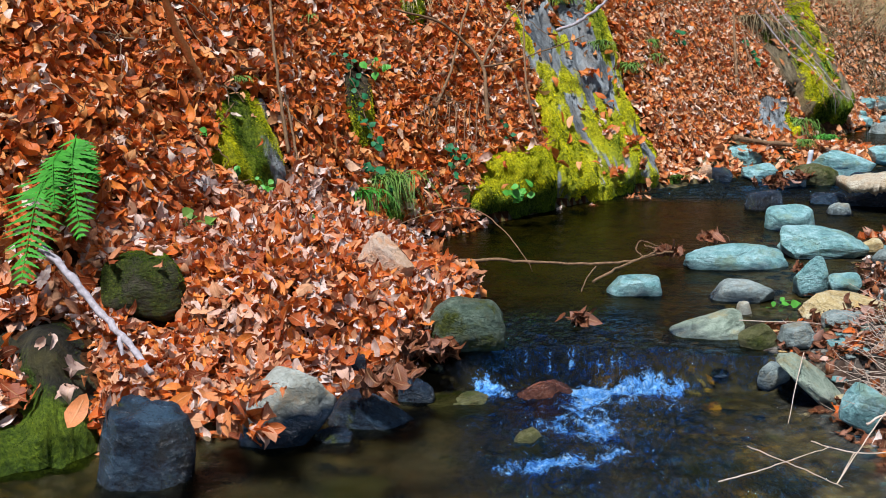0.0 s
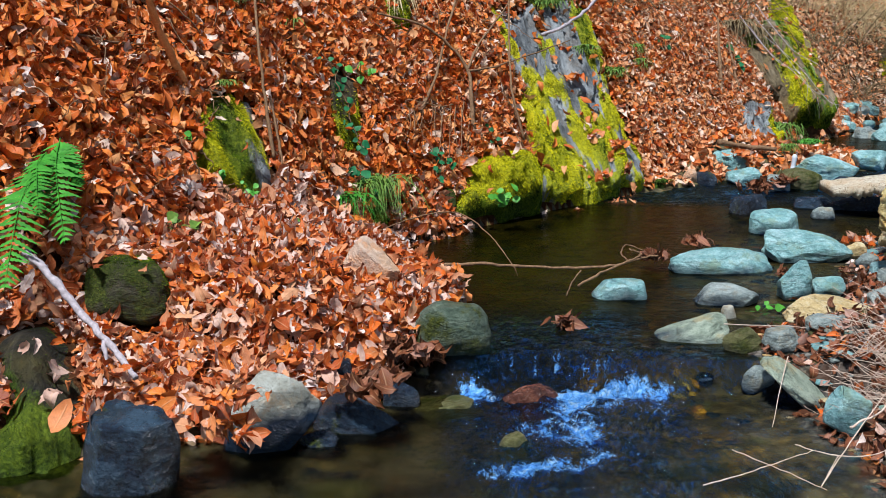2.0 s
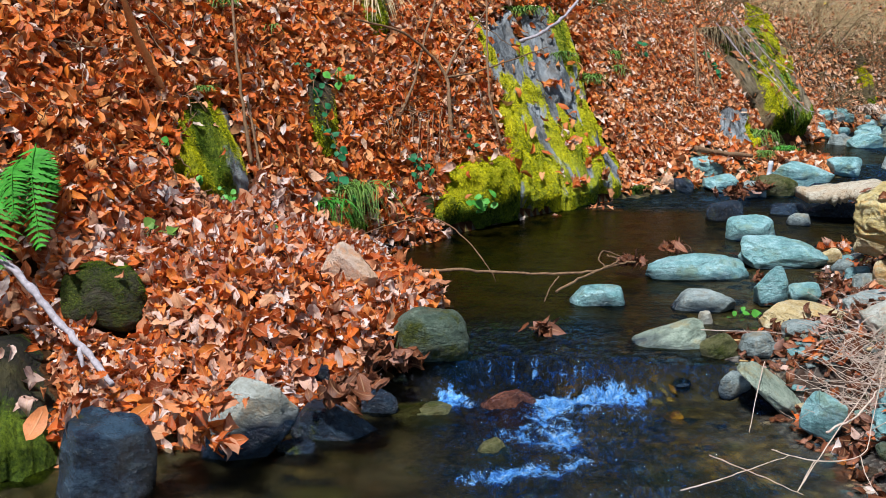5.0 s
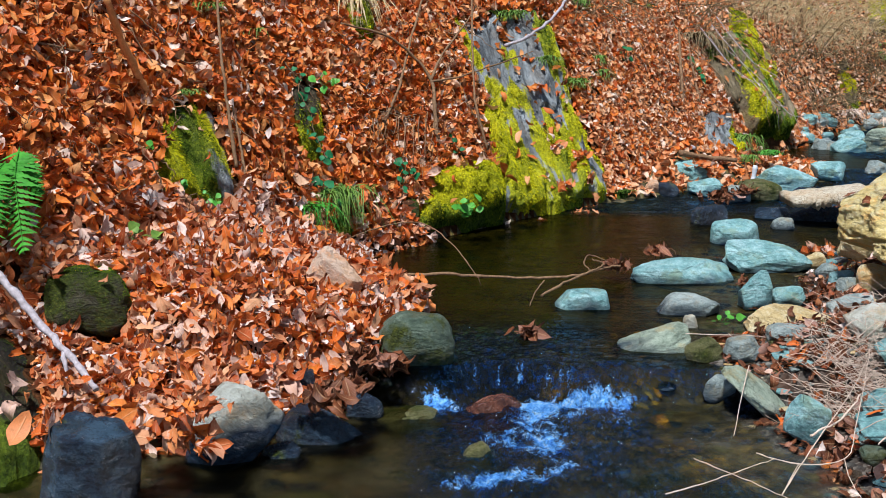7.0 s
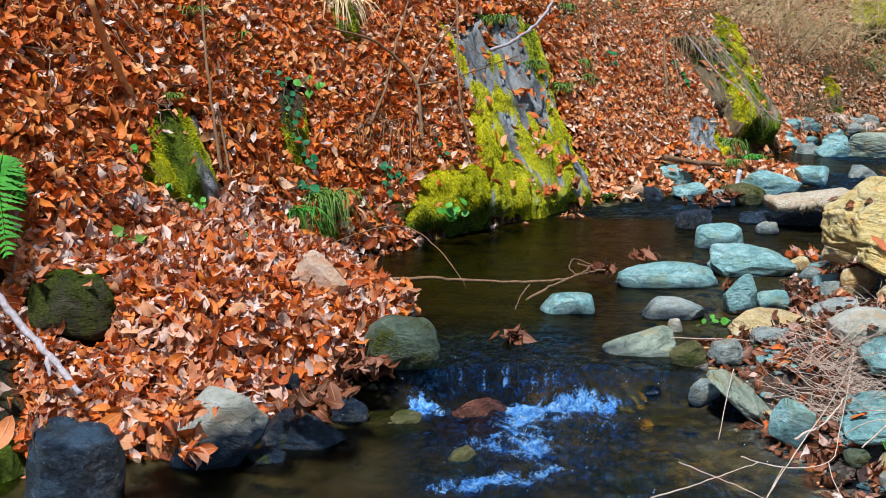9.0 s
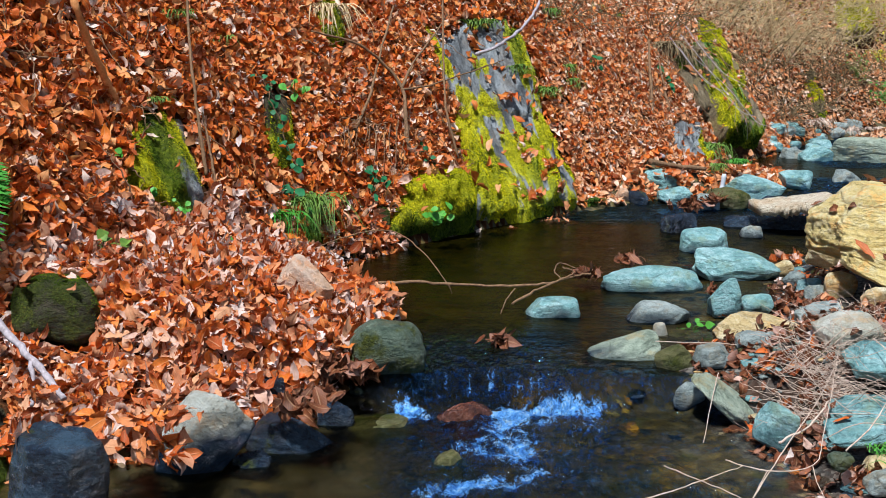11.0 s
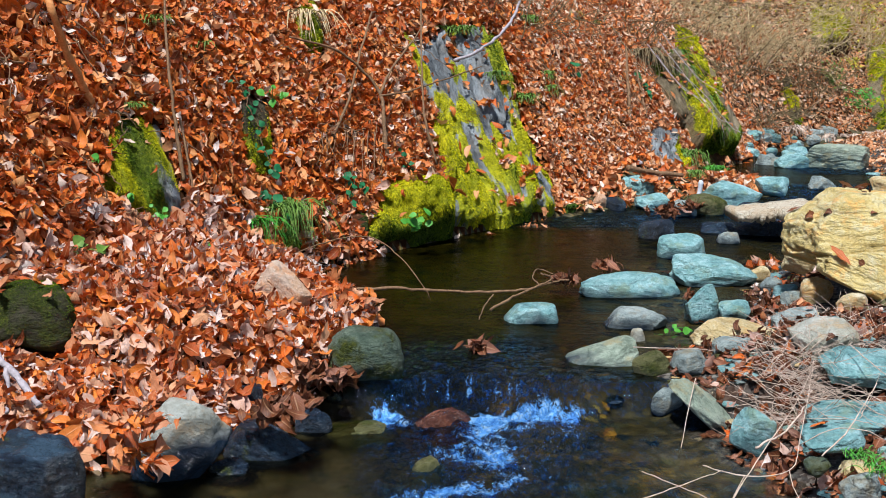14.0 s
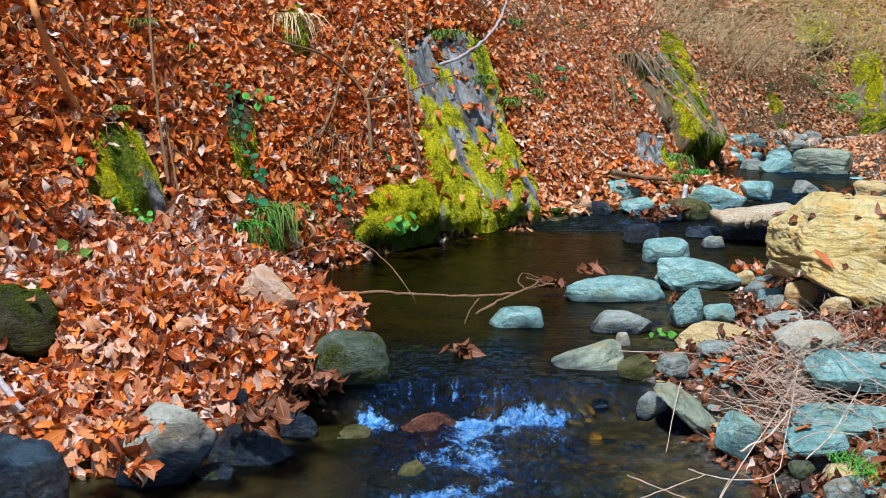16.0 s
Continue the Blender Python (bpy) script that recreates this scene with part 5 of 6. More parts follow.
twig("dry_stalk", "pale dry stalk lying over the gravel bar", straw, [(1.510, 3.700, 0.189), (1.542, 3.500, 0.152), (1.589, 3.400, 0.128)], 0.0020, 0.0011)
twig("dry_stalk", "pale dry stalk lying over the gravel bar", straw, [(0.822, 3.900, 0.126), (1.032, 3.950, 0.106), (1.137, 4.000, 0.086)], 0.0020, 0.0011)


# ---------------------------------------------------------------- fallen leaves
from mathutils.bvhtree import BVHTree
solid_tree = BVHTree.FromPolygons([tuple(p) for p in np.concatenate(SOLID_V)], SOLID_F)


def leaf_grid(rows, kind):
    """Half widths along a leaf: kind 0 oval and pointed, 1 lobed."""
    s = np.linspace(0, 1, rows)
    w = np.sin(np.pi * s ** 0.85) ** 0.8
    if kind:
        w = np.sin(np.pi * s ** 1.2) ** 0.7 * (1 + 0.24 * np.cos(s * 6.283 * 4.5)) * 0.85
    w[0], w[-1] = 0.03, 0.02
    return s, w


def leaf_verts(n, rows, kind, rng, length):
    """n curled leaves of their own length in their own frames: (n, rows * 3, 3)."""
    s, w = leaf_grid(rows, kind)
    ln = length[:, None]
    half = ln * rng.uniform(0.15, 0.29, n)[:, None] * w[None]
    curl = rng.normal(0.0, 1.5, n)[:, None]
    fold = rng.normal(0.25, 0.45, n)[:, None]
    twist = rng.normal(0, 0.9, n)[:, None] * (s[None] - 0.5)
    ang = curl * (s[None] - 0.5)
    along = ln * (s[None] - 0.5) * np.cos(ang * 0.6)
    lift = ln * 0.5 * curl * (s[None] - 0.5) ** 2 * 1.6
    out = np.zeros((n, rows, 3, 3))
    for j, sg in enumerate((-1, 0, 1)):
        fl = half * np.abs(fold) * abs(sg) * np.sign(fold)
        wave = ln * 0.03 * np.sin(s[None] * 14 + rng.uniform(0, 6.28, n)[:, None]) * abs(sg)
        sx, sz = half * sg, fl + wave
        out[:, :, j, 0] = sx * np.cos(twist) - sz * np.sin(twist)
        out[:, :, j, 1] = along + rng.normal(0, 0.004, (n, rows)) * abs(sg)
        out[:, :, j, 2] = lift + sx * np.sin(twist) + sz * np.cos(twist)
    return out.reshape(n, rows * 3, 3)


def frames_on(normal, rng, lean):
    n = len(normal)
    up = normal + rng.normal(0, lean, (n, 3))
    up /= np.linalg.norm(up, axis=1, keepdims=True)
    d = rng.normal(0, 1, (n, 3))
    y = np.cross(up, d)
    y /= np.linalg.norm(y, axis=1, keepdims=True)
    x = np.cross(y, up)
    return np.stack([x, y, up], -1)


def leaf_mesh(name, places, normals, rng, rows, kind, lean, mat, size=0.076, spread=0.017):
    n = len(places)
    length = np.clip(rng.normal(size, spread, n), 0.035, 0.13)
    v = leaf_verts(n, rows, kind, rng, length)
    fr = frames_on(normals, rng, lean)
    v = np.einsum("nij,nkj->nki", fr, v) + places[:, None]
    f0 = grid_faces(3, rows)
    f = (f0[None] + (np.arange(n) * rows * 3)[:, None, None]).reshape(-1, 4)
    me = mesh_from(name, v.reshape(-1, 3), f, [mat])
    uv = np.stack(np.meshgrid(np.array([0.0, 0.5, 1.0]), np.linspace(0, 1, rows)), -1).reshape(-1, 2)
    layer = me.uv_layers.new(name="UVMap")
    layer.data.foreach_set("uv", np.tile(uv[f0.ravel()], (n, 1)).astype(np.float32).ravel())
    return me


def scatter(rng, count, x0, x1, y0, y1, test, on_rock=0.025):
    """Points of the plan, thicker where the slope is steep, outside of stones and rock."""
    px, py = rng.uniform(x0, x1, count), rng.uniform(y0, y1, count)
    z, foot, edge, right = land(px, py)
    ok = test(px, py, z, foot, edge, right)
    px, py, z = px[ok], py[ok], z[ok]
    n = land_normal(px, py)
    ok = np.ones(len(px), bool)
    chance = rng.uniform(0, 1, len(px))
    for i in range(len(px)):
        hit = solid_tree.ray_cast(Vector((px[i], py[i], z[i] + 1.5)), Vector((0, 0, -1)))
        if hit[0] is not None and hit[0].z > z[i] - 0.01:
            ok[i] = chance[i] < on_rock and hit[1].z > 0.4
            if ok[i]:
                z[i] = hit[0].z
                n[i] = hit[1]
    return np.stack([px, py, z], -1)[ok], n[ok]


rng = np.random.RandomState(11)
litter = new("leaf_litter")
tagged(litter, "thick litter of fallen orange-brown beech and oak leaves on the bank", "leaf litter", kind="stuff")
in_sight = lambda px, py, z: z < 1.45 + 0.055 * py
near_pts, near_n = scatter(rng, 62000, -2.6, 0.2, 3.0, 7.2, lambda px, py, z, fo, ed, ri: (ed > -0.02) & in_sight(px, py, z))
mid_pts, mid_n = scatter(rng, 115000, -1.4, 3.6, 6.3, 11.5, lambda px, py, z, fo, ed, ri: (ed > -0.02) & in_sight(px, py, z) & (py > 6.4 + px * 0.3))
far_pts, far_n = scatter(rng, 80000, 1.5, 10.0, 9.5, 20.0, lambda px, py, z, fo, ed, ri: (ed > 0.0) & in_sight(px, py, z))


def litter_part(label, pts, nrm, share, rows, kind, lean, pile, size=0.076, mat=None):
    k = int(len(pts) * share[0]), int(len(pts) * share[1])
    p, n = pts[k[0]:k[1]], nrm[k[0]:k[1]]
    p = p + n * (rng.uniform(0, 1, len(p)) ** 1.3 * pile + 0.004)[:, None]
    ob = part("leaves", leaf_mesh("leaves", p, n, rng, rows, kind, lean, mat or leaf_joined, size), litter, label)
    return tagged(ob, kind="stuff")


def split(pts, nrm, on):
    return pts[on], nrm[on], pts[~on], nrm[~on]


_, n_foot, _, _ = land(near_pts[:, 0], near_pts[:, 1])
lobe_pts, lobe_n, near_pts, near_n = split(near_pts, near_n, n_foot < 0.12)
east_pts, east_n, mid_pts, mid_n = split(mid_pts, mid_n, mid_pts[:, 0] > 0.9)
litter_part("orange and pale oval leaves", lobe_pts, lobe_n, (0.0, 0.86), 8, 0, 0.5, 0.06, mat=leaf_lobe)
litter_part("lobed oak leaves", lobe_pts, lobe_n, (0.86, 1.0), 17, 1, 0.5, 0.065, 0.085, leaf_lobe)
litter_part("oval beech leaves", near_pts, near_n, (0.0, 0.78), 7, 0, 0.5, 0.06)
litter_part("orange and pale oval leaves", near_pts, near_n, (0.78, 0.88), 7, 0, 0.5, 0.06, mat=leaf_lobe)
litter_part("lobed oak leaves", near_pts, near_n, (0.88, 1.0), 15, 1, 0.5, 0.06, 0.085)
litter_part("oval beech leaves", mid_pts, mid_n, (0.0, 0.65), 6, 0, 0.5, 0.06)
litter_part("oval leaves with sunlight put into their pale colour", mid_pts, mid_n, (0.65, 0.85), 6, 0, 0.5, 0.06, mat=leaf_far)
litter_part("lobed oak leaves", mid_pts, mid_n, (0.85, 1.0), 10, 1, 0.5, 0.06, 0.085)
litter_part("oval leaves with sunlight put into their pale colour", east_pts, east_n, (0.0, 0.55), 6, 0, 0.3, 0.04, 0.06, leaf_far)
litter_part("oval beech leaves", east_pts, east_n, (0.55, 1.0), 6, 0, 0.3, 0.04, 0.06)
litter_part("oval leaves with sunlight put into their pale colour", far_pts, far_n, (0.0, 0.9), 4, 0, 0.3, 0.05, 0.062, leaf_far)
litter_part("oval beech leaves", far_pts, far_n, (0.9, 1.0), 4, 0, 0.3, 0.05, 0.062)
shore_pts, shore_n = scatter(rng, 40000, 3.0, 11.5, 8.8, 19.0, lambda px, py, z, fo, ed, ri: (ri < 0.03) & (ri > -4.5) & (px < 0.62 * py))
litter_part("leaves on the far bar with sunlight put into their pale colour", shore_pts, shore_n, (0.0, 1.0), 4, 0, 0.4, 0.03, 0.062, leaf_far)
dam_pts, dam_n = scatter(rng, 5200, 1.0, 3.2, 7.8, 9.8, lambda px, py, z, fo, ed, ri: (ed < 0.02) & (z > water_level(px, py) + 0.0))
litter_part("orange leaf drift between stones", dam_pts, dam_n, (0.0, 0.6), 6, 0, 0.45, 0.035, mat=leaf_far)
litter_part("orange leaf drift between stones", dam_pts, dam_n, (0.6, 1.0), 6, 0, 0.45, 0.035)

# single leaves lying on top
tops = [leaf_mesh("leaf", np.zeros((1, 3)), np.array([[0, 0, 1.0]]), rng, 13 if k % 3 == 2 else 9, int(k % 3 == 2), 0.15, leaf_single, 0.088) for k in range(12)]
top_pts, top_n = scatter(rng, 1500, -1.5, 0.0, 3.3, 5.2, lambda px, py, z, fo, ed, ri: (ed > 0.0) & (fo < 0.25))
fr = frames_on(top_n, rng, 0.35)
for i in range(min(300, len(top_pts))):
    ob = part("leaf", tops[i % len(tops)], litter)
    m = Matrix([list(r) for r in fr[i]]).to_4x4()
    m.translation = Vector(top_pts[i] + top_n[i] * 0.05)
    ob.matrix_world = m

# leaves and grit on the gravel bar
bar_pts, bar_n = scatter(rng, 5200, 0.8, 3.6, 2.6, 9.5, lambda px, py, z, fo, ed, ri: (ri < 0.03) & (ri > -1.6), 0.008)
bar = new("leaf_scatter", leaf_mesh("leaf_scatter", bar_pts[:1700] + bar_n[:1700] * 0.015, bar_n[:1700], rng, 7, 0, 0.3, leaf_lobe, 0.055))
tagged(bar, "scattered brown and orange leaves over the gravel bar", "leaves", kind="stuff")
wet_pts, wet_n = scatter(rng, 7000, 0.9, 2.4, 2.7, 5.4, lambda px, py, z, fo, ed, ri: (ri < 0.06) & (ri > -1.3), 0.06)
wet_bar = new("leaf_scatter", leaf_mesh("leaf_scatter", wet_pts[:3200] + wet_n[:3200] * 0.012, wet_n[:3200], rng, 7, 0, 0.4, leaf_wet, 0.052))
tagged(wet_bar, "dark wet brown leaves matted over the gravel bar", "leaves", kind="stuff")
sunk_pts, sunk_n = scatter(rng, 900, 0.35, 1.25, 2.8, 4.4, lambda px, py, z, fo, ed, ri: (ri > 0.0) & (ed < -0.1) & (z < water_level(px, py) - 0.045), 0.0)
sunk = new("leaf_scatter", leaf_mesh("leaf_scatter", sunk_pts[:150] + sunk_n[:150] * 0.02, sunk_n[:150], rng, 7, 0, 0.25, leaf_yellow, 0.04))
tagged(sunk, "yellow leaves lying on the bed of the shallows", "leaves", kind="stuff")


def pebble_heap(name, label, pts, sizes, mats, seed):
    v0, f0 = ico(2)
    r = np.random.RandomState(seed)
    vs, fs, idx = [], [], []
    for i, (p, s) in enumerate(zip(pts, sizes)):
        q = v0 * (1 + 0.25 * np.sin(v0[:, [1, 2, 0]] * r.uniform(1.5, 3, 3) + r.uniform(0, 6, 3)))
        q = q * s * r.uniform([0.7, 0.6, 0.35], [1.3, 1.1, 0.6])
        a = r.uniform(0, 6.28)
        q = np.stack([q[:, 0] * math.cos(a) - q[:, 1] * math.sin(a), q[:, 0] * math.sin(a) + q[:, 1] * math.cos(a), q[:, 2]], -1)
        fs.append(f0 + len(v0) * i)
        vs.append(q + p)
        idx.append(np.full(len(f0), r.randint(len(mats))))
    ob = new(name, mesh_from(name, np.concatenate(vs), np.concatenate(fs), mats, True, np.concatenate(idx)))
    return tagged(ob, label, "pebbles", kind="stuff")


grit, grit_n = scatter(rng, 12000, 0.75, 4.2, 2.5, 12.5, lambda px, py, z, fo, ed, ri: (ri < 0.08) & (ri > -1.5), 0)
grit = grit[:5000]
pebble_heap("gravel", "small grey, ochre and teal pebbles of the gravel bar", grit, np.random.RandomState(5).gamma(1.8, 0.006, len(grit)) + 0.006,
            [grey_stone, teal_stone, yellow_stone, grey_stone, olive_stone], 6)
bedp, bed_n = scatter(rng, 4200, -0.9, 2.6, 2.6, 8.6, lambda px, py, z, fo, ed, ri: (ri > 0.02) & (ed < -0.02) & (z < water_level(px, py) - 0.03), 0)
shoal = bedp[:, 0] > 0.42 + 0.16 * np.maximum(bedp[:, 1] - 4, 0)
# near-black deep pebbles carry the dark reflections of the shaded water
for spot, label, mats in ((~shoal, "pebbles on the deep stream bed, darkened for shadowed water", [brown_rock, wet_stone, wet_stone]),
                          (shoal, "ochre, brown and olive pebbles in the shallows", [olive_stone, brown_rock, sunk_stone, grey_stone, wet_stone, olive_stone])):
    pebble_heap("bed_pebbles", label, bedp[spot], np.minimum(np.random.RandomState(7).gamma(2.2, 0.012, spot.sum()) + 0.012, 0.042), mats, 8)

# loose stones strewn over the bar
loose, _ = scatter(np.random.RandomState(15), 420, 0.95, 3.2, 2.9, 8.5, lambda px, py, z, fo, ed, ri: (ri < -0.05) & (ri > -1.2), 0)
for i, p in enumerate(loose[:70]):
    r = 0.022 + 0.036 * ((i * 53) % 17) / 17 * ((i * 29) % 11) / 11
    mat = (grey_stone, teal_stone, yellow_stone, olive_stone, teal_stone)[i % 5]
    tone = ("grey", "teal", "ochre", "olive", "teal")[i % 5]
    stone("stone", "small loose %s stone on the gravel bar" % tone, mat, (p[0], p[1], p[2] + r * 0.15), (r * 1.3, r, r * 0.7), (i * 23) % 30 - 15, 300 + i, 0.2 + 0.4 * ((i * 7) % 5) / 5)

# fine roots and twigs among the litter
tw_pts, tw_n = scatter(np.random.RandomState(19), 1100, -2.3, 3.2, 3.4, 11.0, lambda px, py, z, fo, ed, ri: (fo > 0.05) & in_sight(px, py, z) & (py > 4.0 + px * 0.9))
trng = np.random.RandomState(23)
tv, tf, tk = [], [], 0
for p, n in zip(tw_pts[:330], tw_n[:330]):
    d = np.array([trng.normal(0.2, 0.6), trng.normal(-0.15, 0.3), trng.normal(-0.1, 0.9)])
    d -= n * (d @ n) * 0.8
    ln = trng.uniform(0.08, 0.32)
    a = p + n * 0.07
    b_ = a + d * ln * 0.5 + n * trng.uniform(0, 0.05)
    c_ = a + d * ln + n * trng.uniform(-0.04, 0.03) + trng.normal(0, 0.03, 3)
    v, f = tube([a, b_, c_], trng.uniform(0.002, 0.0045), 0.0012, 4, 0.004, tk)
    tv.append(v)
    tf.append(f + tk)
    tk += len(v)
litter_twigs = new("twig_litter", mesh_from("twig_litter", np.concatenate(tv), np.concatenate(tf), [twig_mat]))
tagged(litter_twigs, "fine brown roots and twigs tangled in the leaf litter", "twigs", kind="stuff")


# ---------------------------------------------------------------- moss tufts on the rocks
def blades(name, base, direction, width, mats, index, rng):
    """Thin upright tapered blades, one triangle each."""
    n = len(base)
    sidew = np.cross(direction, rng.normal(0, 1, (n, 3)))
    sidew /= np.linalg.norm(sidew, axis=1, keepdims=True) + 1e-9
    v = np.stack([base - sidew * width, base + sidew * width, base + direction], 1).reshape(-1, 3)
    f = np.arange(n * 3).reshape(-1, 3)
    return mesh_from(name, v, f, mats, False, index)


def moss_tone(name, stops):
    """Strands that share the tone of their patch, each a little lighter or darker."""
    k = Mat(name, 0.95, 0.1)
    patch = k.math("ADD", k.math("MULTIPLY", k.noise(8, 4, 0.65), 0.75), k.math("MULTIPLY", k.noise(45, 3, 0.6), 0.4))
    tone = k.math("ADD", patch, k.math("MULTIPLY", k.node("ShaderNodeNewGeometry").outputs["Random Per Island"], 0.22))
    k.color(k.ramp(tone, *stops))
    return k.m


moss_tuft_light = moss_tone("moss_tuft_light", ((0.5, (0.08, 0.1, 0.004)), (0.62, (0.32, 0.36, 0.008)), (0.74, (0.68, 0.62, 0.014)), (0.9, (0.86, 0.76, 0.03))))
moss_tuft_dark = moss_tone("moss_tuft_dark", ((0.5, (0.007, 0.016, 0.003)), (0.66, (0.04, 0.08, 0.007)), (0.82, (0.16, 0.24, 0.014))))
for ob, pts, mo, da, f in MOSS_SPOTS:
    rng = np.random.RandomState(len(pts) % 97)
    c = pts[f]
    last = c[:, -1]
    area = np.linalg.norm(np.cross(c[:, 1] - c[:, 0], last - c[:, 0]), axis=1)
    nr = np.cross(c[:, 1] - c[:, 0], last - c[:, 0])
    nr /= np.linalg.norm(nr, axis=1, keepdims=True) + 1e-9
    if f.shape[1] == 3:
        nr *= np.sign((nr * c.mean(1)).sum(1))[:, None]
    else:
        nr *= np.sign(nr @ np.array([0.35, -0.75, 0.55]))[:, None]
    weight = np.clip(mo[f].mean(1) - 0.35, 0, 0.6) * area
    if weight.sum() <= 0:
        continue
    count = int(min(48000, weight.sum() / 0.6 * (60000 if c[:, 0, 1].mean() > 5.5 else 160000)))
    pick = rng.choice(len(f), count, p=weight / weight.sum())
    q, r = rng.uniform(0, 1, (2, count, 1))
    if f.shape[1] == 3:
        flip = q + r > 1
        q, r = np.where(flip, 1 - q, q), np.where(flip, 1 - r, r)
        b = c[pick, 0] * (1 - q - r) + c[pick, 1] * q + c[pick, 2] * r
    else:
        b = c[pick, 0] * (1 - q) * (1 - r) + c[pick, 1] * q * (1 - r) + c[pick, 2] * q * r + c[pick, 3] * (1 - q) * r
    patch = waves(b[:, 0] * 3 + b[:, 2] * 2, b[:, 1] * 3 - b[:, 2] * 3, 31, 1.0, 3)
    keep_it = patch > -0.5 + (0.6 - mo[f].mean(1)[pick])
    b, nn, dd = b[keep_it], nr[pick][keep_it], da[f].mean(1)[pick][keep_it]
    hang = np.array([0, 0, -1.0]) - nn * (nn @ np.array([0, 0, -1.0]))[:, None]
    d = nn * 0.55 + hang * 0.8 + rng.normal(0, 0.27, b.shape)
    d /= np.linalg.norm(d, axis=1, keepdims=True)
    tall = float(np.clip(b[:, 1].mean() / 7.5, 0.4, 1.4))     # close-set moss beside the stream, longer hanging moss on the cliffs
    d *= rng.uniform(0.007, 0.02, len(d))[:, None] * tall
    dd = dd + 0.35 * waves(b[:, 0] * 2 + b[:, 2], b[:, 1] * 2 - b[:, 2], 37, 0.5, 3)
    me = blades("moss", b - nn * 0.002, d, 0.0027 * tall, [moss_tuft_light, moss_tuft_dark], (rng.normal(0.5, 0.12, len(b)) < dd).astype(int), rng)
    tagged(part("moss", me, ob, "soft yellow-green moss"), kind="stuff")


# ---------------------------------------------------------------- plants
def ribbons(n, rng, root, reach, height, droop, width, segs=6):
    """Blades of grass that rise from a root and hang over."""
    az_ = rng.uniform(0, 6.283, n)
    az_ = np.where(rng.uniform(0, 1, n) < 0.6, rng.normal(-1.2, 0.8, n), az_)
    ln = height * rng.uniform(0.45, 1.0, n)
    out = np.stack([np.cos(az_), np.sin(az_), np.zeros(n)], -1)
    s = np.linspace(0, 1, segs)
    rise = ln[:, None] * (s[None] * (1.0 - 0.3 * droop) - droop * 1.25 * s[None] ** 2.2)
    go = ln[:, None] * (s[None] * 0.35 + 0.45 * droop * s[None] ** 1.5) * rng.uniform(0.4, 1.2, n)[:, None]
    base = np.array(root)[None] + np.concatenate([rng.normal(0, reach, (n, 2)), np.zeros((n, 1))], 1)
    mid = base[:, None] + out[:, None] * go[..., None] + np.array([0, 0, 1.0]) * rise[..., None]
    across = np.stack([-np.sin(az_), np.cos(az_), np.zeros(n)], -1) + rng.normal(0, 0.5, (n, 3))
    w = width * (1 - s ** 2 * 0.9)
    v = np.stack([mid - across[:, None] * w[None, :, None], mid + across[:, None] * w[None, :, None]], 2)
    f0 = grid_faces(2, segs)
    f = (f0[None] + (np.arange(n) * segs * 2)[:, None, None]).reshape(-1, 4)
    return v.reshape(-1, 3), f


PLANT = [100]


def grass_tuft(label, place, n, height, droop, mat):
    PLANT[0] += 1
    rng = np.random.RandomState(PLANT[0])
    v, f = ribbons(int(n * 1.7), rng, (0, 0, 0), height * 0.22, height, droop, 0.00045 * place[1])
    ob = new("grass_tuft", mesh_from("grass_tuft", v, f, [mat]))
    ob.location = place
    return tagged(ob, label, "grass", "grass tufts")


def dry_tangle(label, place, n, reach):
    """A heap of straight and bent dry stalks, each its own way."""
    PLANT[0] += 1
    rng = np.random.RandomState(PLANT[0])
    vs, fs, k = [], [], 0
    for i in range(n):
        b = rng.normal(0, 0.4, 3) * np.array([reach, reach * 0.7, 0.05])
        b[2] = abs(b[2]) * 0.5
        a = rng.uniform(0, 6.283)
        d = np.array([math.cos(a), math.sin(a) * 0.7, rng.normal(0.25, 0.3)])
        ln = reach * rng.uniform(0.5, 1.6)
        m = b + d * ln * 0.5 + rng.normal(0, 0.012, 3)
        t = b + d * ln + rng.normal(0, 0.03, 3)
        t[2] = max(t[2] - 0.03, -0.01)
        v, f = tube([b, m, t], rng.uniform(0.0009, 0.0022), 0.0007, 3, 0.001, i)
        vs.append(v)
        fs.append(f + k)
        k += len(v)
    ob = new("dry_grass", mesh_from("dry_grass", np.concatenate(vs), np.concatenate(fs), [straw]))
    ob.location = place
    return tagged(ob, label, "dry grass", "grass tufts")


def leaf_blade(rng, at, up, size, round_=0.9, point=0.0):
    """One small living leaf: a shallow folded oval, 10 triangles."""
    up = up / np.linalg.norm(up)
    d = np.cross(up, rng.normal(0, 1, 3))
    d /= np.linalg.norm(d)
    e = np.cross(up, d)
    s = np.linspace(0, 1, 6)
    w = np.sin(np.pi * s ** 0.8) * 0.5 * round_
    v = []
    for si, wi in zip(s, w):
        for g in (-1, 0, 1):
            v.append(at + size * (d * (si - 0.1) + e * wi * g + up * (abs(g) * 0.12 * wi - 0.25 * si * si)))
    return np.array(v), grid_faces(3, 6)


def leafy(places, ups, sizes, rng, mat, name, slim=0.9):
    vs, fs = [], []
    for p, u, s in zip(places, ups, sizes):
        v, f = leaf_blade(rng, np.array(p), np.array(u), s, slim)
        fs.append(f + 18 * len(vs))
        vs.append(v)
    return mesh_from(name, np.concatenate(vs), np.concatenate(fs), [mat])


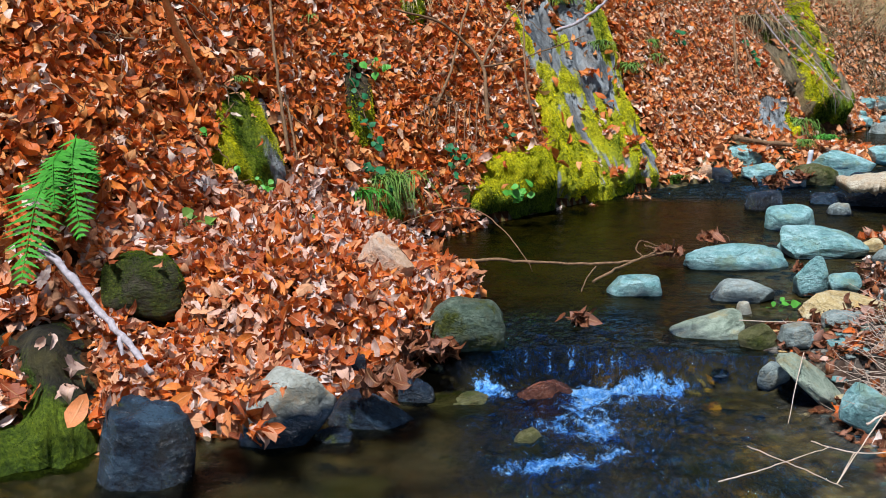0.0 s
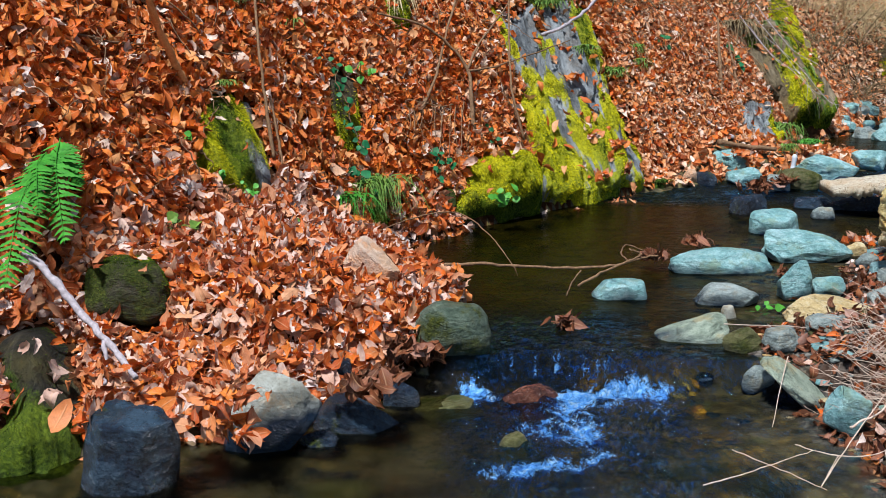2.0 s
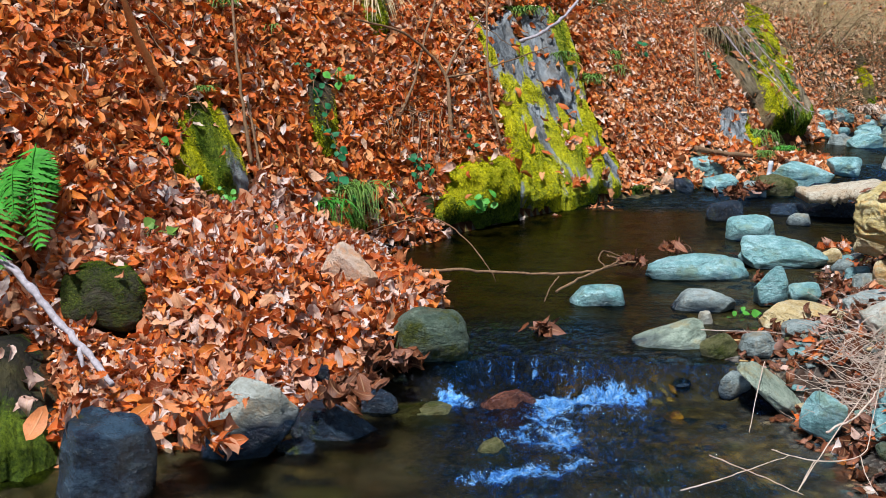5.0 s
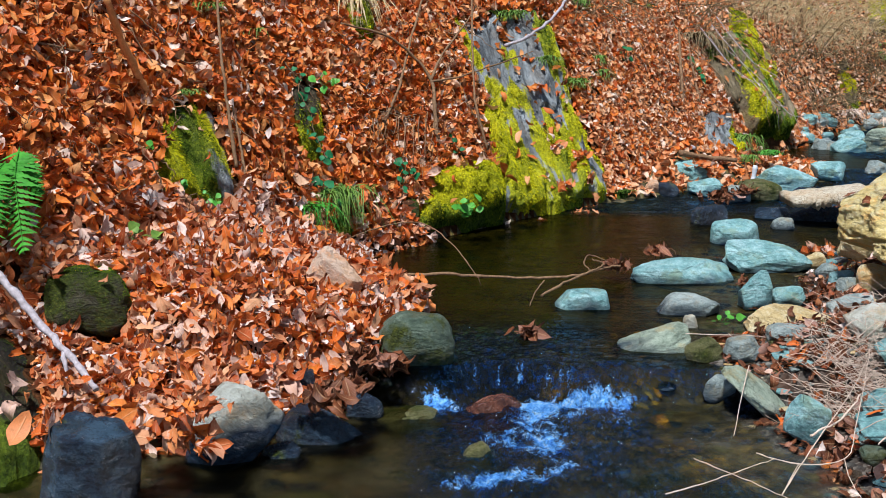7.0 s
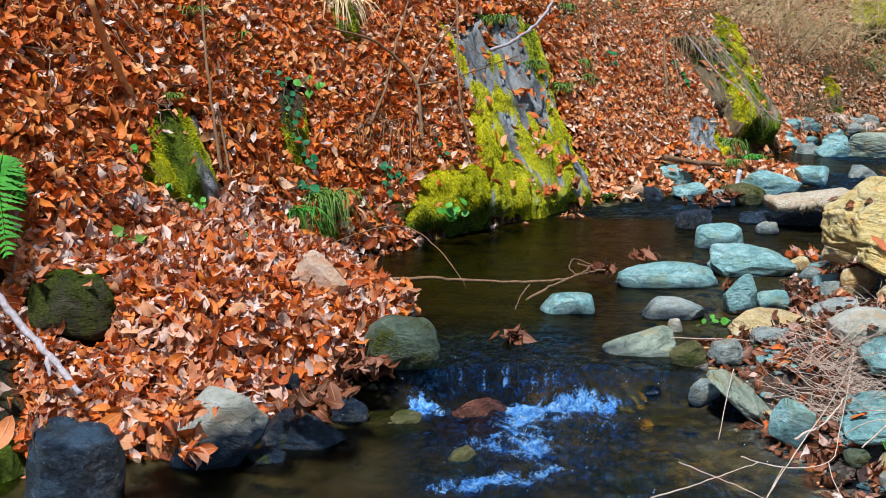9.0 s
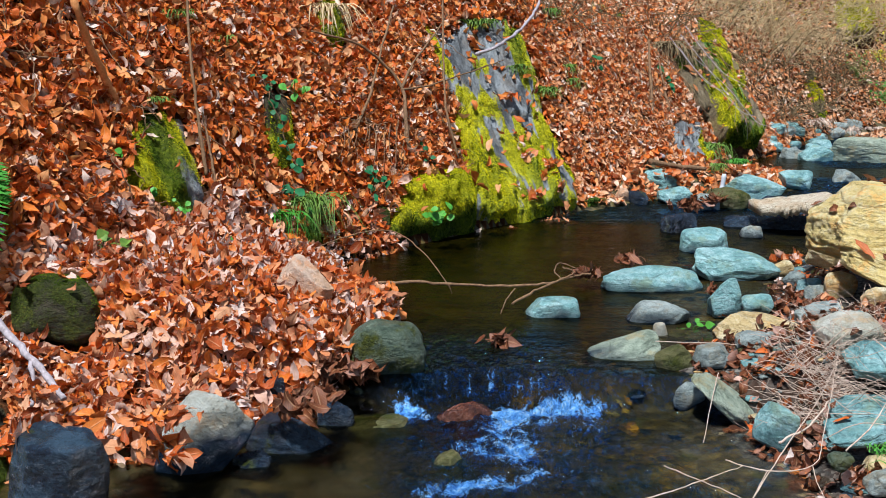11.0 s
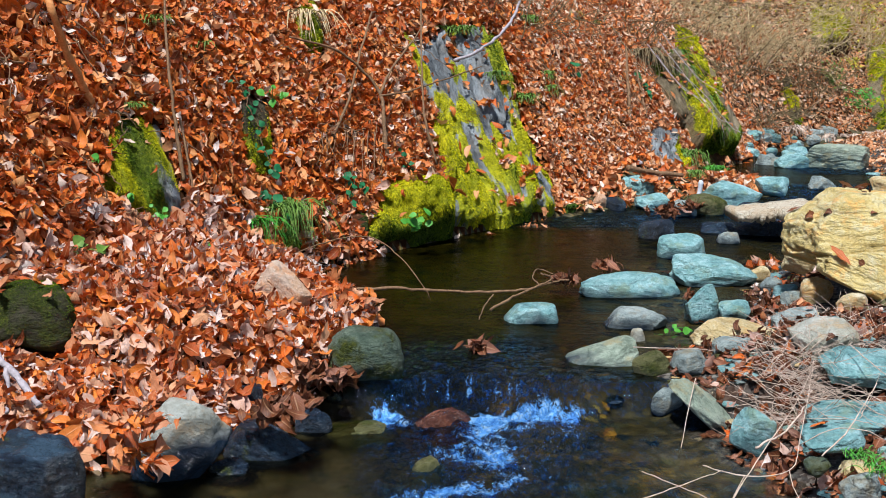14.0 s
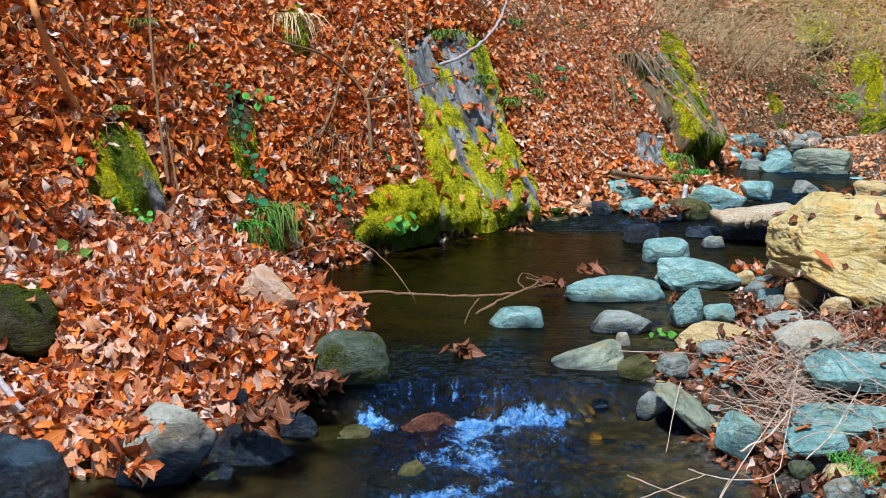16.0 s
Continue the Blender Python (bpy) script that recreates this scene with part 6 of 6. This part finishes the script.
def herb(label, place, n, reach, size, mat):
    PLANT[0] += 1
    rng = np.random.RandomState(PLANT[0])
    ob = new("herb")
    ob.location = place
    tagged(ob, label, "plant", "small green plants")
    tips = [np.array([rng.normal(0, reach * 0.5), rng.normal(-0.02, reach * 0.25), rng.uniform(-0.3, 0.9) * reach]) for _ in range(n)]
    stems_v, stems_f, k = [], [], 0
    for t in tips:
        v, f = tube([(0, 0, -0.02), tuple(t * 0.5 + np.array([0, 0, 0.01])), tuple(t)], 0.0014, 0.001, 4)
        stems_f.append(f + k)
        stems_v.append(v)
        k += len(v)
    part("stems", mesh_from("stems", np.concatenate(stems_v), np.concatenate(stems_f), [mat]), ob)
    for t in tips:
        up = np.array([rng.normal(0, 0.3), -0.7, 0.7]) + rng.normal(0, 0.3, 3)
        part("leaf", leafy([t], [up], [size * rng.uniform(0.7, 1.3)], rng, mat, "leaf"), ob)
    return ob


def ivy_trail(label, points, n, size, mat):
    PLANT[0] += 1
    rng = np.random.RandomState(PLANT[0])
    v, f = tube(points, 0.003, 0.002, 5, 0.003, PLANT[0])
    origin = np.array(points[0])
    ob = new("ivy", mesh_from("vine", v - origin, f, [twig_mat]))
    ob.location = points[0]
    tagged(ob, label, "ivy", "ivy on the bank")
    pts = np.array(points) - origin
    for i in range(n):
        q = rng.uniform(0, len(pts) - 1.001)
        k = int(q)
        p = pts[k] * (1 - q + k) + pts[k + 1] * (q - k) + rng.normal(0, 0.015, 3)
        up = np.array([0.2, -0.8, 0.5]) + rng.normal(0, 0.3, 3)
        part("leaf", leafy([p], [up], [size * rng.uniform(0.7, 1.4)], rng, mat, "leaf"), ob)
    return ob


def fern(label, fronds):
    root = np.array(fronds[0][0])
    ob = new("fern")
    ob.location = root
    tagged(ob, label, "fern")
    rng = np.random.RandomState(77)
    for base, tip, half in fronds:
        b, t = np.array(base) - root, np.array(tip) - root
        arch = np.array([0, -0.05, 0.04])
        line = [tuple(b), tuple(b * 0.6 + t * 0.4 + arch), tuple(t)]
        v, f = tube(line, 0.003, 0.001, 5)
        fr_ = part("frond", mesh_from("rachis", v, f, [fern_green]), ob)
        axis = (t - b) / np.linalg.norm(t - b)
        out = np.cross(axis, np.array([0.1, -1.0, 0.35]))
        out /= np.linalg.norm(out)
        front = np.cross(out, axis)
        n = 26
        for i in range(n):
            s = 0.08 + 0.92 * i / n
            q = s * 2
            p0, p1 = (np.array(line[0]), np.array(line[1])) if q < 1.0 else (np.array(line[1]), np.array(line[2]))
            q = q if q < 1 else q - 1
            c = p0 * (1 - q) + p1 * q
            ln = half * (np.sin(np.pi * (0.12 + 0.88 * s) ** 0.9) ** 0.7 * 0.95 + 0.06)
            for sg in (-1, 1):
                d = out * sg * (0.9 + rng.normal(0, 0.05)) + axis * (0.42 + rng.normal(0, 0.07)) + front * rng.normal(-0.1, 0.16)
                d /= np.linalg.norm(d)
                e = np.cross(d, front)
                e /= np.linalg.norm(e)
                m = 11
                vs = []
                for j in range(m):
                    w = 0.0085 * (1 - (j / (m - 1)) ** 1.6) * (0.55 if j % 2 else 1.1) + 0.0006
                    k = c + d * ln * j / (m - 1) + front * -0.012 * (j / m) ** 2
                    vs += [k - e * w, k + front * 0.001, k + e * w]
                part("leaflet", mesh_from("leaflet", np.array(vs), grid_faces(3, m), [fern_green]), fr_)
    return ob


def leaf_clump(label, place, reach, n):
    PLANT[0] += 1
    rng = np.random.RandomState(PLANT[0])
    r = rng.normal(0, 0.45, (n, 3)) * np.array([reach, reach * 0.6, reach * 0.3])
    r[:, 2] = np.abs(r[:, 2])
    ob = new("leaf_clump", leaf_mesh("leaf_clump", r, np.tile(np.array([[0, -0.3, 0.9]]), (n, 1)), rng, 7 if PLANT[0] % 3 else 11, int(PLANT[0] % 3 == 0), 0.6, leaf_wet if "brown" in label or "wet" in label else leaf_lobe, 0.075))
    ob.location = place
    return tagged(ob, label, "leaves", "leaf drifts", "stuff")


def shrub(place, width, height, n, mat, leaves):
    """A bare tangle of thin arching twigs, with a few small leaves where it still has them."""
    PLANT[0] += 1
    rng = np.random.RandomState(PLANT[0])
    vs, fs, k = [], [], 0
    tips = []
    for i in range(n):
        b = np.array([rng.normal(0, width * 0.38), rng.normal(0.1, 0.25), rng.uniform(-0.25, 0.1) * height])
        d = np.array([rng.normal(0.1, 0.6), rng.normal(-0.25, 0.4), rng.uniform(0.2, 1.0)])
        ln = height * rng.uniform(0.35, 1.0)
        p1 = b + d * ln * 0.5 + rng.normal(0, 0.08, 3)
        p2 = p1 + np.array([d[0], d[1], d[2] * 0.2 - 0.35]) * ln * 0.5 + rng.normal(0, 0.08, 3)
        v, f = tube([b, p1, p2], rng.uniform(0.0025, 0.0065), 0.0015, 3, 0.004, i)
        fs.append(f + k)
        vs.append(v)
        k += len(v)
        tips += [p1, p2, (p1 + p2) / 2]
    ob = new("shrub", mesh_from("stems", np.concatenate(vs), np.concatenate(fs), [mat]))
    ob.location = place
    tagged(ob, "leafless tan thicket of thin arching twigs on the far slope" if not leaves else "yellow-green shrub with sparse leaves on the far slope", "shrub", "shrubs on the far slope")
    if leaves:
        leaves *= 3
        pick = rng.choice(len(tips), leaves)
        pl = [tips[i] + rng.normal(0, 0.1, 3) for i in pick]
        tagged(part("foliage", leafy(pl, rng.normal(0, 1, (leaves, 3)), rng.uniform(0.022, 0.05, leaves), rng, bush_leaf, "foliage", 0.5), ob, "yellow-green leaves"), kind="stuff")
    return ob


def wood_slab(a, b):
    """A weathered split log end, ragged along its near edge, with a dark hollow below."""
    a, b = np.array(a), np.array(b)
    rng = np.random.RandomState(3)
    nu, nv = 40, 9
    vs = []
    for side_z, shrink in ((0.0, 1.0), (-1.0, 0.97)):
        for j in range(nv):
            for i in range(nu):
                s, q = i / (nu - 1), j / (nv - 1)
                p = a * (1 - s) + b * s
                ragged = 0.035 * noise.noise(Vector((s * 9, 3, 0))) + 0.02 * noise.noise(Vector((s * 40, 9, 0)))
                y = (q - 0.35) * 0.3 * shrink + (ragged if q < 0.2 else 0)
                torn = 0.022 * noise.noise(Vector((s * 11, 1, 1))) + 0.02 * noise.noise(Vector((s * 45, 2, 1)))
                z = 0.01 * noise.noise(Vector((s * 9, q * 4, 5))) + 0.012 * s + 0.04 + side_z * (0.055 + 0.03 * s + 1.3 * torn)
                vs.append((p[0], p[1] + y, p[2] + z + 0.01))
    f = grid_faces(nu, nv)
    n0 = nu * nv
    faces = [tuple(q) for q in f] + [tuple(q[::-1] + n0) for q in f]
    ring = [i for i in range(nu)] + [nu * j + nu - 1 for j in range(1, nv)] + [nu * (nv - 1) + i for i in range(nu - 2, -1, -1)] + [nu * j for j in range(nv - 2, 0, -1)]
    for i, r in enumerate(ring):
        r2 = ring[(i + 1) % len(ring)]
        faces.append((r2, r, r + n0, r2 + n0))
    ob = new("wood_slab", mesh_from("wood_slab", np.array(vs) - a, np.array(faces), [slab_wood]))
    ob.location = a
    return tagged(ob, "pale weathered split wood slab with a ragged edge over stones", "wood slab")


def marker_post(a, b):
    v, f = tube([a, tuple((np.array(a) + np.array(b)) / 2), b], 0.018, 0.017, 10)
    ob = new("broken_pipe", mesh_from("broken_pipe", v - np.array(a), f, [white_plastic]))
    ob.location = a
    return tagged(ob, "short upright white plastic pipe end among stones", "pipe")


fern("green fern with long drooping fronds on the leafy bank", [((-1.552, 3.943, 0.685), (-1.501, 3.433, 0.351), 0.115), ((-1.528, 4.076, 0.758), (-1.378, 3.648, 0.458), 0.095), ((-1.548, 3.989, 0.719), (-1.456, 3.644, 0.560), 0.06), ((-1.537, 4.030, 0.724), (-1.419, 3.963, 0.604), 0.06)])
grass_tuft("small bright green moss and grass clump among leaves", (-0.970, 4.732, 0.357), 120, 0.10, 0.60, grass_green)
grass_tuft("tuft of long hanging grass at the foot of the bank", (-0.618, 5.837, 0.336), 130, 0.34, 1.00, grass_green)
grass_tuft("tuft of dark green blades at the foot of the bank", (-0.702, 5.532, 0.307), 60, 0.24, 0.95, fern_green)
grass_tuft("hanging grass on a mossy ledge", (-0.578, 5.873, 0.316), 50, 0.22, 0.90, grass_green)
grass_tuft("tuft of dry straw grass hanging from a ledge", (-0.576, 7.122, 1.317), 110, 0.30, 1.00, bush_twig)
grass_tuft("grass tuft on the upper bank", (-1.223, 5.813, 1.268), 50, 0.15, 0.80, grass_green)
grass_tuft("grass tuft below the sapling", (-1.197, 5.195, 0.878), 40, 0.12, 0.70, grass_green)
grass_tuft("grass tuft on the upper bank", (-1.045, 6.131, 1.142), 30, 0.15, 0.80, grass_green)
grass_tuft("grass tuft on the slope beside the cliff", (0.867, 8.273, 0.767), 60, 0.20, 0.80, grass_green)
grass_tuft("grass tuft on the cliff", (0.658, 8.197, 0.928), 40, 0.20, 0.80, grass_green)
grass_tuft("grass tuft on the cliff top", (0.421, 8.269, 1.239), 60, 0.20, 0.80, grass_green)
grass_tuft("bright green grass at the foot of the far rock", (2.191, 8.487, 0.210), 60, 0.12, 0.90, grass_green)
grass_tuft("low green herbs by the upper pool", (2.337, 8.480, 0.227), 90, 0.14, 0.60, herb_green)
grass_tuft("hanging grass on the far rock", (2.423, 9.869, 0.204), 90, 0.35, 0.95, grass_green)
grass_tuft("hanging grass on the far rock", (2.781, 10.442, 0.400), 90, 0.35, 0.95, grass_green)
grass_tuft("hanging grass on the far rock", (2.657, 10.609, 0.644), 90, 0.35, 0.95, grass_green)
grass_tuft("grass tuft above the far rock", (2.640, 11.276, 1.040), 90, 0.30, 0.90, grass_green)
grass_tuft("grass tuft on the slope", (0.999, 9.229, 1.330), 60, 0.20, 0.80, grass_green)
grass_tuft("dry grass hanging over the far rock", (2.209, 10.642, 1.059), 110, 0.35, 1.00, bush_dark)
grass_tuft("dry grass hanging over the far rock", (2.375, 10.750, 0.986), 110, 0.35, 1.00, bush_dark)
grass_tuft("green grass hanging over the far rock", (2.564, 10.877, 0.911), 90, 0.35, 1.00, grass_green)
grass_tuft("dark green tuft at the pool's end", (1.174, 7.763, 0.051), 60, 0.10, 0.60, moss_dark)
grass_tuft("bright green grass on the far bar", (3.923, 9.309, 0.031), 70, 0.12, 0.60, herb_green)
grass_tuft("dry grass on the far bank", (4.234, 12.379, 0.222), 60, 0.30, 0.80, straw)
grass_tuft("green grass among dry stalks on the gravel bar", (1.296, 2.926, 0.048), 40, 0.12, 0.70, herb_green)
grass_tuft("green grass among dry stalks on the gravel bar", (1.278, 2.998, 0.061), 30, 0.10, 0.70, herb_green)
dry_tangle("tangle of pale dry stalks on the gravel bar", (1.679, 4.284, 0.074), 49, 0.20)
dry_tangle("tangle of pale dry stalks on the gravel bar", (1.323, 3.732, 0.063), 60, 0.17)
dry_tangle("tangle of pale dry stalks on the gravel bar", (1.581, 3.810, 0.059), 49, 0.20)
dry_tangle("tangle of pale dry stalks on the gravel bar", (1.369, 3.639, 0.014), 49, 0.17)
dry_tangle("tangle of pale dry stalks on the gravel bar", (1.257, 3.465, -0.023), 27, 0.14)
dry_tangle("tangle of pale dry stalks on the gravel bar", (1.495, 3.407, 0.034), 33, 0.20)
dry_tangle("tangle of pale dry stalks on the gravel bar", (1.379, 3.798, 0.123), 38, 0.15)
dry_tangle("matted clump of pale dry stalks on the gravel bar", (1.393, 3.761, 0.011), 80, 0.11)
dry_tangle("matted clump of pale dry stalks on the gravel bar", (1.302, 3.627, -0.044), 70, 0.14)
dry_tangle("matted clump of pale dry stalks on the gravel bar", (1.643, 3.891, 0.125), 60, 0.16)
herb("bright green leafy herb among fallen leaves", (-0.840, 4.764, 0.303), 16, 0.07, 0.041, herb_green)
herb("small clover on mossy rock", (-1.094, 4.692, 0.529), 7, 0.04, 0.030, herb_green)
herb("small clover on mossy rock", (-0.999, 4.814, 0.452), 6, 0.04, 0.027, herb_green)
herb("bright green herb on the moss mound", (0.088, 6.300, 0.162), 16, 0.09, 0.047, herb_green)
herb("small green herb on the bank", (-0.683, 6.282, 0.871), 7, 0.07, 0.041, herb_green)
herb("small bright green seedling in leaves", (-1.213, 4.701, 0.698), 3, 0.02, 0.027, herb_green)
herb("bright green herb at the water's edge", (1.105, 4.570, -0.025), 10, 0.06, 0.030, herb_green)
herb("bright green herb on the gravel bar", (1.226, 4.630, -0.021), 9, 0.05, 0.024, herb_green)
herb("small green plant on the slope", (1.377, 9.157, 0.896), 9, 0.10, 0.047, ivy_green)
herb("green sprig at the cliff's foot", (-0.248, 6.372, 0.368), 7, 0.06, 0.041, ivy_green)
herb("green bush on the far slope", (5.371, 14.299, 0.657), 70, 0.30, 0.032, grass_green)
herb("green bush on the far slope", (5.651, 14.161, 0.356), 70, 0.25, 0.032, herb_green)
herb("green sprig among fallen leaves", (-1.179, 4.234, 0.403), 8, 0.08, 0.041, grass_green)
ivy_trail("ivy trail with dark green leaves down the bank", [(-0.871, 6.116, 0.953), (-0.791, 6.181, 0.906), (-0.794, 6.074, 0.838), (-0.735, 6.053, 0.737), (-0.699, 5.977, 0.626), (-0.659, 5.941, 0.542), (-0.625, 5.934, 0.484)], 29, 0.038, ivy_green)
ivy_trail("ivy at the foot of the bank", [(-0.675, 5.725, 0.396), (-0.588, 5.826, 0.338), (-0.528, 5.781, 0.214)], 11, 0.047, ivy_green)
ivy_trail("ivy leaves at the edge of the cliff", [(0.003, 6.855, 0.525), (0.054, 6.834, 0.443), (0.156, 6.916, 0.366), (0.270, 7.024, 0.318), (0.224, 6.891, 0.266)], 18, 0.034, ivy_green)
ivy_trail("ivy on the far rock", [(2.111, 10.248, 0.860), (2.180, 10.204, 0.763), (2.223, 10.156, 0.668)], 10, 0.053, ivy_green)
ivy_trail("ivy sprig among the leaves", [(-0.292, 6.302, 0.362), (-0.260, 6.268, 0.288), (-0.249, 6.393, 0.397)], 8, 0.032, ivy_green)
ivy_trail("green leaves on the moss", [(0.332, 7.020, 0.249), (0.383, 6.984, 0.167)], 5, 0.032, herb_green)
leaf_clump("brown leaf clump caught on stones in the riffle", (1.774, 7.454, 0.060), 0.12, 60)
leaf_clump("brown leaf clump caught on stones in the riffle", (1.964, 7.699, 0.061), 0.10, 40)
leaf_clump("dark brown leaf clump caught in the pool", (0.307, 4.299, 0.015), 0.045, 24)
leaf_clump("pale curled oak leaves at the bank's tip", (-0.206, 4.623, 0.121), 0.1, 34)
leaf_clump("brown leaf clump at the end of the branch", (0.796, 5.372, 0.052), 0.06, 16)
leaf_clump("dark wet leaf clump beside the slab", (1.043, 5.707, 0.053), 0.08, 20)
leaf_clump("leaf drift at the foot of the cliff", (0.887, 7.260, -0.038), 0.12, 30)
leaf_clump("leaves at the foot of the cliff", (0.576, 6.982, -0.026), 0.07, 10)
leaf_clump("wet red-brown leaves sliding into the stream", (-0.264, 3.863, 0.012), 0.13, 40)
leaf_clump("wet leaves between the stones", (1.300, 5.017, 0.051), 0.06, 12)
leaf_clump("leaves caught among the stones", (1.964, 5.995, -0.005), 0.10, 24)
leaf_clump("single red-brown leaf on the slab", (1.406, 5.880, -0.041), 0.02, 2)
leaf_clump("leaf drift at the foot of the bank", (1.801, 8.204, 0.170), 0.12, 40)
leaf_clump("orange leaves spilling over a dark boulder", (-0.856, 3.120, 0.107), 0.09, 26)
leaf_clump("orange leaves hanging over the water's edge", (-0.773, 3.100, 0.047), 0.10, 34)
leaf_clump("orange leaves heaped against a pale stone", (-0.722, 3.100, 0.123), 0.10, 34)
leaf_clump("curled leaves hanging over the water", (-0.684, 3.050, 0.024), 0.06, 12)
leaf_clump("orange leaves heaped beside a dark boulder", (-1.108, 3.020, 0.085), 0.06, 22)
leaf_clump("wet brown leaves at the water's edge", (-0.334, 3.550, 0.042), 0.09, 34)
leaf_clump("wet brown leaves at the water's edge", (-0.390, 3.400, 0.046), 0.09, 34)
leaf_clump("wet brown leaves at the water's edge", (-0.284, 3.750, 0.077), 0.08, 30)
leaf_clump("orange leaves heaped on a dark boulder", (-1.127, 3.200, 0.157), 0.08, 26)
shrub((4.500, 13.356, 0.693), 1.3, 1.1, 172, bush_dark, 0)
shrub((3.794, 13.226, 1.075), 1.3, 1.2, 199, bush_twig, 0)
shrub((3.172, 12.806, 1.260), 1.0, 0.9, 133, bush_twig, 0)
shrub((3.629, 11.711, 0.360), 1.0, 0.7, 118, bush_dark, 0)
shrub((6.724, 16.350, 1.200), 1.4, 1.3, 145, bush_twig, 500)
shrub((2.165, 10.832, 1.200), 0.7, 0.6, 91, bush_dark, 0)
shrub((3.138, 11.673, 0.812), 0.8, 0.7, 106, bush_dark, 0)
shrub((1.518, 10.017, 1.294), 0.5, 0.4, 39, bush_dark, 0)
shrub((4.433, 14.038, 1.067), 1.3, 1.0, 199, bush_twig, 0)
shrub((5.560, 15.752, 1.348), 1.5, 1.3, 199, bush_twig, 120)
shrub((3.677, 13.816, 1.460), 1.3, 1.0, 199, bush_dark, 60)
shrub((6.939, 16.060, 0.896), 1.5, 1.2, 167, bush_twig, 500)
shrub((5.420, 16.313, 1.735), 1.6, 1.2, 199, bush_twig, 150)
shrub((6.702, 17.191, 1.684), 1.6, 1.2, 158, bush_dark, 500)
shrub((2.999, 13.186, 1.571), 1.0, 0.9, 133, bush_twig, 0)
herb("bright green bush on the far slope", (5.944, 14.669, 0.427), 80, 0.16, 0.032, herb_green)
herb("yellow-green tuft on the far slope", (6.046, 15.419, 0.817), 60, 0.14, 0.03, bush_leaf)
grass_tuft("dry straw grass along the far shore", (4.734, 12.809, 0.110), 90, 0.28, 0.95, straw)
grass_tuft("dry straw grass along the far shore", (5.159, 13.235, 0.076), 90, 0.28, 0.95, straw)
grass_tuft("dry straw grass along the far shore", (5.535, 13.416, 0.082), 90, 0.28, 0.95, straw)
grass_tuft("dry straw grass along the far shore", (5.728, 13.313, 0.111), 90, 0.28, 0.95, straw)
shrub((0.996, 9.276, 1.304), 0.6, 0.5, 70, bush_dark, 0)
shrub((0.653, 8.888, 1.402), 0.5, 0.4, 50, twig_mat, 0)
grass_tuft("short green grass among leaves on the slope", (1.091, 8.682, 0.821), 70, 0.16, 0.9, grass_green)
grass_tuft("short green grass among leaves on the slope", (1.489, 10.203, 1.390), 70, 0.16, 0.9, grass_green)
grass_tuft("short green grass among leaves on the slope", (1.082, 8.804, 0.922), 70, 0.16, 0.9, grass_green)
grass_tuft("short green grass among leaves on the slope", (1.701, 10.426, 1.321), 70, 0.16, 0.9, grass_green)
leaf_clump("fallen leaves caught on a ledge of the cliff", (0.703, 7.566, 0.379), 0.08, 16)
leaf_clump("fallen leaves caught on a ledge of the cliff", (0.864, 7.650, 0.312), 0.08, 16)
leaf_clump("fallen leaves caught on a ledge of the cliff", (0.909, 7.525, 0.178), 0.08, 16)
leaf_clump("fallen leaves caught on a ledge of the cliff", (0.589, 7.865, 0.747), 0.08, 16)
leaf_clump("fallen leaves caught on a ledge of the cliff", (0.721, 7.325, 0.154), 0.08, 16)
grass_tuft("dark green moss at the foot of the cliff", (1.135, 7.795, 0.027), 80, 0.1, 0.8, moss_dark)
grass_tuft("dark green moss at the foot of the cliff", (1.206, 7.883, 0.041), 80, 0.1, 0.8, moss_dark)
wood_slab((2.025, 6.850, 0.115), (2.425, 6.600, 0.189))
# added dark body that stands in for the shadow under the slab
stone("stone", "black stone added as the shade in the hollow under the wood slab", wet_stone, (2.3, 6.98, 0.0), (0.26, 0.08, 0.1), 0, 431, 0.4)
marker_post((2.135, 8.100, 0.070), (2.149, 8.100, 0.195))
